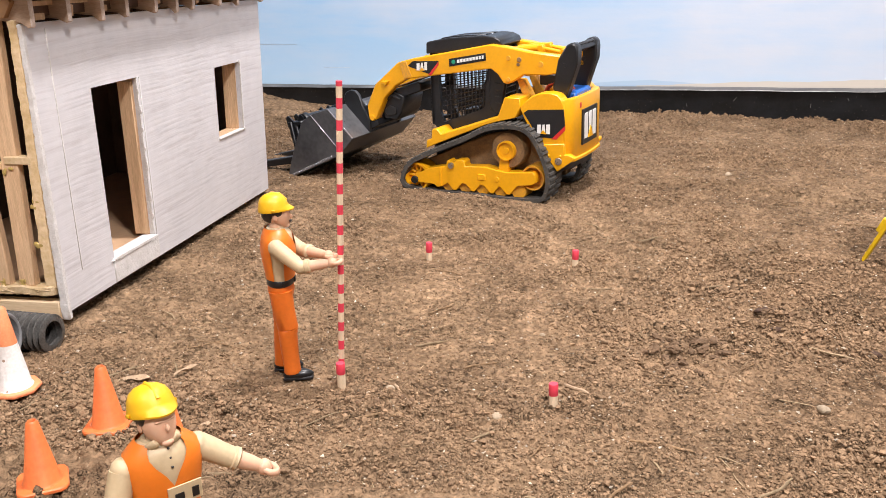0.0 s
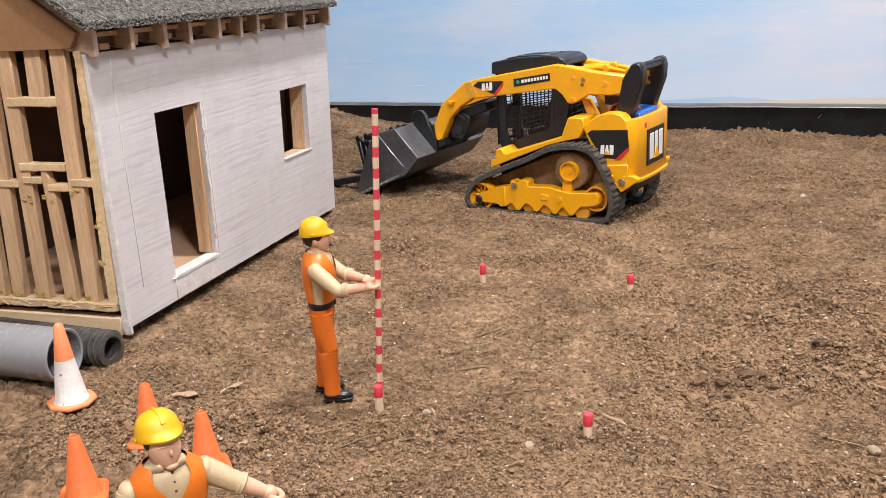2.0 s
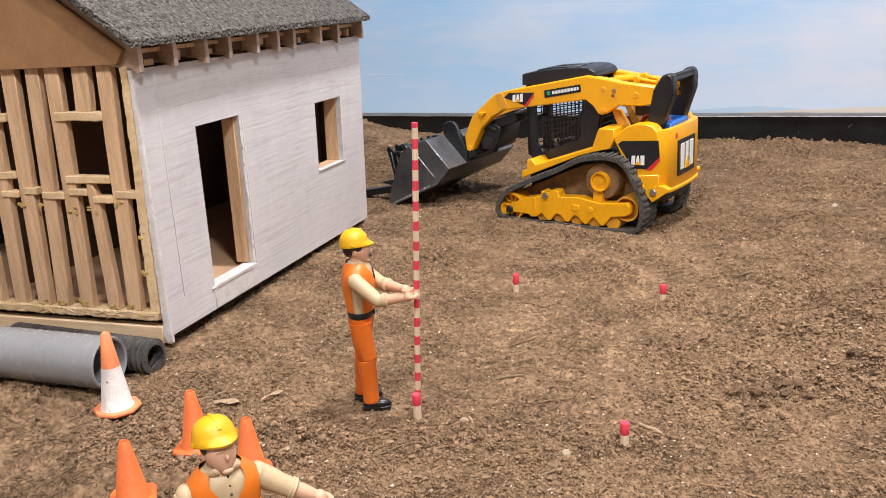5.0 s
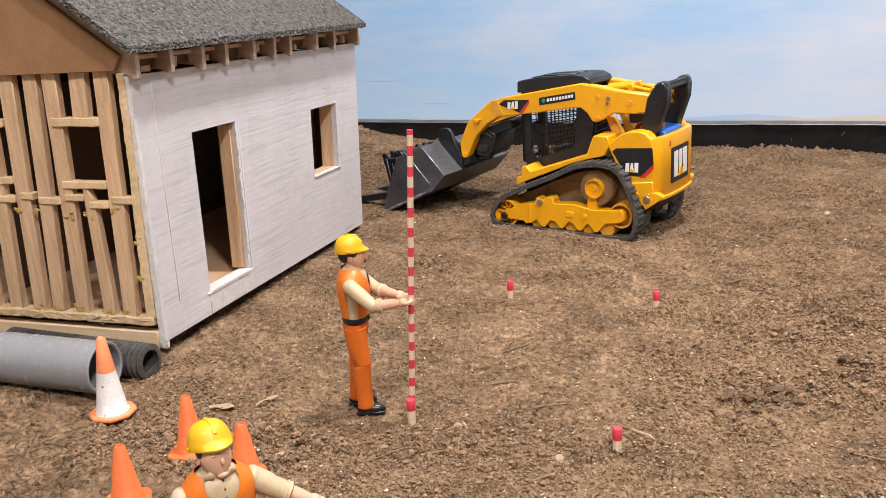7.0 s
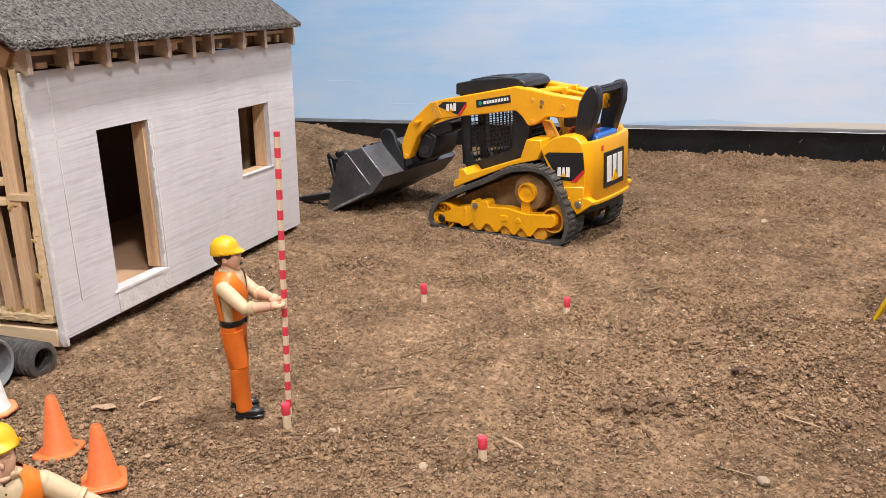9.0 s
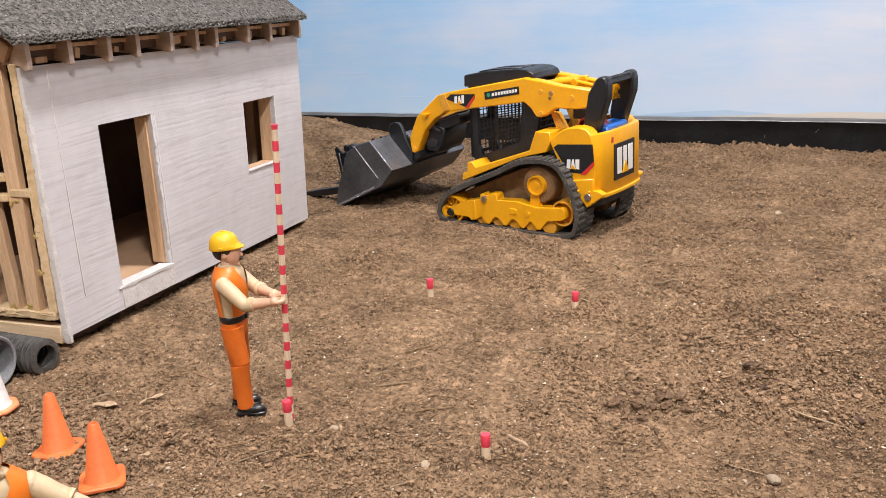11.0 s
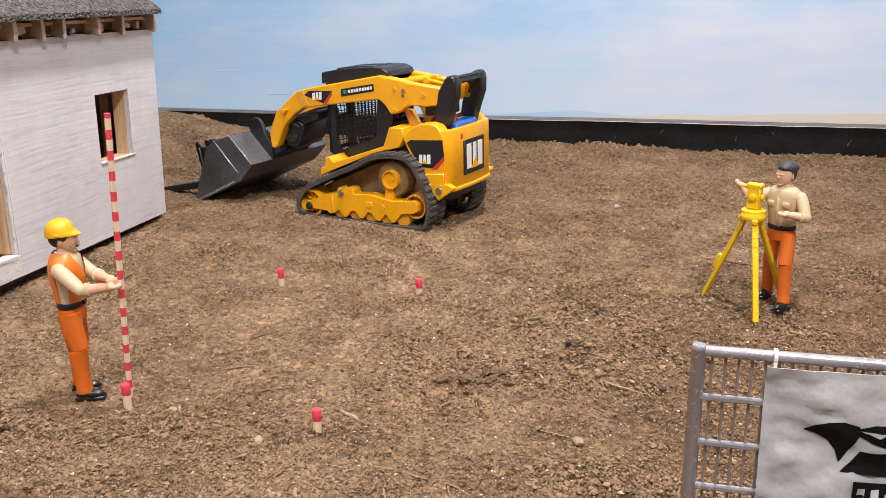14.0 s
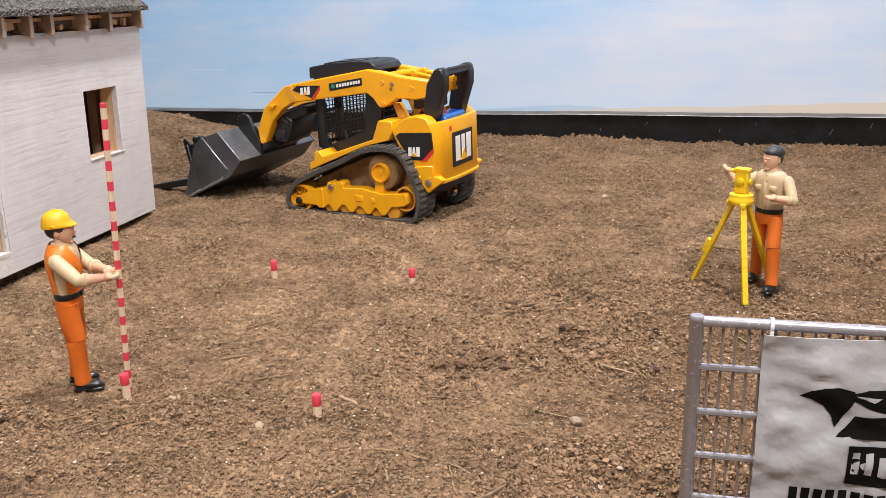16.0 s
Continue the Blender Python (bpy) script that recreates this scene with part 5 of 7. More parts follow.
for nm, c, sz, mm in (("badge_panel", (-0.0303, -0.056, 0.0745), (0.0030, 0.038, 0.033), BLACK), ("badge_block", (-0.0316, -0.0453, 0.0750), (0.0010, 0.0088, 0.024), WHITEDEC), ("badge_block", (-0.0316, -0.0560, 0.0770), (0.0010, 0.0066, 0.020), WHITEDEC), ("badge_block", (-0.0316, -0.0667, 0.0750), (0.0010, 0.0088, 0.024), WHITEDEC), ("red_plate", (-0.0290, -0.037, 0.0955), (0.0024, 0.008, 0.005), REDDEC)):
    bm = bmesh.new()
    box(bm, c, sz, bevel=0.0002)
    part(nm, bm, mm, rear)
bm = bmesh.new()
prism(bm, [(-0.062, 0.0628), (-0.050, 0.0628), (-0.056, 0.0735)], -0.0327, -0.0320, axes="yzx")
part("badge_triangle", bm, YELLOW, rear)
# cab
bm = bmesh.new()
box(bm, (0.088, -0.056, 0.060), (0.072, 0.034, 0.006), bevel=0.001)
part("cab_floor", bm, BLACK, loader)
OUT8 = [(0.1284, 0.0650), (0.1170, 0.0506), (0.0560, 0.0765), (0.0525, 0.0790), (0.0500, 0.1380), (0.0520, 0.1400), (0.1270, 0.1345), (0.1290, 0.1330)]
IN8 = [(0.1194, 0.0755), (0.1150, 0.0655), (0.0740, 0.0802), (0.0692, 0.0840), (0.0660, 0.1300), (0.0690, 0.1335), (0.1175, 0.1300), (0.1200, 0.1270)]
IN4 = [(0.1160, 0.0660), (0.0690, 0.0810), (0.0660, 0.1335), (0.1190, 0.1300)]
for s in (0, 1):
    a, b = mirrored(-0.0430, -0.0385, s)
    bm = bmesh.new()
    for i in range(8):
        j = (i + 1) % 8
        prism(bm, [OUT8[i], OUT8[j], IN8[j], IN8[i]], a, b)
    bmesh.ops.remove_doubles(bm, verts=bm.verts, dist=0.0001)
    side = part("cab_side", bm, BLACK, loader, "black cab side with a wire mesh window")
    bm = bmesh.new()
    prism(bm, [(0.0535, 0.0760), (0.0455, 0.1160), (0.0550, 0.1380), (0.0640, 0.1340), (0.0640, 0.0820)], a - 0.0005, b + 0.0008, bevel=0.0006)
    part("cab_rear_post", bm, BLACK, side)
    for k in range(4):
        bm = bmesh.new()
        w = 0.088 + 0.0062 * k
        va = (b + 0.0008) if s == 0 else (a - 0.0014)
        box(bm, (0.0545, va + 0.0003, w), (0.0062, 0.0008, 0.0012), rot=Matrix.Rotation(radians(-12), 3, "Y"), bevel=0.0002)
        part("vent_slot", bm, BLACKDUST, side)
    mid = (a + b) / 2
    bm = bmesh.new()
    p = [Vector(q) for q in IN4]
    for k in range(1, 12):
        f = k / 12
        A, B = p[0].lerp(p[1], f), p[3].lerp(p[2], f)
        tube(bm, [(A.x, mid, A.y), (B.x, mid, B.y)], 0.00055, 6)
    for k in range(1, 13):
        f = k / 13
        A, B = p[0].lerp(p[3], f), p[1].lerp(p[2], f)
        tube(bm, [(A.x, mid + 0.0006, A.y), (B.x, mid + 0.0006, B.y)], 0.00055, 6)
    part("mesh_guard", bm, BLACK, side)
bm = bmesh.new()
prism(bm, [(0.1305, 0.1330), (0.1302, 0.1432), (0.1290, 0.1444), (0.1050, 0.1486), (0.0680, 0.1514), (0.0570, 0.1508), (0.0505, 0.1480), (0.0480, 0.1430), (0.0560, 0.1380)], -0.079, -0.033, bevel=0.0011)
roof = part("cab_roof", bm, BLACK, loader, "black plastic cab roof")
for v in (-0.047, -0.065):
    bm = bmesh.new()
    prism(bm, [(0.1180, 0.1461), (0.1040, 0.1484), (0.0690, 0.1510), (0.0690, 0.1522), (0.1040, 0.1498), (0.1180, 0.1475)], v - 0.0050, v + 0.0050, bevel=0.0006)
    part("roof_rib", bm, BLACK, roof)
bm = bmesh.new()
for v in (-0.0405, -0.0715):
    box(bm, (0.1275, v, 0.098), (0.004, 0.004, 0.072), bevel=0.0006)
for w in (0.066, 0.098, 0.1300):
    box(bm, (0.1275, -0.056, w), (0.0036, 0.031, 0.0035), bevel=0.0005)
part("cab_front_frame", bm, BLACK, loader)
bm = bmesh.new()
for k in range(6):
    v = -0.044 - 0.0048 * k
    tube(bm, [(0.050, v, 0.082), (0.050, v, 0.138)], 0.0006, 6)
for k in range(9):
    tube(bm, [(0.050, -0.043, 0.084 + 0.006 * k), (0.050, -0.069, 0.084 + 0.006 * k)], 0.0006, 6)
part("rear_mesh_guard", bm, BLACK, loader)
bm = bmesh.new()
prism(bm, [(0.098, 0.063), (0.098, 0.078), (0.078, 0.080), (0.074, 0.108), (0.068, 0.108), (0.068, 0.063)], -0.067, -0.045, bevel=0.002)
part("cab_seat", bm, BLACK, loader)

# lift arms
ARM = [(0.1890, 0.0650), (0.1930, 0.0632), (0.1980, 0.0662), (0.1992, 0.0795), (0.1950, 0.0880), (0.1880, 0.1015), (0.1595, 0.1245), (0.1440, 0.1285), (0.0570, 0.1445), (0.0400, 0.1425), (0.0200, 0.1390), (-0.0170, 0.1355), (-0.0180, 0.1215),
       (0.0010, 0.1180), (0.0230, 0.1180), (0.0340, 0.1110), (0.0390, 0.1085), (0.0440, 0.1090), (0.0500, 0.1170), (0.0570, 0.1220), (0.1500, 0.1085), (0.1640, 0.1010), (0.1780, 0.0880)]
for s in (0, 1):
    a, b = mirrored(-0.0370, -0.0265, s)
    bm = bmesh.new()
    prism(bm, ARM, a, b, bevel=0.0010)
    arm = part("lift_arm", bm, YELLOW, loader, "yellow lift arm with dark badges")
    dz = lambda d: mirrored(-0.0275, -0.0265 + d, s)
    for nm, pl, d, mm in (("decal_panel", [(0.1480, 0.1215), (0.1420, 0.1262), (0.1130, 0.1275), (0.1130, 0.1245), (0.1200, 0.1150), (0.1240, 0.1145)], 0.0004, BLACK),
                          ("red_flash", [(0.1130, 0.1268), (0.1130, 0.1235), (0.1215, 0.1135), (0.1245, 0.1140)], 0.0007, REDDEC),
                          ("badge_block", [(0.1378, 0.1175), (0.1374, 0.1242), (0.1342, 0.1248), (0.1344, 0.1177)], 0.0007, WHITEDEC),
                          ("badge_block", [(0.1336, 0.1177), (0.1324, 0.1250), (0.1306, 0.1253), (0.1296, 0.1179)], 0.0007, WHITEDEC),
                          ("badge_block", [(0.1290, 0.1180), (0.1288, 0.1256), (0.1256, 0.1262), (0.1260, 0.1182)], 0.0007, WHITEDEC),
                          ("badge_triangle", [(0.1342, 0.1174), (0.1288, 0.1176), (0.1315, 0.1208)], 0.0010, YELLOW),
                          ("name_plate", [(0.1010, 0.1225), (0.1014, 0.1298), (0.0620, 0.1366), (0.0616, 0.1296)], 0.0004, BLACK),
                          ("round_mark", ring_poly((0.0965, 0.1272), 0.0020, 14), 0.0007, GREENDEC),
                          ("lettering_bar", [(0.0925, 0.1263), (0.0925, 0.1293), (0.0640, 0.1343), (0.0640, 0.1313)], 0.0007, WHITEDEC)):
        bm = bmesh.new()
        prism(bm, pl, *dz(d))
        part(nm, bm, mm, arm)
    for k in range(8):
        u = 0.0895 - 0.0033 * k
        bm = bmesh.new()
        prism(bm, [(u, 0.1262 + 0.00059 * k), (u, 0.1304 + 0.00059 * k), (u - 0.0006, 0.1304 + 0.00059 * k), (u - 0.0006, 0.1262 + 0.00059 * k)], *dz(0.0009))
        part("letter_gap", bm, BLACK, arm)
    for c, r, mm in (((0.0385, 0.1325), 0.0022, DUSTYSHADE), ((0.0275, 0.1315), 0.0022, HOUSING), ((0.0285, 0.1270), 0.0016, HOUSING), ((0.0060, 0.1280), 0.0026, DUSTYSHADE), ((0.0385, 0.1125), 0.0022, DUSTYSHADE), ((0.1935, 0.0670), 0.0030, YELLOW)):
        bm = bmesh.new()
        disc(bm, c, r, *dz(0.0009), 0, 14)
        part("pin", bm, mm, arm)
    # the elbow's angled facet: its darker shading is put into this band's colour
    bm = bmesh.new()
    prism(bm, [(0.1578, 0.1242), (0.1500, 0.1262), (0.1440, 0.1118), (0.1530, 0.1082)], *dz(0.0005), bevel=0.0002)
    part("arm_band_shade", bm, DUSTYSHADE, arm)
    bm = bmesh.new()
    prism(bm, [(0.1780, 0.1055), (0.1700, 0.1060), (0.1735, 0.1010)], *dz(0.0040), bevel=0.0004)
    part("arm_gusset", bm, YELLOW, arm)
    # lift link and cylinder under the arm
    bm = bmesh.new()
    a2, b2 = mirrored(-0.046, -0.038, s)
    prism(bm, [(0.0360, 0.1120), (0.0280, 0.1120), (0.0180, 0.0950), (0.0240, 0.0900), (0.0290, 0.0950)], a2, b2, bevel=0.0010)
    part("lift_link", bm, DUSTYSHADE, loader)
    # black rear upright
    bm = bmesh.new()
    a, b = mirrored(-0.0370, -0.0255, s)
    prism(bm, [(-0.0057, 0.1110), (-0.0105, 0.1370), (-0.0190, 0.1502), (-0.0240, 0.1522), (-0.0285, 0.1502), (-0.0298, 0.1440), (-0.0293, 0.1326), (-0.0170, 0.0960), (-0.0110, 0.0985)], a, b, bevel=0.0014)
    up = part("rear_upright", bm, BLACK, loader, "black rear lift-arm upright")
    up.location = DROP
    bm = bmesh.new()
    disc(bm, (-0.0170, 0.1320), 0.0024, a - 0.0006, b + 0.0006, 0, 16)
    part("pin", bm, BLACK, up)
bm = bmesh.new()
box(bm, (-0.0245, -0.056, 0.1467), (0.0065, 0.0400, 0.0075), rot=Matrix.Rotation(radians(20), 3, "Y"), bevel=0.0010)
bar = part("rear_crossbar", bm, BLACK, loader)
bar.location = DROP
bm = bmesh.new()
for k in range(11):
    for q in (0, 1):
        box(bm, (-0.0262 - 0.0002 * q, -0.0385 - 0.0035 * k, 0.1492 - 0.0028 * q), (0.003, 0.0022, 0.0016), bevel=0.0003)
part("crossbar_studs", bm, BLACKDUST, bar)
# linkage over the engine
for v in (-0.047, -0.065):
    bm = bmesh.new()
    tube(bm, [(0.045, v, 0.137), (0.020, v, 0.1400), (0.012, v, 0.1400)], [0.0032, 0.0032, 0.0030], 12)
    tube(bm, [(0.013, v, 0.1400), (-0.010, v, 0.136)], 0.0018, 10)
    box(bm, (0.014, v, 0.1395), (0.007, 0.006, 0.0075), rot=Matrix.Rotation(radians(12), 3, "Y"), bevel=0.001)
    box(bm, (-0.008, v, 0.1352), (0.008, 0.005, 0.0065), rot=Matrix.Rotation(radians(-10), 3, "Y"), bevel=0.001)
    disc(bm, (-0.008, 0.1370), 0.0030, v - 0.0034, v + 0.0034, 0, 14)
    part("tilt_cylinder", bm, YELLOW, loader)
bm = bmesh.new()
tube(bm, [(0.006, -0.030, 0.127), (0.006, -0.083, 0.127)], 0.0045, 14)
tube(bm, [(0.034, -0.030, 0.134), (0.034, -0.083, 0.134)], 0.0035, 14)
part("arm_cross_tube", bm, YELLOW, loader)
bm = bmesh.new()
box(bm, (0.004, -0.058, 0.1120), (0.018, 0.036, 0.010), bevel=0.001)
part("servo_box", bm, BLACKDUST, loader)
# front torque tube, tilt block and coupler
bm = bmesh.new()
prism(bm, [(0.1880, 0.0850), (0.1820, 0.0930), (0.1740, 0.0955), (0.1600, 0.0890), (0.1640, 0.0720), (0.1700, 0.0640), (0.1850, 0.0650)], -0.076, -0.036, bevel=0.0012)
prism(bm, [(0.1735, 0.0950), (0.1440, 0.1052), (0.1400, 0.1020), (0.1405, 0.0955), (0.1600, 0.0885)], -0.073, -0.037, bevel=0.0010)
tb_ = part("front_tilt_block", bm, BLACK, loader, "boxy black tilt cylinder housing")
bm = bmesh.new()
prism(bm, [(0.1845, 0.0850), (0.1735, 0.0915), (0.1640, 0.0870), (0.1650, 0.0845), (0.1735, 0.0885), (0.1825, 0.0830)], -0.0365, -0.0340, bevel=0.0006)
prism(bm, [(0.1840, 0.0740), (0.1780, 0.0790), (0.1690, 0.0770), (0.1700, 0.0700), (0.1800, 0.0680)], -0.0365, -0.0345, bevel=0.0006)
part("housing_pad", bm, BLACKDUST, tb_)
bm = bmesh.new()
prism(bm, [(0.1725, 0.0962), (0.1455, 0.1056), (0.1460, 0.1072), (0.1730, 0.0978)], -0.069, -0.041, bevel=0.0006)
part("front_cross_plate", bm, HOUSING, loader)
bm = bmesh.new()
tube(bm, [(0.194, -0.028, 0.067), (0.194, -0.085, 0.067)], 0.0048, 14)
prism(bm, [(0.1860, 0.060), (0.2040, 0.050), (0.2140, 0.066), (0.2050, 0.079), (0.1960, 0.079)], -0.084, -0.028, bevel=0.001)
coup = part("coupler", bm, BLACK, loader, "black quick coupler")
for v in (-0.028, -0.084):
    bm = bmesh.new()
    prism(bm, [(0.1960, 0.0520), (0.1970, 0.0650), (0.2050, 0.0790), (0.2090, 0.0900), (0.2130, 0.0935), (0.2190, 0.0942), (0.2250, 0.0915), (0.2280, 0.0850), (0.2200, 0.0660), (0.2060, 0.0520)], v - 0.002, v + 0.002, bevel=0.0006)
    part("coupler_ear", bm, BLACK, coup)
bm = bmesh.new()
box(bm, (0.2100, -0.056, 0.0725), (0.012, 0.040, 0.014), rot=Matrix.Rotation(radians(40), 3, "Y"), bevel=0.001)
part("coupler_plate", bm, GREYMETAL, coup)
# bucket
BT, BF, BG, BH, BI, BJ = (0.2855, 0.0000), (0.2610, 0.0640), (0.2485, 0.0722), (0.2262, 0.0795), (0.1975, 0.0512), (0.2150, 0.0325)
bm = bmesh.new()
th = 0.0026


def strip(bm, p, q, v0, v1, t, mat=0):
    d = (Vector(q) - Vector(p)).normalized()
    nrm = Vector((-d.y, d.x)) * t
    prism(bm, [p, q, tuple(Vector(q) + nrm), tuple(Vector(p) + nrm)], v0, v1, mat=mat, bevel=0.0003)


strip(bm, BT, BJ, -0.1185, 0.006, -th)
strip(bm, BJ, BI, -0.1185, 0.006, -th)
strip(bm, BI, BH, -0.1185, 0.006, -th)
strip(bm, BH, BG, -0.1185, 0.006, -th)
bucket = part("bucket", bm, GREYMETAL, loader, "dark grey worn toy bucket")
for v in (0.0058, -0.1183):
    bm = bmesh.new()
    d = 0.0026 if v > -0.06 else -0.0026
    prism(bm, [BT, (0.2775, 0.0250), BF, BG, BH, BI, BJ], min(v, v - d), max(v, v - d), bevel=0.0004)
    sp = part("bucket_side", bm, GREYMETAL, bucket)
    e0 = 0.006 if v > -0.06 else -0.1185
    sg = 1 if v > -0.06 else -1
    # silver strips along the creases, their bright highlight put in as colour
    bm = bmesh.new()
    for p, q in ((BG, (0.2180, 0.0410)), (BH, BI)):
        d2 = (Vector(q) - Vector(p)).normalized()
        nn = Vector((-d2.y, d2.x)) * (0.0004 if p is BG else 0.0009)
        aa, bb = sorted((e0 - 0.0005 * sg, e0 + 0.0008 * sg))
        prism(bm, [tuple(Vector(p) - nn), tuple(Vector(q) - nn), tuple(Vector(q) + nn), tuple(Vector(p) + nn)], aa, bb, bevel=0.0003)
    part("side_rib_glint", bm, FENCEM, sp)
    # unreadable raised lettering becomes a row of bars
    for k in range(16):
        f = 0.10 + 0.048 * k
        c = Vector(BT).lerp(Vector(BJ), f) + Vector((-0.0015, 0.0030)) * 0.9
        ang = math.atan2(BJ[1] - BT[1], BJ[0] - BT[0])
        bm = bmesh.new()
        box(bm, (c.x - 0.0008, e0 + 0.0003 * sg, c.y + 0.0006), (0.0017 + 0.0006 * (k % 3), 0.0008, 0.0026), rot=Matrix.Rotation(-ang, 3, "Y"), bevel=0.0002)
        part("lettering_bar", bm, FENCEM, sp)
for k in range(14):
    bm = bmesh.new()
    v = 0.0005 - 0.0088 * k
    prism(bm, [(0.2902, -0.0010), (0.2822, 0.0060), (0.2792, 0.0035), (0.2832, 0.0005)], v - 0.0022, v + 0.0022, bevel=0.0004)
    part("bucket_tooth", bm, GREYMETAL, bucket)


# ---- fork attachment ----
forks = thing("fork_attachment", pose(-0.3115, 0.9420, 0.0130, 0, 11, 163.26), "black toy pallet fork attachment tipped in front of the bucket", "fork attachment")
bm = bmesh.new()
box(bm, (0.010, 0, 0.026), (0.006, 0.078, 0.034), bevel=0.001)
box(bm, (0.006, 0, 0.043), (0.012, 0.078, 0.005), bevel=0.001)
box(bm, (0.004, 0, 0.010), (0.012, 0.040, 0.005), bevel=0.001)
part("carriage", bm, BLACK, forks)
for v in (-0.034, 0.034):
    bm = bmesh.new()
    prism(bm, [(0.016, 0.0), (0.016, 0.010), (0.018, 0.046), (0.013, 0.046), (0.0125, 0.010), (0.012, 0.0)], v - 0.0065, v + 0.0065, bevel=0.0008)
    prism(bm, [(0.014, 0.001), (0.014, 0.009), (0.080, 0.0075), (0.130, 0.004), (0.132, 0.001)], v - 0.0065, v + 0.0065, bevel=0.0008)
    part("fork_tine", bm, BLACK, forks)
for v in (-0.030, 0.030):
    bm = bmesh.new()
    prism(bm, [(0.010, 0.044), (0.006, 0.052), (-0.001, 0.053), (-0.006, 0.048), (-0.006, 0.040), (-0.009, 0.026), (-0.017, 0.014), (-0.022, 0.004), (-0.016, 0.0), (-0.006, 0.002), (0.002, 0.016), (0.010, 0.022)], v - 0.004, v + 0.004, bevel=0.001)
    br = part("side_bracket", bm, BLACK, forks)
    for k in range(4):
        bm = bmesh.new()
        box(bm, (-0.0215 + 0.0004 * k, v, 0.0035 + 0.0032 * k), (0.006, 0.011, 0.0016), bevel=0.0004)
        part("ridge", bm, BLACKDUST, br)
    for q in (-0.007, 0.007):
        bm = bmesh.new()
        prism(bm, [(0.020, 0.040), (0.0205, 0.051), (0.017, 0.053), (0.012, 0.047), (0.008, 0.042)], v + q - 0.0012, v + q + 0.0012, bevel=0.0004)
        part("claw", bm, BLACK, br)
bm = bmesh.new()
tube(bm, [(0.002, -0.036, 0.0475), (0.002, 0.036, 0.0475)], 0.0034, 14)
part("cross_tube", bm, BLACK, forks)


# ---- toy figures ----
def figure(name, m, label, hat, vest, arms, spread=0.007, stride=0.0, nod=0.0, turn=0.0, sunk=0.0):
    """A plain toy worker: facing +x, left is +y. arms: for left and right, elbow and hand points."""
    bm = bmesh.new()
    M_TR, M_SH, M_VE, M_SK, M_HT, M_BK, M_HR, M_CP = range(8)
    for s in (1, -1):
        y = s * spread
        fx = stride * s
        # trouser leg with a hem and knee crease
        hip = 0.0052 * s

        def leg(z, dx=0.0):
            f = (0.0530 - z) / 0.0480
            return (fx * f + dx, hip + (y * 1.06 - hip) * f, z)
        tube(bm, [leg(0.0042), leg(0.0052), leg(0.0066), leg(0.0150), leg(0.0275, 0.0004), leg(0.0304, 0.0009), leg(0.0308, 0.0002), leg(0.0312, 0.0009), leg(0.0430), leg(0.0530)],
             [(0.0043, 0.0046), (0.0046, 0.0050), (0.0043, 0.0046), (0.0044, 0.0048), (0.0047, 0.0052), (0.0050, 0.0057), (0.0044, 0.0049), (0.0050, 0.0057), (0.0051, 0.0060), (0.0055, 0.0066)], 16, M_TR)
        ball(bm, (fx + 0.0030, y * 1.10, 0.0028), (0.0086, 0.0036, 0.0032), M_BK, 16, 8)
        box(bm, (fx + 0.0030, y * 1.10, 0.0010), (0.0165, 0.0066, 0.0020), mat=M_BK, bevel=0.0006)
    tube(bm, [(0, 0, 0.0480), (0, 0, 0.0520), (0, 0, 0.0562)], [(0.0080, 0.0062), (0.0102, 0.0074), (0.0098, 0.0070)], 22, M_TR, up=(1, 0, 0))
    tube(bm, [(0, 0, 0.0558), (0, 0, 0.0564), (0, 0, 0.0592), (0, 0, 0.0598)], [(0.0098, 0.0070), (0.0103, 0.0075), (0.0103, 0.0075), (0.0098, 0.0070)], 22, M_BK, up=(1, 0, 0))
    box(bm, (0.0077, 0, 0.0578), (0.0012, 0.0042, 0.0030), mat=M_BK, bevel=0.0003)
    body = [(0.0590, 0.0098, 0.0071), (0.0630, 0.0103, 0.0076), (0.0700, 0.0113, 0.0085), (0.0760, 0.0121, 0.0088), (0.0805, 0.0121, 0.0083), (0.0840, 0.0113, 0.0079), (0.0862, 0.0082, 0.0066), (0.0876, 0.0050, 0.0046)]
    tube(bm, [(0.0002, 0, z) for z, _, _ in body], [(a, b) for _, a, b in body], 24, M_SH, up=(1, 0, 0))
    if vest:
        # a shell with a V neck at the front and cut-out sides below the arms
        shell = [(0.0600, 0.0106, 0.0080), (0.0640, 0.0110, 0.0083), (0.0690, 0.0117, 0.0090), (0.0740, 0.0125, 0.0095), (0.0780, 0.0131, 0.0095), (0.0815, 0.0130, 0.0090), (0.0840, 0.0120, 0.0083), (0.0862, 0.0096, 0.0074), (0.0880, 0.0072, 0.0064)]
        n = 36
        rows = []
        for z, a, b in shell:
            op = max(0.0, (z - 0.0755) / 0.0125) * 0.78
            rows.append([bm.verts.new((0.0002 + b * math.cos(t), a * math.sin(t), z)) for t in [op + (2 * math.pi - 2 * op) * k / n for k in range(n + 1)]])
        for i, (r0, r1) in enumerate(zip(rows, rows[1:])):
            for k in range(n):
                mid = (r0[k].co + r1[k + 1].co) / 2
                if mid.z < 0.0770 and abs(math.atan2(abs(mid.y) / 0.0125, mid.x / 0.0088) - math.pi / 2) < 0.42:
                    continue
                bm.faces.new((r0[k], r0[k + 1], r1[k + 1], r1[k])).material_index = M_VE
    else:
        for s in (1, -1):
            box(bm, (0.0083, s * 0.0056, 0.0750), (0.0016, 0.0052, 0.0044), mat=M_SH, bevel=0.0005)
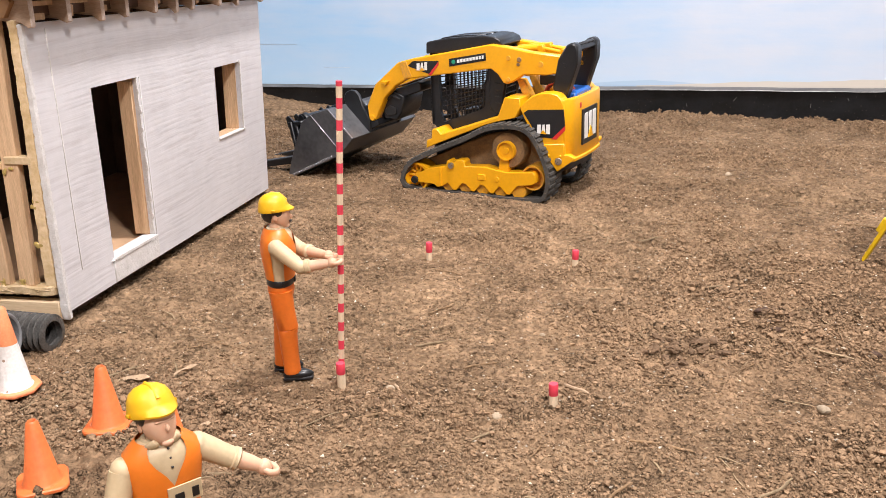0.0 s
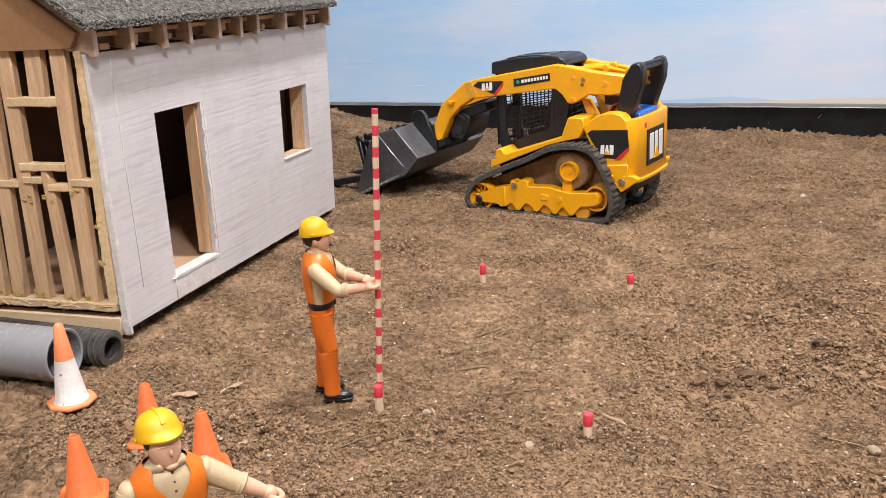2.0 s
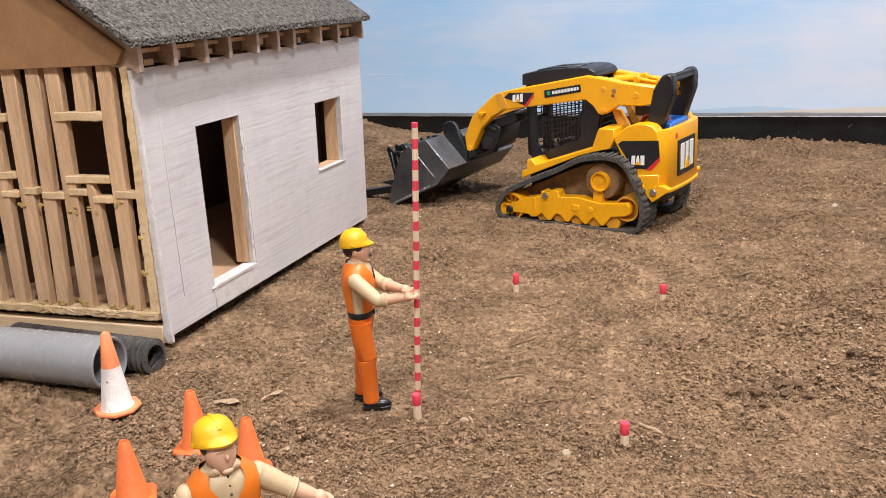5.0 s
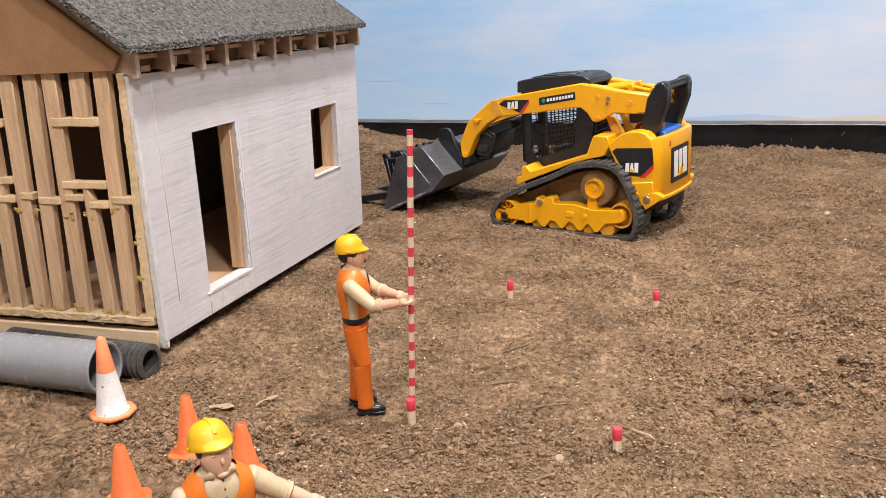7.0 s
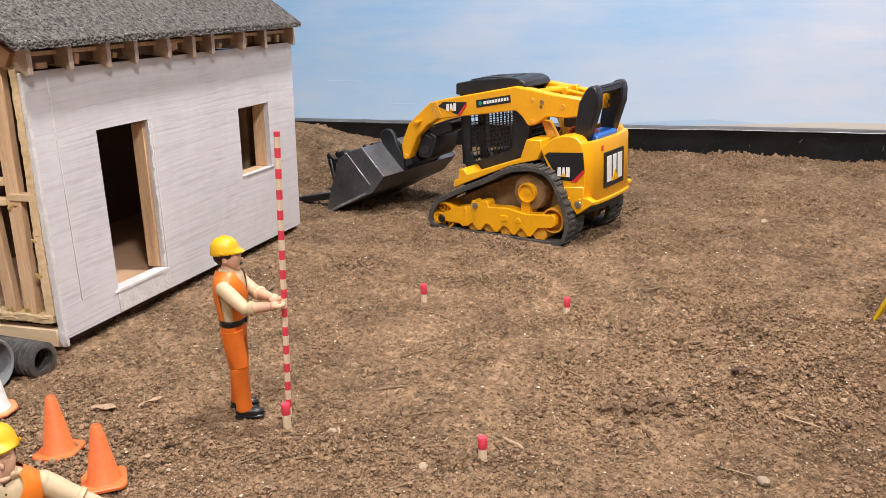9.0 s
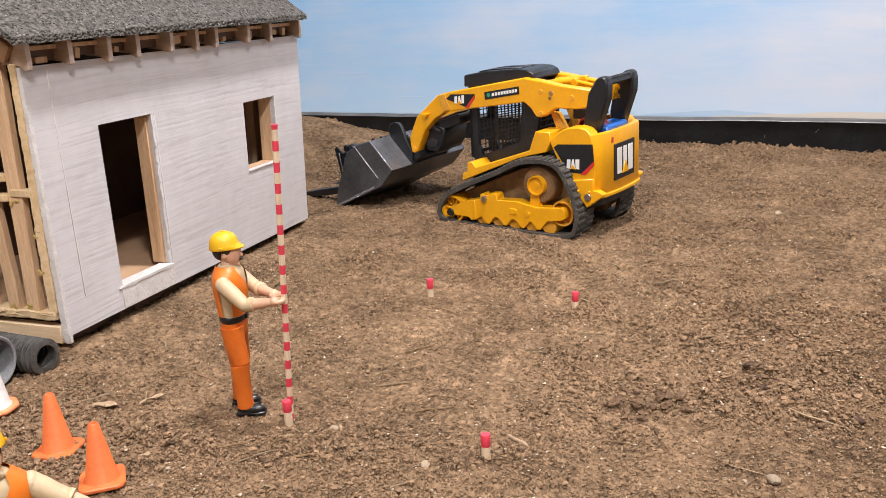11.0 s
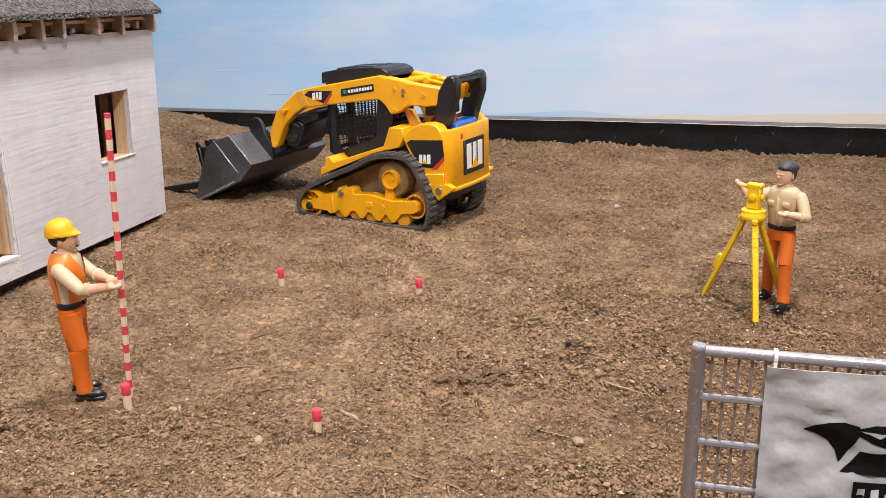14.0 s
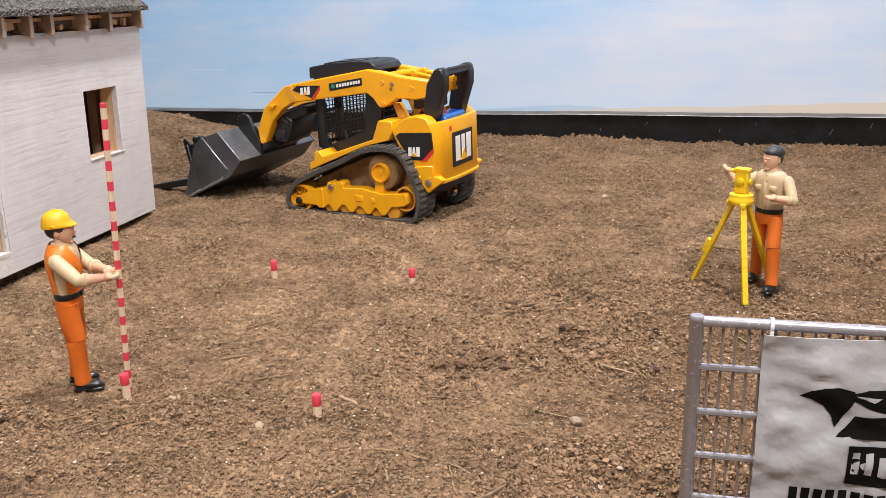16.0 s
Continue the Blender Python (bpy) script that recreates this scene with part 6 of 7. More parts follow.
        box(bm, (0.0086, 0, 0.0700), (0.0010, 0.0022, 0.0210), mat=M_SH, bevel=0.0004)
    if not vest:
        for k in range(4):
            ball(bm, (0.0091 - 0.0001 * k * k, 0.0006, 0.0845 - 0.0042 * k), 0.0004, M_HR, 8, 6)
    if vest == "card":
        for k in range(3):
            ball(bm, (0.0072 + 0.0008 * k, 0.0004, 0.0862 - 0.0030 * k), 0.00045, M_HR, 8, 6)
        for s in (1, -1):
            box(bm, (0.0050, s * 0.0040, 0.0876), (0.0016, 0.0050, 0.0030), rot=Euler((radians(s * -38), radians(25), radians(s * 30))).to_matrix(), mat=M_SH, bevel=0.0005)
    # collar and neck
    tube(bm, [(-0.0003, 0, 0.0848), (-0.0003, 0, 0.0868), (-0.0004, 0, 0.0882)], [(0.0062, 0.0058), (0.0058, 0.0054), (0.0052, 0.0047)], 18, M_SH, up=(1, 0, 0))
    tube(bm, [(0.0003, 0, 0.0860), (0.0012, 0, 0.0930)], [0.0040, 0.0040], 14, M_SK)
    # head: an egg with a narrower jaw and a nose ridge
    below = len(bm.verts)
    t = bmesh.new()
    ball(t, (0, 0, 0), 1.0, 0, 22, 16)
    for v in t.verts:
        q = max(0.0, -v.co.z)
        v.co.y *= 1 - 0.30 * q * q
        v.co.x = v.co.x * (1 - 0.22 * q) + 0.22 * q * q
        if v.co.x > 0.75:
            v.co.x = 0.75 + (v.co.x - 0.75) * 0.6
    join(bm, t, Matrix.Translation((0.0020, 0, 0.0946)) @ Matrix.Diagonal((0.0068, 0.0054, 0.0083, 1)), M_SK)
    ball(bm, (0.0084, 0, 0.0932), (0.0010, 0.0007, 0.0013), M_SK, 12, 8)
    ball(bm, (0.0076, 0, 0.0956), (0.0007, 0.0034, 0.0006), M_SK, 14, 6)
    ball(bm, (0.0062, 0, 0.0882), (0.0012, 0.0020, 0.0011), M_SK, 12, 8)
    for s in (1, -1):
        ball(bm, (0.0004, s * 0.0054, 0.0940), (0.0013, 0.0006, 0.0018), M_SK, 10, 6)
        box(bm, (0.0012, s * 0.0050, 0.0950), (0.0012, 0.0006, 0.0046), mat=M_HR, bevel=0.0003)
    if stride < 0:
        ball(bm, (0.0080, 0, 0.0908), (0.0009, 0.0021, 0.0006), M_HR, 12, 6)
    ball(bm, (-0.0024, 0, 0.0955), (0.0050, 0.0050, 0.0054), M_HR, 16, 10)
    if hat == "helmet":
        t = bmesh.new()
        lathe(t, [(0.0092, 0.0), (0.0094, 0.0008), (0.0091, 0.0022), (0.0088, 0.0034), (0.0083, 0.0058), (0.0068, 0.0086), (0.0046, 0.0103), (0.0022, 0.0110), (0.0, 0.0112)], 30, 0)
        for v in t.verts:
            if v.co.x > 0 and v.co.z < 0.0016:
                v.co.x *= 1.0 + 0.30 * (v.co.x / 0.0094) ** 2
                v.co.z -= 0.0008 * (v.co.x / 0.0094) ** 2
        join(bm, t, Matrix.Translation((-0.0004, 0, 0.0974)) @ Matrix.Rotation(radians(-5), 4, "Y") @ Matrix.Diagonal((0.90, 0.83, 0.82, 1)), M_HT)
        tube(bm, [(0.0066, 0, 0.1024), (0.0032, 0, 0.1062), (-0.0008, 0, 0.1068), (-0.0050, 0, 0.1044)], [0.0008, 0.0006, 0.0006, 0.0006], 8, M_HT, up=(0, 1, 0))
        for s in (1, -1):
            box(bm, (-0.0002, s * 0.0080, 0.0986), (0.0022, 0.0008, 0.0016), mat=M_HT, bevel=0.0004)
            ball(bm, (0.0014, s * 0.0047, 0.0968), (0.0030, 0.0013, 0.0026), M_HR, 12, 8)
    else:
        ball(bm, (-0.0004, 0, 0.1000), (0.0078, 0.0063, 0.0050), M_CP, 22, 14)
        ball(bm, (0.0050, 0.0006, 0.1000), (0.0034, 0.0046, 0.0026), M_CP, 16, 10)
    head = list(bm.verts)[below:]
    # arms: sleeve to below the elbow with a rolled cuff, bare forearm, open grip
    for s, (el, ha) in zip((1, -1), arms):
        sh = Vector((0.0002, s * 0.0124, 0.0797))
        el, ha = Vector(el), Vector(ha)
        cuff = el.lerp(ha, 0.26)
        ball(bm, sh, (0.0044, 0.0038, 0.0046), M_SH, 16, 10)
        tube(bm, [sh, sh.lerp(el, 0.4), sh.lerp(el, 0.8), el, cuff], [0.0043, 0.0042, 0.0038, 0.0038, 0.0035], 16, M_SH)
        ball(bm, el, 0.0037, M_SH, 14, 10)
        tube(bm, [el.lerp(ha, 0.12), el.lerp(ha, 0.16), el.lerp(ha, 0.22), cuff, el.lerp(ha, 0.30)], [0.0036, 0.0041, 0.0039, 0.0041, 0.0033], 16, M_SH)
        tube(bm, [cuff, el.lerp(ha, 0.6), el.lerp(ha, 0.86)], [0.0031, 0.0027, 0.0021], 14, M_SK)
        d = (ha - el).normalized()
        ball(bm, el.lerp(ha, 0.94), 0.0028, M_SK, 14, 8)
        side = d.cross(Vector((0, 0, 1))).normalized()
        arc = [ha + d * (0.0012 + 0.0027 * math.cos(w)) + side * 0.0027 * math.sin(w) for w in [radians(205 + 31 * k) for k in range(11)]]
        tube(bm, arc, [0.0013] * 8 + [0.0012, 0.0011, 0.0009], 8, M_SK)
    if vest == "card":
        for q, (w, h, mm) in enumerate(((0.0110, 0.0064, M_SH), (0.0030, 0.0030, M_BK))):
            box(bm, (0.0099 + 0.0003 * q, 0.0030 - 0.002 * q, 0.0705 - 0.0008 * q), (0.0006, w, h), mat=mm, bevel=0.0)
        box(bm, (0.0103, 0.0062, 0.0700), (0.0006, 0.0022, 0.0034), mat=M_BK, bevel=0.0)
    neck = Matrix.Translation((sunk * 0.5, 0, 0.0895 - sunk)) @ Euler((0, radians(nod), radians(turn))).to_matrix().to_4x4() @ Matrix.Translation((0, 0, -0.0895))
    for v in head:
        v.co = neck @ v.co
    bmesh.ops.triangulate(bm, faces=[f for f in bm.faces if len(f.verts) > 4])
    ob = part(name, bm, [TROUSER, SHIRT, VEST, SKIN, HELMET, SHOE, HAIR, CAP], None, label, 45)
    ob.matrix_world = m
    return tagged(ob, label, "toy figure", "toy workers on the site")


figure("toy_figure", pose(-0.1655, 0.4370, 0.002, 0, 0, 19), "toy figure in yellow helmet and orange vest holding a striped rod", "helmet", "vest",
       (((0.0130, 0.0065, 0.0715), (0.0280, -0.0130, 0.0738)), ((0.0125, -0.0180, 0.0700), (0.0300, -0.0200, 0.0725))), 0.0058, -0.0030)
figure("toy_figure", pose(-0.1228, 0.2330, -0.0028, 0, 0, -40), "toy figure in yellow helmet and orange vest, arm stretched out", "helmet", "card",
       (((0.0035, 0.0205, 0.0738), (0.0085, 0.0318, 0.0672)), ((0.003, -0.0185, 0.0640), (0.012, -0.0170, 0.0500))), 0.0070, 0.0, -13, 6, 0.0014)
figure("toy_figure", pose(0.2420, 0.6820, 0.002, 0, 0, 236), "dark-haired toy figure in cream shirt beside a survey tripod", "cap", "",
       (((0.0050, 0.0195, 0.0680), (0.0150, 0.0090, 0.0705)), ((0.0060, -0.0225, 0.0755), (0.0090, -0.0300, 0.0845))), 0.0105, 0.0090, -4, -14)


# ---- striped rod and pegs ----
def peg(name, x, y, h, red, label):
    g = 0.001
    t = thing(name, pose(x, y, g - 0.006, 1.5 * math.sin(x * 90), 1.5 * math.cos(y * 70), 0), label, "peg", "survey pegs in the soil")
    bm = bmesh.new()
    lathe(bm, [(0.0, 0.0), (0.0021, 0.0), (0.00235, 0.003), (0.00235, h + 0.006 - red)], 16)
    part("wooden_stem", bm, PEGWOOD, t)
    bm = bmesh.new()
    lathe(bm, [(0.00236, h + 0.006 - red), (0.00246, h + 0.0062 - red), (0.00248, h + 0.0057), (0.0023, h + 0.006), (0.0, h + 0.0060)], 20)
    part("red_cap", bm, PEGRED, t)


peg("survey_peg", -0.1297, 0.639, 0.0158, 0.0078, "wooden survey peg with a red painted top")
peg("survey_peg", -0.0186, 0.6440, 0.0128, 0.0070, "wooden survey peg with a red painted top")
peg("survey_peg", -0.0143, 0.4247, 0.0138, 0.0065, "wooden survey peg with a red painted top")
peg("survey_peg", -0.1310, 0.4285, 0.0150, 0.0065, "red-topped wooden survey peg at the foot of the rod")

rod = thing("striped_rod", pose(-0.1330, 0.4340, 0.0, 1.0, 3.4, 0), "thin survey rod with red and pale wood bands", "survey rod")
z, k = 0.0, 0
while z < 0.168:
    h = 0.0058 if k % 2 else 0.0053
    h = min(h, 0.169 - z)
    bm = bmesh.new()
    lathe(bm, [(0.0, z), (0.00165, z), (0.00165, z + h), (0.0, z + h)], 14)
    part("red_band" if k % 2 == 0 else "pale_band", bm, PEGRED if k % 2 == 0 else PEGWOOD, rod)
    z += h
    k += 1


# ---- traffic cones ----
def cone(x, y, yaw, h, base, kind, tilt=(0, 0)):
    g = float(ground_low(x, y)) + 0.0034
    lab = {"plain": "plain orange plastic toy traffic cone", "white": "orange toy traffic cone painted white below"}[kind]
    t = thing("traffic_cone", pose(x, y, g, tilt[0], tilt[1], yaw), lab, "traffic cone", "traffic cones by the house")
    bm = bmesh.new()
    if kind == "plain":
        pl = []
        for i, (sx, sy) in enumerate(((1, 1), (-1, 1), (-1, -1), (1, -1))):
            cx, cy = sx * (base - 0.004), sy * (base - 0.004)
            a0 = (45, 135, 225, 315)[i]
            pl += [(cx + 0.004 * math.cos(radians(a0 + d)), cy + 0.004 * math.sin(radians(a0 + d))) for d in (-45, 0, 45)]
    else:
        pl = ring_poly((0, 0), base * 1.12, 8, math.pi / 8)
    prism(bm, pl, 0.0, 0.0024, axes="xyz", bevel=0.0006)
    part("base", bm, ORANGE if kind == "plain" else PEACH, t)
    r0, r1 = base * 0.72, 0.0024
    if kind == "plain":
        bm = bmesh.new()
        lathe(bm, [(r0 + 0.001, 0.0022), (r0, 0.0032), (r1 + 0.0003, h - 0.001), (r1 - 0.0006, h), (r1 - 0.0012, h - 0.001), (r1 - 0.0014, h - 0.004), (0, h - 0.004)], 26)
        part("cone_body", bm, ORANGE, t)
    else:
        f = 0.55
        rm = r0 + (r1 - r0) * f
        bm = bmesh.new()
        lathe(bm, [(r0 + 0.001, 0.0022), (r0, 0.0032), (rm, h * f + 0.001)], 26)
        part("white_sleeve", bm, CONEWHITE, t, "scuffed white painted lower half")
        bm = bmesh.new()
        lathe(bm, [(rm, h * f + 0.001), (r1 + 0.0003, h - 0.001), (r1 - 0.0006, h), (r1 - 0.0014, h - 0.001), (0, h - 0.002)], 26)
        part("cone_tip", bm, PEACH, t)


cone(-0.3080, 0.3915, 10, 0.0490, 0.0125, "white", (0, 0))
cone(-0.2335, 0.3640, 13, 0.0335, 0.0110, "plain")
cone(-0.2340, 0.3110, 36, 0.0325, 0.0110, "plain")
cone(-0.1886, 0.3460, 40, 0.0325, 0.0110, "plain")


# ---- pipes ----
gp = thing("drain_pipe", pose(-0.3345, 0.4205, 0.0008, 0, 0, 180.6), "smooth grey plastic drain pipe lying by the house", "pipe")
R = 0.0168
bm = bmesh.new()
m = Matrix.Translation((0, 0, R)) @ Matrix.Rotation(radians(90), 4, "Y")
lathe(bm, [(R, 0.0006), (R, 0.40), (R - 0.0022, 0.40), (R - 0.0022, 0.0006), (R - 0.0014, 0.0), (R - 0.0006, 0.0)], 48, 0, m, closed=True)
part("pipe_wall", bm, GREYPIPE, gp)

cp = thing("corrugated_pipe", pose(-0.3220, 0.4480, -0.0005, 0, 0, 178), "black ribbed flexible drain pipe, dusty", "pipe")
bm = bmesh.new()
R = 0.0119
m = Matrix.Translation((0, 0, R)) @ Matrix.Rotation(radians(90), 4, "Y")
prof = []
nrib = 29
for i in range(nrib):
    a = 0.0042 * i
    prof += [(R - 0.0034, a), (R - 0.0005, a + 0.0006), (R, a + 0.0009), (R, a + 0.0014), (R - 0.0005, a + 0.0017), (R - 0.0034, a + 0.0023)]
inner = [(r - 0.0008, a) for r, a in prof[::-1]]
lathe(bm, prof + inner, 32, 0, m, closed=True)
part("pipe_wall", bm, material("dusty_ribbed_black", (0.105, 0.10, 0.094), 0.34, second=(0.018, 0.017, 0.016), scale=120, bump=0.5, spec=0.7), cp)


# ---- survey tripod ----
apex = Vector((0.2205, 0.6680, 0.0800))
tri = thing("survey_tripod", pose(apex.x, apex.y, 0.001), "yellow plastic toy survey tripod with instrument", "tripod")
for fx, fy in ((0.192, 0.688), (0.2255, 0.638), (0.249, 0.693)):
    foot = Vector((fx - apex.x, fy - apex.y, 0.0))
    top = Vector((foot.x, foot.y, 0)).normalized() * 0.0055 + Vector((0, 0, 0.0670))
    d = (foot - top).normalized()
    rot = d.to_track_quat("Z", "Y").to_matrix()
    bm = bmesh.new()
    sz = (0.0042, 0.0030, (foot - top).length)
    q = Vector((foot.x, foot.y, 0)).normalized()
    xax = Vector((-q.y, q.x, 0))
    rot = Matrix((xax, d.cross(xax), d)).transposed()
    box(bm, tuple((foot + top) / 2), sz, rot=rot, bevel=0.0004)
    for k in range(10):
        box(bm, tuple(top.lerp(foot, 0.08 + 0.09 * k) + q * 0.0015), (0.0044, 0.0008, 0.0004), rot=rot, bevel=0)
    leg = part("leg", bm, TRIPODM, tri)
    if fx < 0.2:
        bm = bmesh.new()
        box(bm, tuple(top.lerp(foot, 0.55) + q * 0.003), (0.0036, 0.0034, 0.012), rot=rot, bevel=0.0006)
        part("leg_clamp", bm, TRIPODM, leg)
bm = bmesh.new()
lathe(bm, [(0.0, 0.0660), (0.0080, 0.0660), (0.0088, 0.0675), (0.0088, 0.0695), (0.0082, 0.0705), (0.0082, 0.0731), (0.0070, 0.0737), (0.0, 0.0737)], 24)
for k in range(3):
    a = 2 * math.pi * k / 3 + 0.6
    box(bm, (0.0085 * math.cos(a), 0.0085 * math.sin(a), 0.0660), (0.004, 0.003, 0.004), bevel=0.0008)
part("tripod_head", bm, TRIPODM, tri)
bm = bmesh.new()
R2 = Euler((0, 0, radians(-28))).to_matrix()
box(bm, (0, 0, 0.0820), (0.0095, 0.0062, 0.0165), rot=R2, bevel=0.0008)
box(bm, (0, 0, 0.0905), (0.0110, 0.0066, 0.0032), rot=R2, bevel=0.0008)
ins = part("instrument", bm, TRIPODM, tri)
bm = bmesh.new()
dirv = R2 @ Vector((0, -1, 0))
side = R2 @ Vector((-1, 0, 0))
c = Vector((0, 0, 0.0825))
tube(bm, [c + dirv * 0.002, c + dirv * 0.0046, c + dirv * 0.0050], [0.0026, 0.0026, 0.0018], 14)
tube(bm, [c + side * 0.003 + Vector((0, 0, 0.006)), c + side * 0.0085 + Vector((0, 0, 0.007))], [0.0018, 0.0014], 12)
tube(bm, [c - side * 0.004, c - side * 0.0068], [0.0022, 0.0022], 12)
part("eyepiece", bm, TRIPODM, ins)


# ---- mesh fence with banner ----
FY, FX0, FX1 = 0.338, 0.1735, 0.42
fence = thing("mesh_fence", pose(FX0, FY, -0.0013), "silver-grey toy mesh fence panel with tubular rail", "fence")
FL = FX1 - FX0
for x in (0.0, FL):
    bm = bmesh.new()
    lathe(bm, [(0, -0.004), (0.0027, -0.004), (0.0027, 0.1048), (0.00285, 0.1050), (0.00285, 0.1060), (0.0024, 0.1067), (0, 0.1067)], 20)
    p = part("post", bm, FENCEM, fence)
    p.location = (x, 0, 0)
bm = bmesh.new()
tube(bm, [(0.002, 0, 0.1045), (FL, 0, 0.1045)], 0.0021, 18)
part("top_rail", bm, FENCEM, fence)
for z in (0.0865, 0.0680, 0.0495, 0.0310, 0.0125):
    bm = bmesh.new()
    box(bm, (FL / 2, -0.0006, z), (FL, 0.0024, 0.0024), bevel=0.0006)
    part("cross_wire", bm, FENCEM, fence)
x = 0.0050
while x < FL:
    bm = bmesh.new()
    tube(bm, [(x, 0.0010, 0.004), (x, 0.0010, 0.104)], 0.00055, 8)
    part("upright_wire", bm, FENCEWIRE, fence)
    x += 0.0046
bm = bmesh.new()
lathe(bm, [(0.0024, -0.0007), (0.0029, -0.0006), (0.0029, 0.0006), (0.0024, 0.0007)], 18, 0, Matrix.Translation((0.0262, 0, 0.1045)) @ Matrix.Rotation(radians(90), 4, "Y"), closed=True)
box(bm, (0.0262, -0.0022, 0.1000), (0.0012, 0.0008, 0.006), bevel=0.0003)
part("cable_tie", bm, WHITEDEC, fence, "clear plastic cable tie")


def banner_wave(x, z):
    return 0.0010 + 0.0024 * noise.noise((x * 34 + z * 18, z * 46, 1)) + 0.0012 * noise.noise((x * 95 - z * 60, z * 110, 4)) - 0.0022 * abs(noise.noise((x * 40 + z * 70, z * 55 - x * 25, 9))) - 0.0014 * abs(noise.noise((x * 110 - z * 50, z * 120 + x * 40, 12)))


PAPER = material("crumpled_grey_paper", (0.41, 0.41, 0.418), 0.5, second=(0.34, 0.34, 0.352), scale=25, bump=0.85, bump_scale=42)
PAPER.node_tree.nodes["Bump"].inputs["Distance"].default_value = 0.004
PRINT = material("black_print", (0.004, 0.004, 0.004), 0.8, spread=0.1, spec=0.15)
banner = thing("fence_banner", pose(FX0 + 0.0234, FY - 0.0045, -0.0013), "crumpled grey paper banner with a black printed emblem", "banner")
BW, BZ0, BZ1 = 0.18, 0.008, 0.1025


def draped(step=0.002):
    """A sheet of small cells that follows the banner's creases."""
    bm = bmesh.new()
    nx, nz = int(BW / step), int((BZ1 - BZ0) / step)
    vs = {}

    def vv(i, j):
        if (i, j) not in vs:
            x, z = i * step, BZ0 + j * step
            vs[(i, j)] = bm.verts.new((x, banner_wave(x, z), z + 0.0008 * noise.noise((x * 50, 0, 3))))
        return vs[(i, j)]
    for i in range(nx):
        for j in range(nz):
            bm.faces.new((vv(i, j), vv(i + 1, j), vv(i + 1, j + 1), vv(i, j + 1)))
    return bm


bm = draped()
ex = bmesh.ops.extrude_face_region(bm, geom=bm.faces[:])
bmesh.ops.translate(bm, vec=(0, 0.0004, 0), verts=[g for g in ex["geom"] if isinstance(g, bmesh.types.BMVert)])
part("paper", bm, PAPER, banner, smooth=60)


def flat_print(name, poly, mat, lift):
    """A printed shape that follows the banner's waves."""
    bm = bmesh.new()
    t = bmesh.new()
    f = t.faces.new([t.verts.new((0.0139 + 0.84 * (x - 0.0125), 0, 0.0788 + 0.82 * (z - 0.0788))) for x, z in poly])
    bmesh.ops.triangulate(t, faces=[f])
    bmesh.ops.subdivide_edges(t, edges=t.edges[:], cuts=5, use_grid_fill=True)
    for v in t.verts:
        v.co.y = banner_wave(v.co.x, v.co.z) - lift
    join(bm, t, None, 0)
    part(name, bm, mat, banner, smooth=60)


UP = 0.0043
flat_print("emblem_wing", [(0.0125, 0.0745 + UP), (0.0170, 0.0780 + UP), (0.0225, 0.0800 + UP), (0.0285, 0.0805 + UP), (0.0345, 0.0790 + UP), (0.0350, 0.0745 + UP), (0.0325, 0.0690 + UP), (0.0282, 0.0600 + UP), (0.0262, 0.0660 + UP), (0.0225, 0.0705 + UP), (0.0170, 0.0735 + UP)], PRINT, 0.0003)
flat_print("emblem_arc", [(0.0345, 0.0782 + UP), (0.0400, 0.0800 + UP), (0.0470, 0.0805 + UP), (0.0530, 0.0770 + UP), (0.0570, 0.0715 + UP), (0.0560, 0.0690 + UP), (0.0470, 0.0693 + UP), (0.0400, 0.0715 + UP), (0.0345, 0.0745 + UP)], PRINT, 0.0003)
flat_print("emblem_slit", [(0.0350, 0.0772 + UP), (0.0372, 0.0762 + UP), (0.0455, 0.0768 + UP), (0.0425, 0.0745 + UP)], PAPER, 0.0006)
flat_print("emblem_body", [(0.0360, 0.0665 + UP), (0.0560, 0.0680 + UP), (0.0760, 0.0690 + UP), (0.0780, 0.0565 + UP), (0.0290, 0.0560 + UP), (0.0325, 0.0610 + UP)], PRINT, 0.0003)
flat_print("name_box", [(0.0345, 0.0530 + UP), (0.1000, 0.0530 + UP), (0.1000, 0.0330 + UP), (0.0345, 0.0330 + UP)], PRINT, 0.0003)
for k in range(11):
    x = 0.0365 + 0.0054 * k
    top = 0.0500 + UP - (0.0016 if k % 3 == 2 else 0)
    flat_print("lettering_bar", [(x, top), (x + 0.0030, top), (x + 0.0026, 0.0392 + UP), (x - 0.0004, 0.0392 + UP)], PAPER, 0.0006)
for k in range(14):
    x = 0.012 + 0.0052 * k
    flat_print("lettering_bar", [(x, 0.0290 + UP), (x + 0.0036, 0.0290 + UP), (x + 0.0036, 0.0195 + UP), (x, 0.0195 + UP)], PRINT, 0.0003)


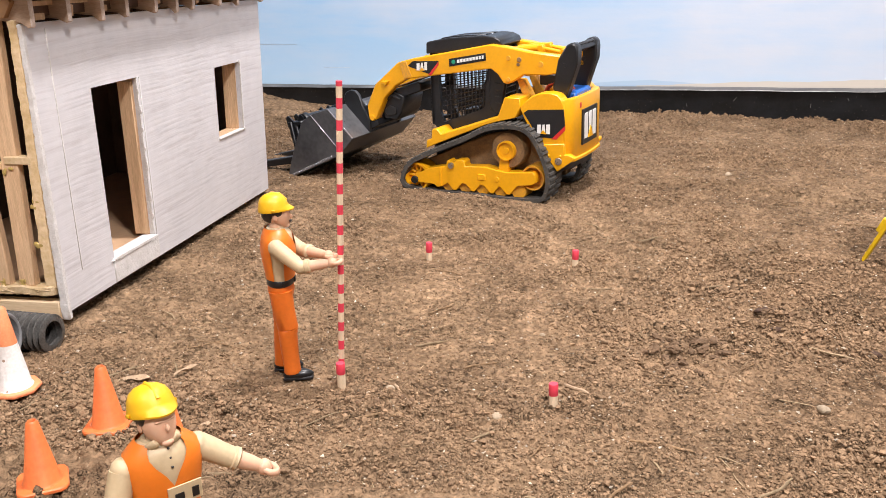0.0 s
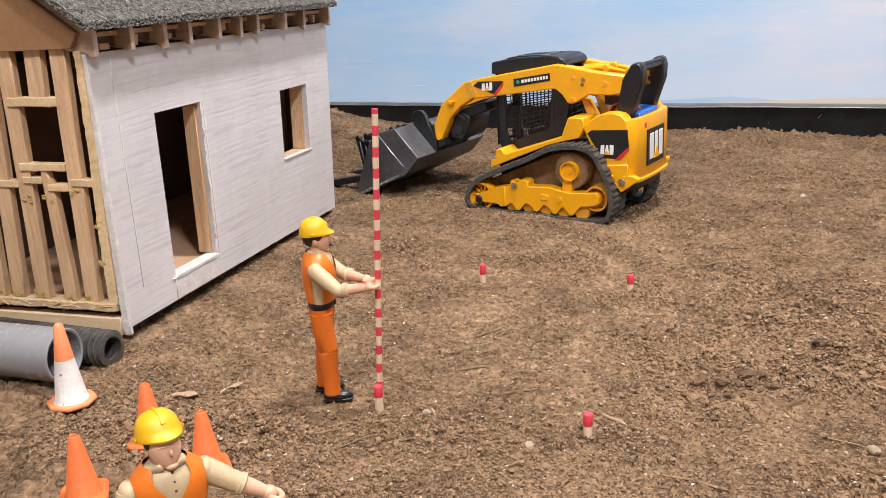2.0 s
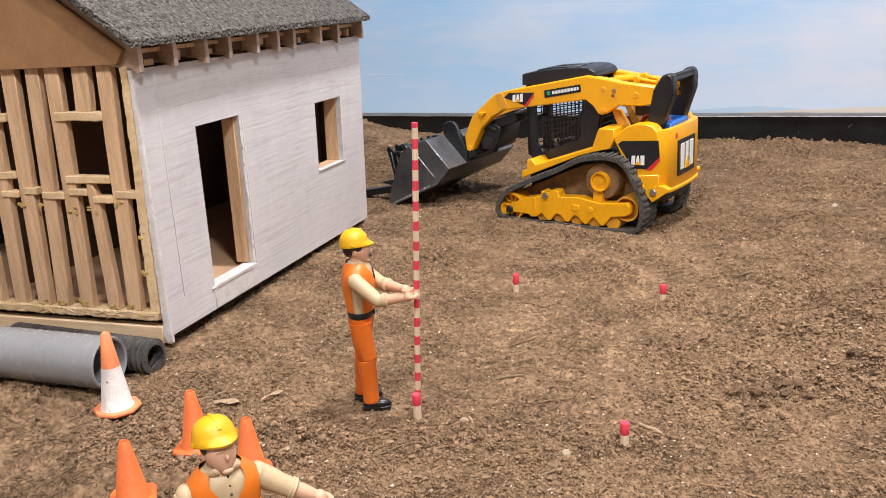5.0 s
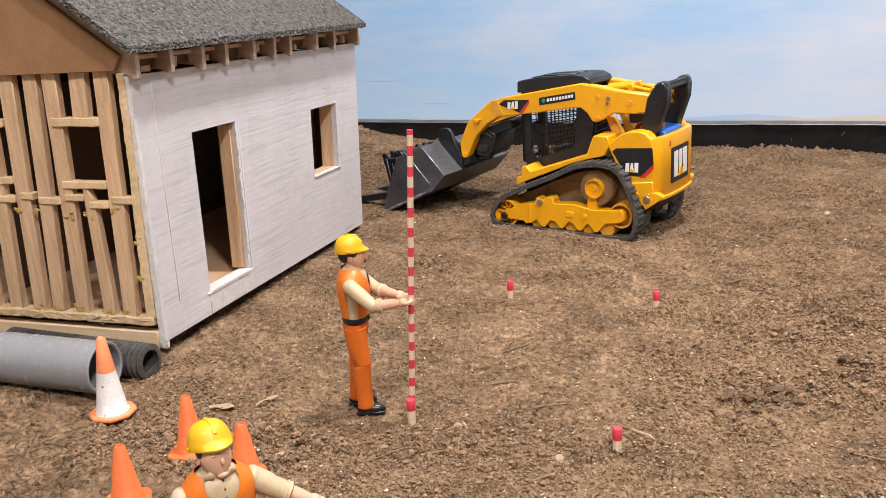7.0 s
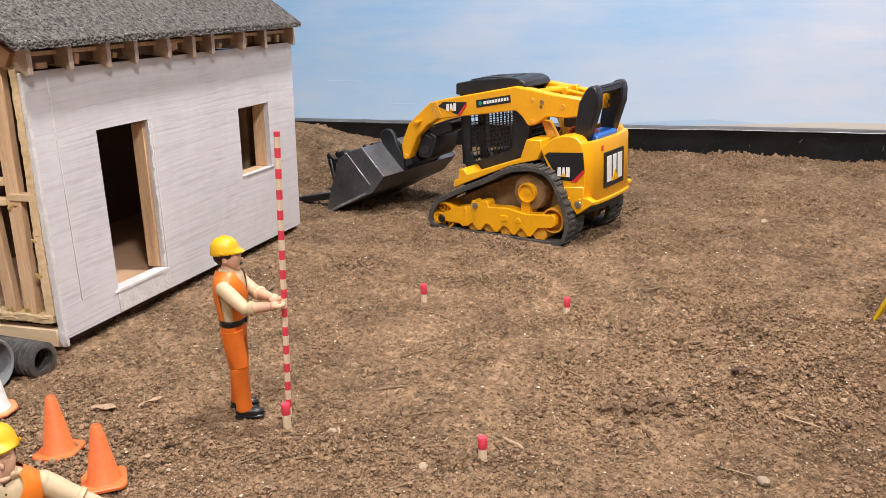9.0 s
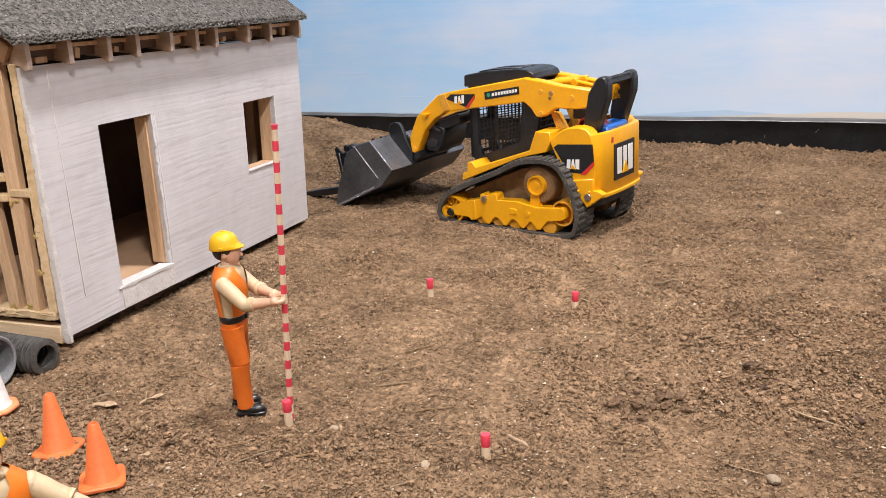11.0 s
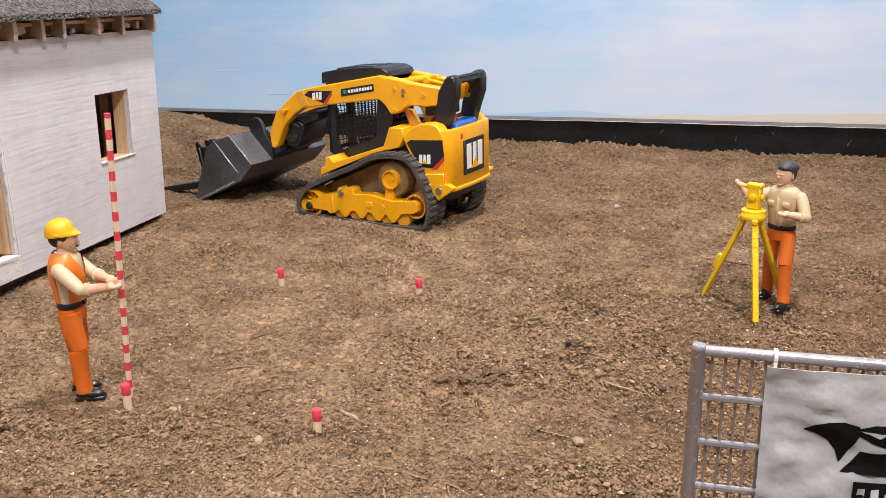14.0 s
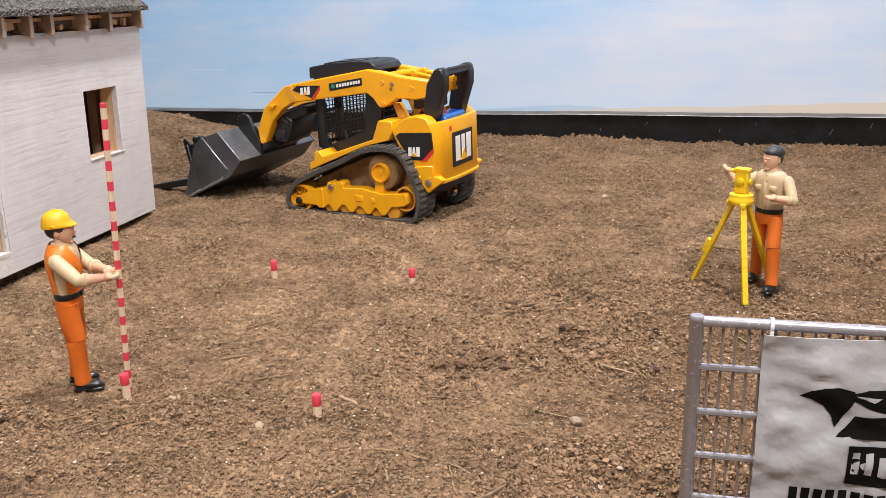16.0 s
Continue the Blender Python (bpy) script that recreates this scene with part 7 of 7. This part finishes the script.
# ---- loose bits on the soil ----
def twig(x, y, yaw, length, r, mat, label, name="twig", bend=0.15):
    bm = bmesh.new()
    pts = []
    for i in range(7):
        f = i / 6 - 0.5
        px, py = f * length, bend * length * (0.25 - f * f) + 0.015 * length * math.sin(9 * f + x * 50)
        c, s = math.cos(radians(yaw)), math.sin(radians(yaw))
        wx, wy = x + px * c - py * s, y + px * s + py * c
        pts.append((wx - x, wy - y, float(ground_low(wx, wy))))
    ends = [max(float(ground_at(x + p[0] * k, y + p[1] * k)) for p in (pts[0], pts[1], pts[3], pts[5], pts[6]) for k in (0.9, 1.0))]
    pts = [(a, c, d + 0.55 * (ends[0] - d) + r * 0.6) for a, c, d in pts]
    tube(bm, pts, [r * (0.6 + 0.4 * math.sin(i)) if i in (0, 6) else r for i in range(7)], 7)
    ob = part(name, bm, mat, None, label)
    ob.location = (x, y, 0)
    tagged(ob, label, name, "twigs on the soil")


rng = random.Random(9)
for x, y, yaw, ln, rr in ((0.010, 0.539, -40, 0.034, 0.0006), (-0.110, 0.615, -20, 0.026, 0.0005), (-0.225, 0.470, -12, 0.040, 0.0005), (-0.016, 0.840, 50, 0.030, 0.0008), (0.215, 0.770, -15, 0.040, 0.0010),
                          (-0.060, 0.470, 30, 0.022, 0.0006), (0.040, 0.395, -12, 0.030, 0.0007), (-0.150, 0.395, 35, 0.018, 0.0006), (0.130, 0.640, 20, 0.024, 0.0007), (-0.155, 0.780, -5, 0.030, 0.0008), (0.020, 0.350, 60, 0.026, 0.0007)):
    twig(x, y, yaw, ln, rr, TWIG, "thin brown twig lying on the soil")
for k in range(90):
    x, y = rng.uniform(-0.3, 0.34), 0.33 + 0.75 * rng.random() ** 1.6
    twig(x, y, rng.uniform(0, 180), rng.uniform(0.010, 0.026), rng.uniform(0.0003, 0.0007), STRAW if k % 3 else TWIG, "dry stalk lying on the soil", "dry_stalk", rng.uniform(-0.3, 0.3))


def dry_leaf(x, y, yaw, length, width, curl):
    bm = bmesh.new()
    rows = []
    for i in range(9):
        f = i / 8
        w = width * math.sin(math.pi * min(f * 0.96 + 0.02, 1)) ** 0.8
        rows.append([bm.verts.new(((f - 0.5) * length, s * w / 2, 0.0016 + curl * abs(s) * w + 0.0006 * math.sin(3 * f) + 0.0006 * math.sin(9 * f + s))) for s in (-1, -0.5, 0, 0.5, 1)])
    for a, b in zip(rows, rows[1:]):
        for j in range(4):
            bm.faces.new((a[j], b[j], b[j + 1], a[j + 1]))
    ex = bmesh.ops.extrude_face_region(bm, geom=bm.faces[:])
    bmesh.ops.translate(bm, vec=(0, 0, 0.0003), verts=[g for g in ex["geom"] if isinstance(g, bmesh.types.BMVert)])
    ob = part("dry_leaf", bm, LEAFM, None)
    ob.matrix_world = pose(x, y, float(ground_at(x, y)), 0, 0, yaw)
    tagged(ob, "curled dry brown leaf on the soil", "leaf", "dry leaves")


dry_leaf(-0.226, 0.432, 60, 0.017, 0.0030, 0.3)
dry_leaf(-0.249, 0.417, 15, 0.016, 0.0065, 0.12)
dry_leaf(-0.186, 0.375, 40, 0.006, 0.0030, 0.2)


def stone(x, y, r, mat, label, name="stone"):
    bm = bmesh.new()
    bmesh.ops.create_icosphere(bm, subdivisions=2, radius=r)
    for v in bm.verts:
        n = noise.noise(v.co / r * 0.9 + Vector((x * 70, y * 70, 0)))
        v.co *= 1 + (0.35 if name == "stone" else 0.9) * n + (0 if name == "stone" else 0.5 * noise.noise(v.co / r * 2.3 + Vector((x * 90, y * 50, 5))))
        v.co.z *= 0.7
    ob = part(name, bm, mat, None, label, 30 if name == "stone" else 0)
    ob.matrix_world = pose(x, y, float(ground_at(x, y)) + r * 0.25, 0, 0, x * 9000)
    tagged(ob, label, name, "loose stones and clods")


for x, y, r in ((0.1225, 0.4470, 0.0036), (-0.042, 0.4110, 0.0030), (0.1140, 0.9160, 0.0032), (-0.104, 0.4300, 0.0026), (-0.03, 0.52, 0.0018), (-0.07, 0.93, 0.0028)):
    stone(x, y, r, PEBBLE, "small dusty brown stone lying on the soil")
for k in range(56):
    a = rng.uniform(0, 6.28)
    d = rng.uniform(0, 0.026)
    stone(0.050 + d * math.cos(a) * 1.2, 0.500 + d * math.sin(a), rng.uniform(0.0011, 0.0031), DAMP, "dark crumbly lump of soil", "soil_lump")
for k in range(22):
    a = rng.uniform(0, 6.28)
    d = rng.uniform(0.004, 0.020)
    stone(0.109 + d * math.cos(a) * 0.8, 0.560 + d * math.sin(a), rng.uniform(0.0010, 0.0026), DAMP, "dark crumbly lump of soil", "soil_lump")
for k in range(30):
    stone(rng.uniform(-0.2, 0.33), rng.uniform(0.34, 0.8), rng.uniform(0.0010, 0.0022), CLOD, "dark crumbly lump of soil", "soil_lump")
for k in range(30):
    stone(rng.uniform(0.14, 0.34), rng.uniform(0.56, 0.76), rng.uniform(0.0010, 0.0022), CLOD, "dark crumbly lump of soil", "soil_lump")


def bark_chip(x, y, yaw, a, b, h, mat, label):
    bm = bmesh.new()
    box(bm, (0, 0, 0), (a, b, h), bevel=min(h, b) * 0.3)
    bmesh.ops.subdivide_edges(bm, edges=bm.edges[:], cuts=2, use_grid_fill=True)
    for v in bm.verts:
        v.co += Vector((noise.noise(v.co * 600 + Vector((x * 99, 0, 0))), noise.noise(v.co * 600 + Vector((0, y * 99, 7))), noise.noise(v.co * 600 + Vector((3, 0, 9))))) * h * 0.5
    ob = part("bark_chip", bm, mat, None, label, 25)
    ob.matrix_world = pose(x, y, float(ground_at(x, y)) + h * 0.35, 8 * math.sin(x * 300), 10 * math.cos(y * 300), yaw)
    tagged(ob, label, "bark chip", "bark chips in the soil")


# first three fill the dug holes; the holes' shade is put into their colour
for x, y, yaw, a, b_, h in ((0.106, 0.572, 20, 0.009, 0.004, 0.0022), (0.113, 0.554, -15, 0.008, 0.004, 0.0022), (0.109, 0.563, 70, 0.006, 0.0035, 0.002), (0.162, 0.519, -50, 0.009, 0.004, 0.002), (0.078, 0.500, 30, 0.008, 0.004, 0.0025), (0.064, 0.512, -20, 0.009, 0.0045, 0.0025), (0.072, 0.508, 80, 0.007, 0.004, 0.0025)):
    bark_chip(x, y, yaw, a, b_, h, DARKCHIP if x > 0.09 else DAMP, "dark damp chip in the dug-up soil")
for x, y, yaw, a, b_, h in ((-0.066, 0.407, -4, 0.017, 0.0030, 0.0018), (-0.046, 0.413, -14, 0.013, 0.0026, 0.0016), (-0.060, 0.419, 25, 0.009, 0.003, 0.0018), (-0.092, 0.400, 40, 0.007, 0.003, 0.0018), (0.031, 0.480, 60, 0.006, 0.003, 0.0014), (0.30, 0.555, 10, 0.012, 0.005, 0.003)):
    bark_chip(x, y, yaw, a, b_, h, TWIG, "brown bark chip lying on the soil")
twig(-0.0035, 0.4450, -32, 0.017, 0.0010, LEAFM, "pale dry wood splinter lying on the soil", "wood_splinter", 0.02)
twig(-0.100, 0.4315, -55, 0.008, 0.0010, LEAFM, "pale dry wood splinter lying on the soil", "wood_splinter", 0.02)

# scuffs in the sky paint
SCUFF = material("blue_grey_scuff", (0.52, 0.58, 0.66), 0.8, second=(0.40, 0.50, 0.62), scale=200)
for x0, x1, zz in ((-0.446, -0.405, 0.063), (-0.548, -0.487, 0.0975)):
    bm = bmesh.new()
    box(bm, ((x0 + x1) / 2, -0.0062, zz), (x1 - x0, 0.0005, 0.0005), bevel=0.0001)
    part("paint_scuff", bm, SCUFF, backdrop)
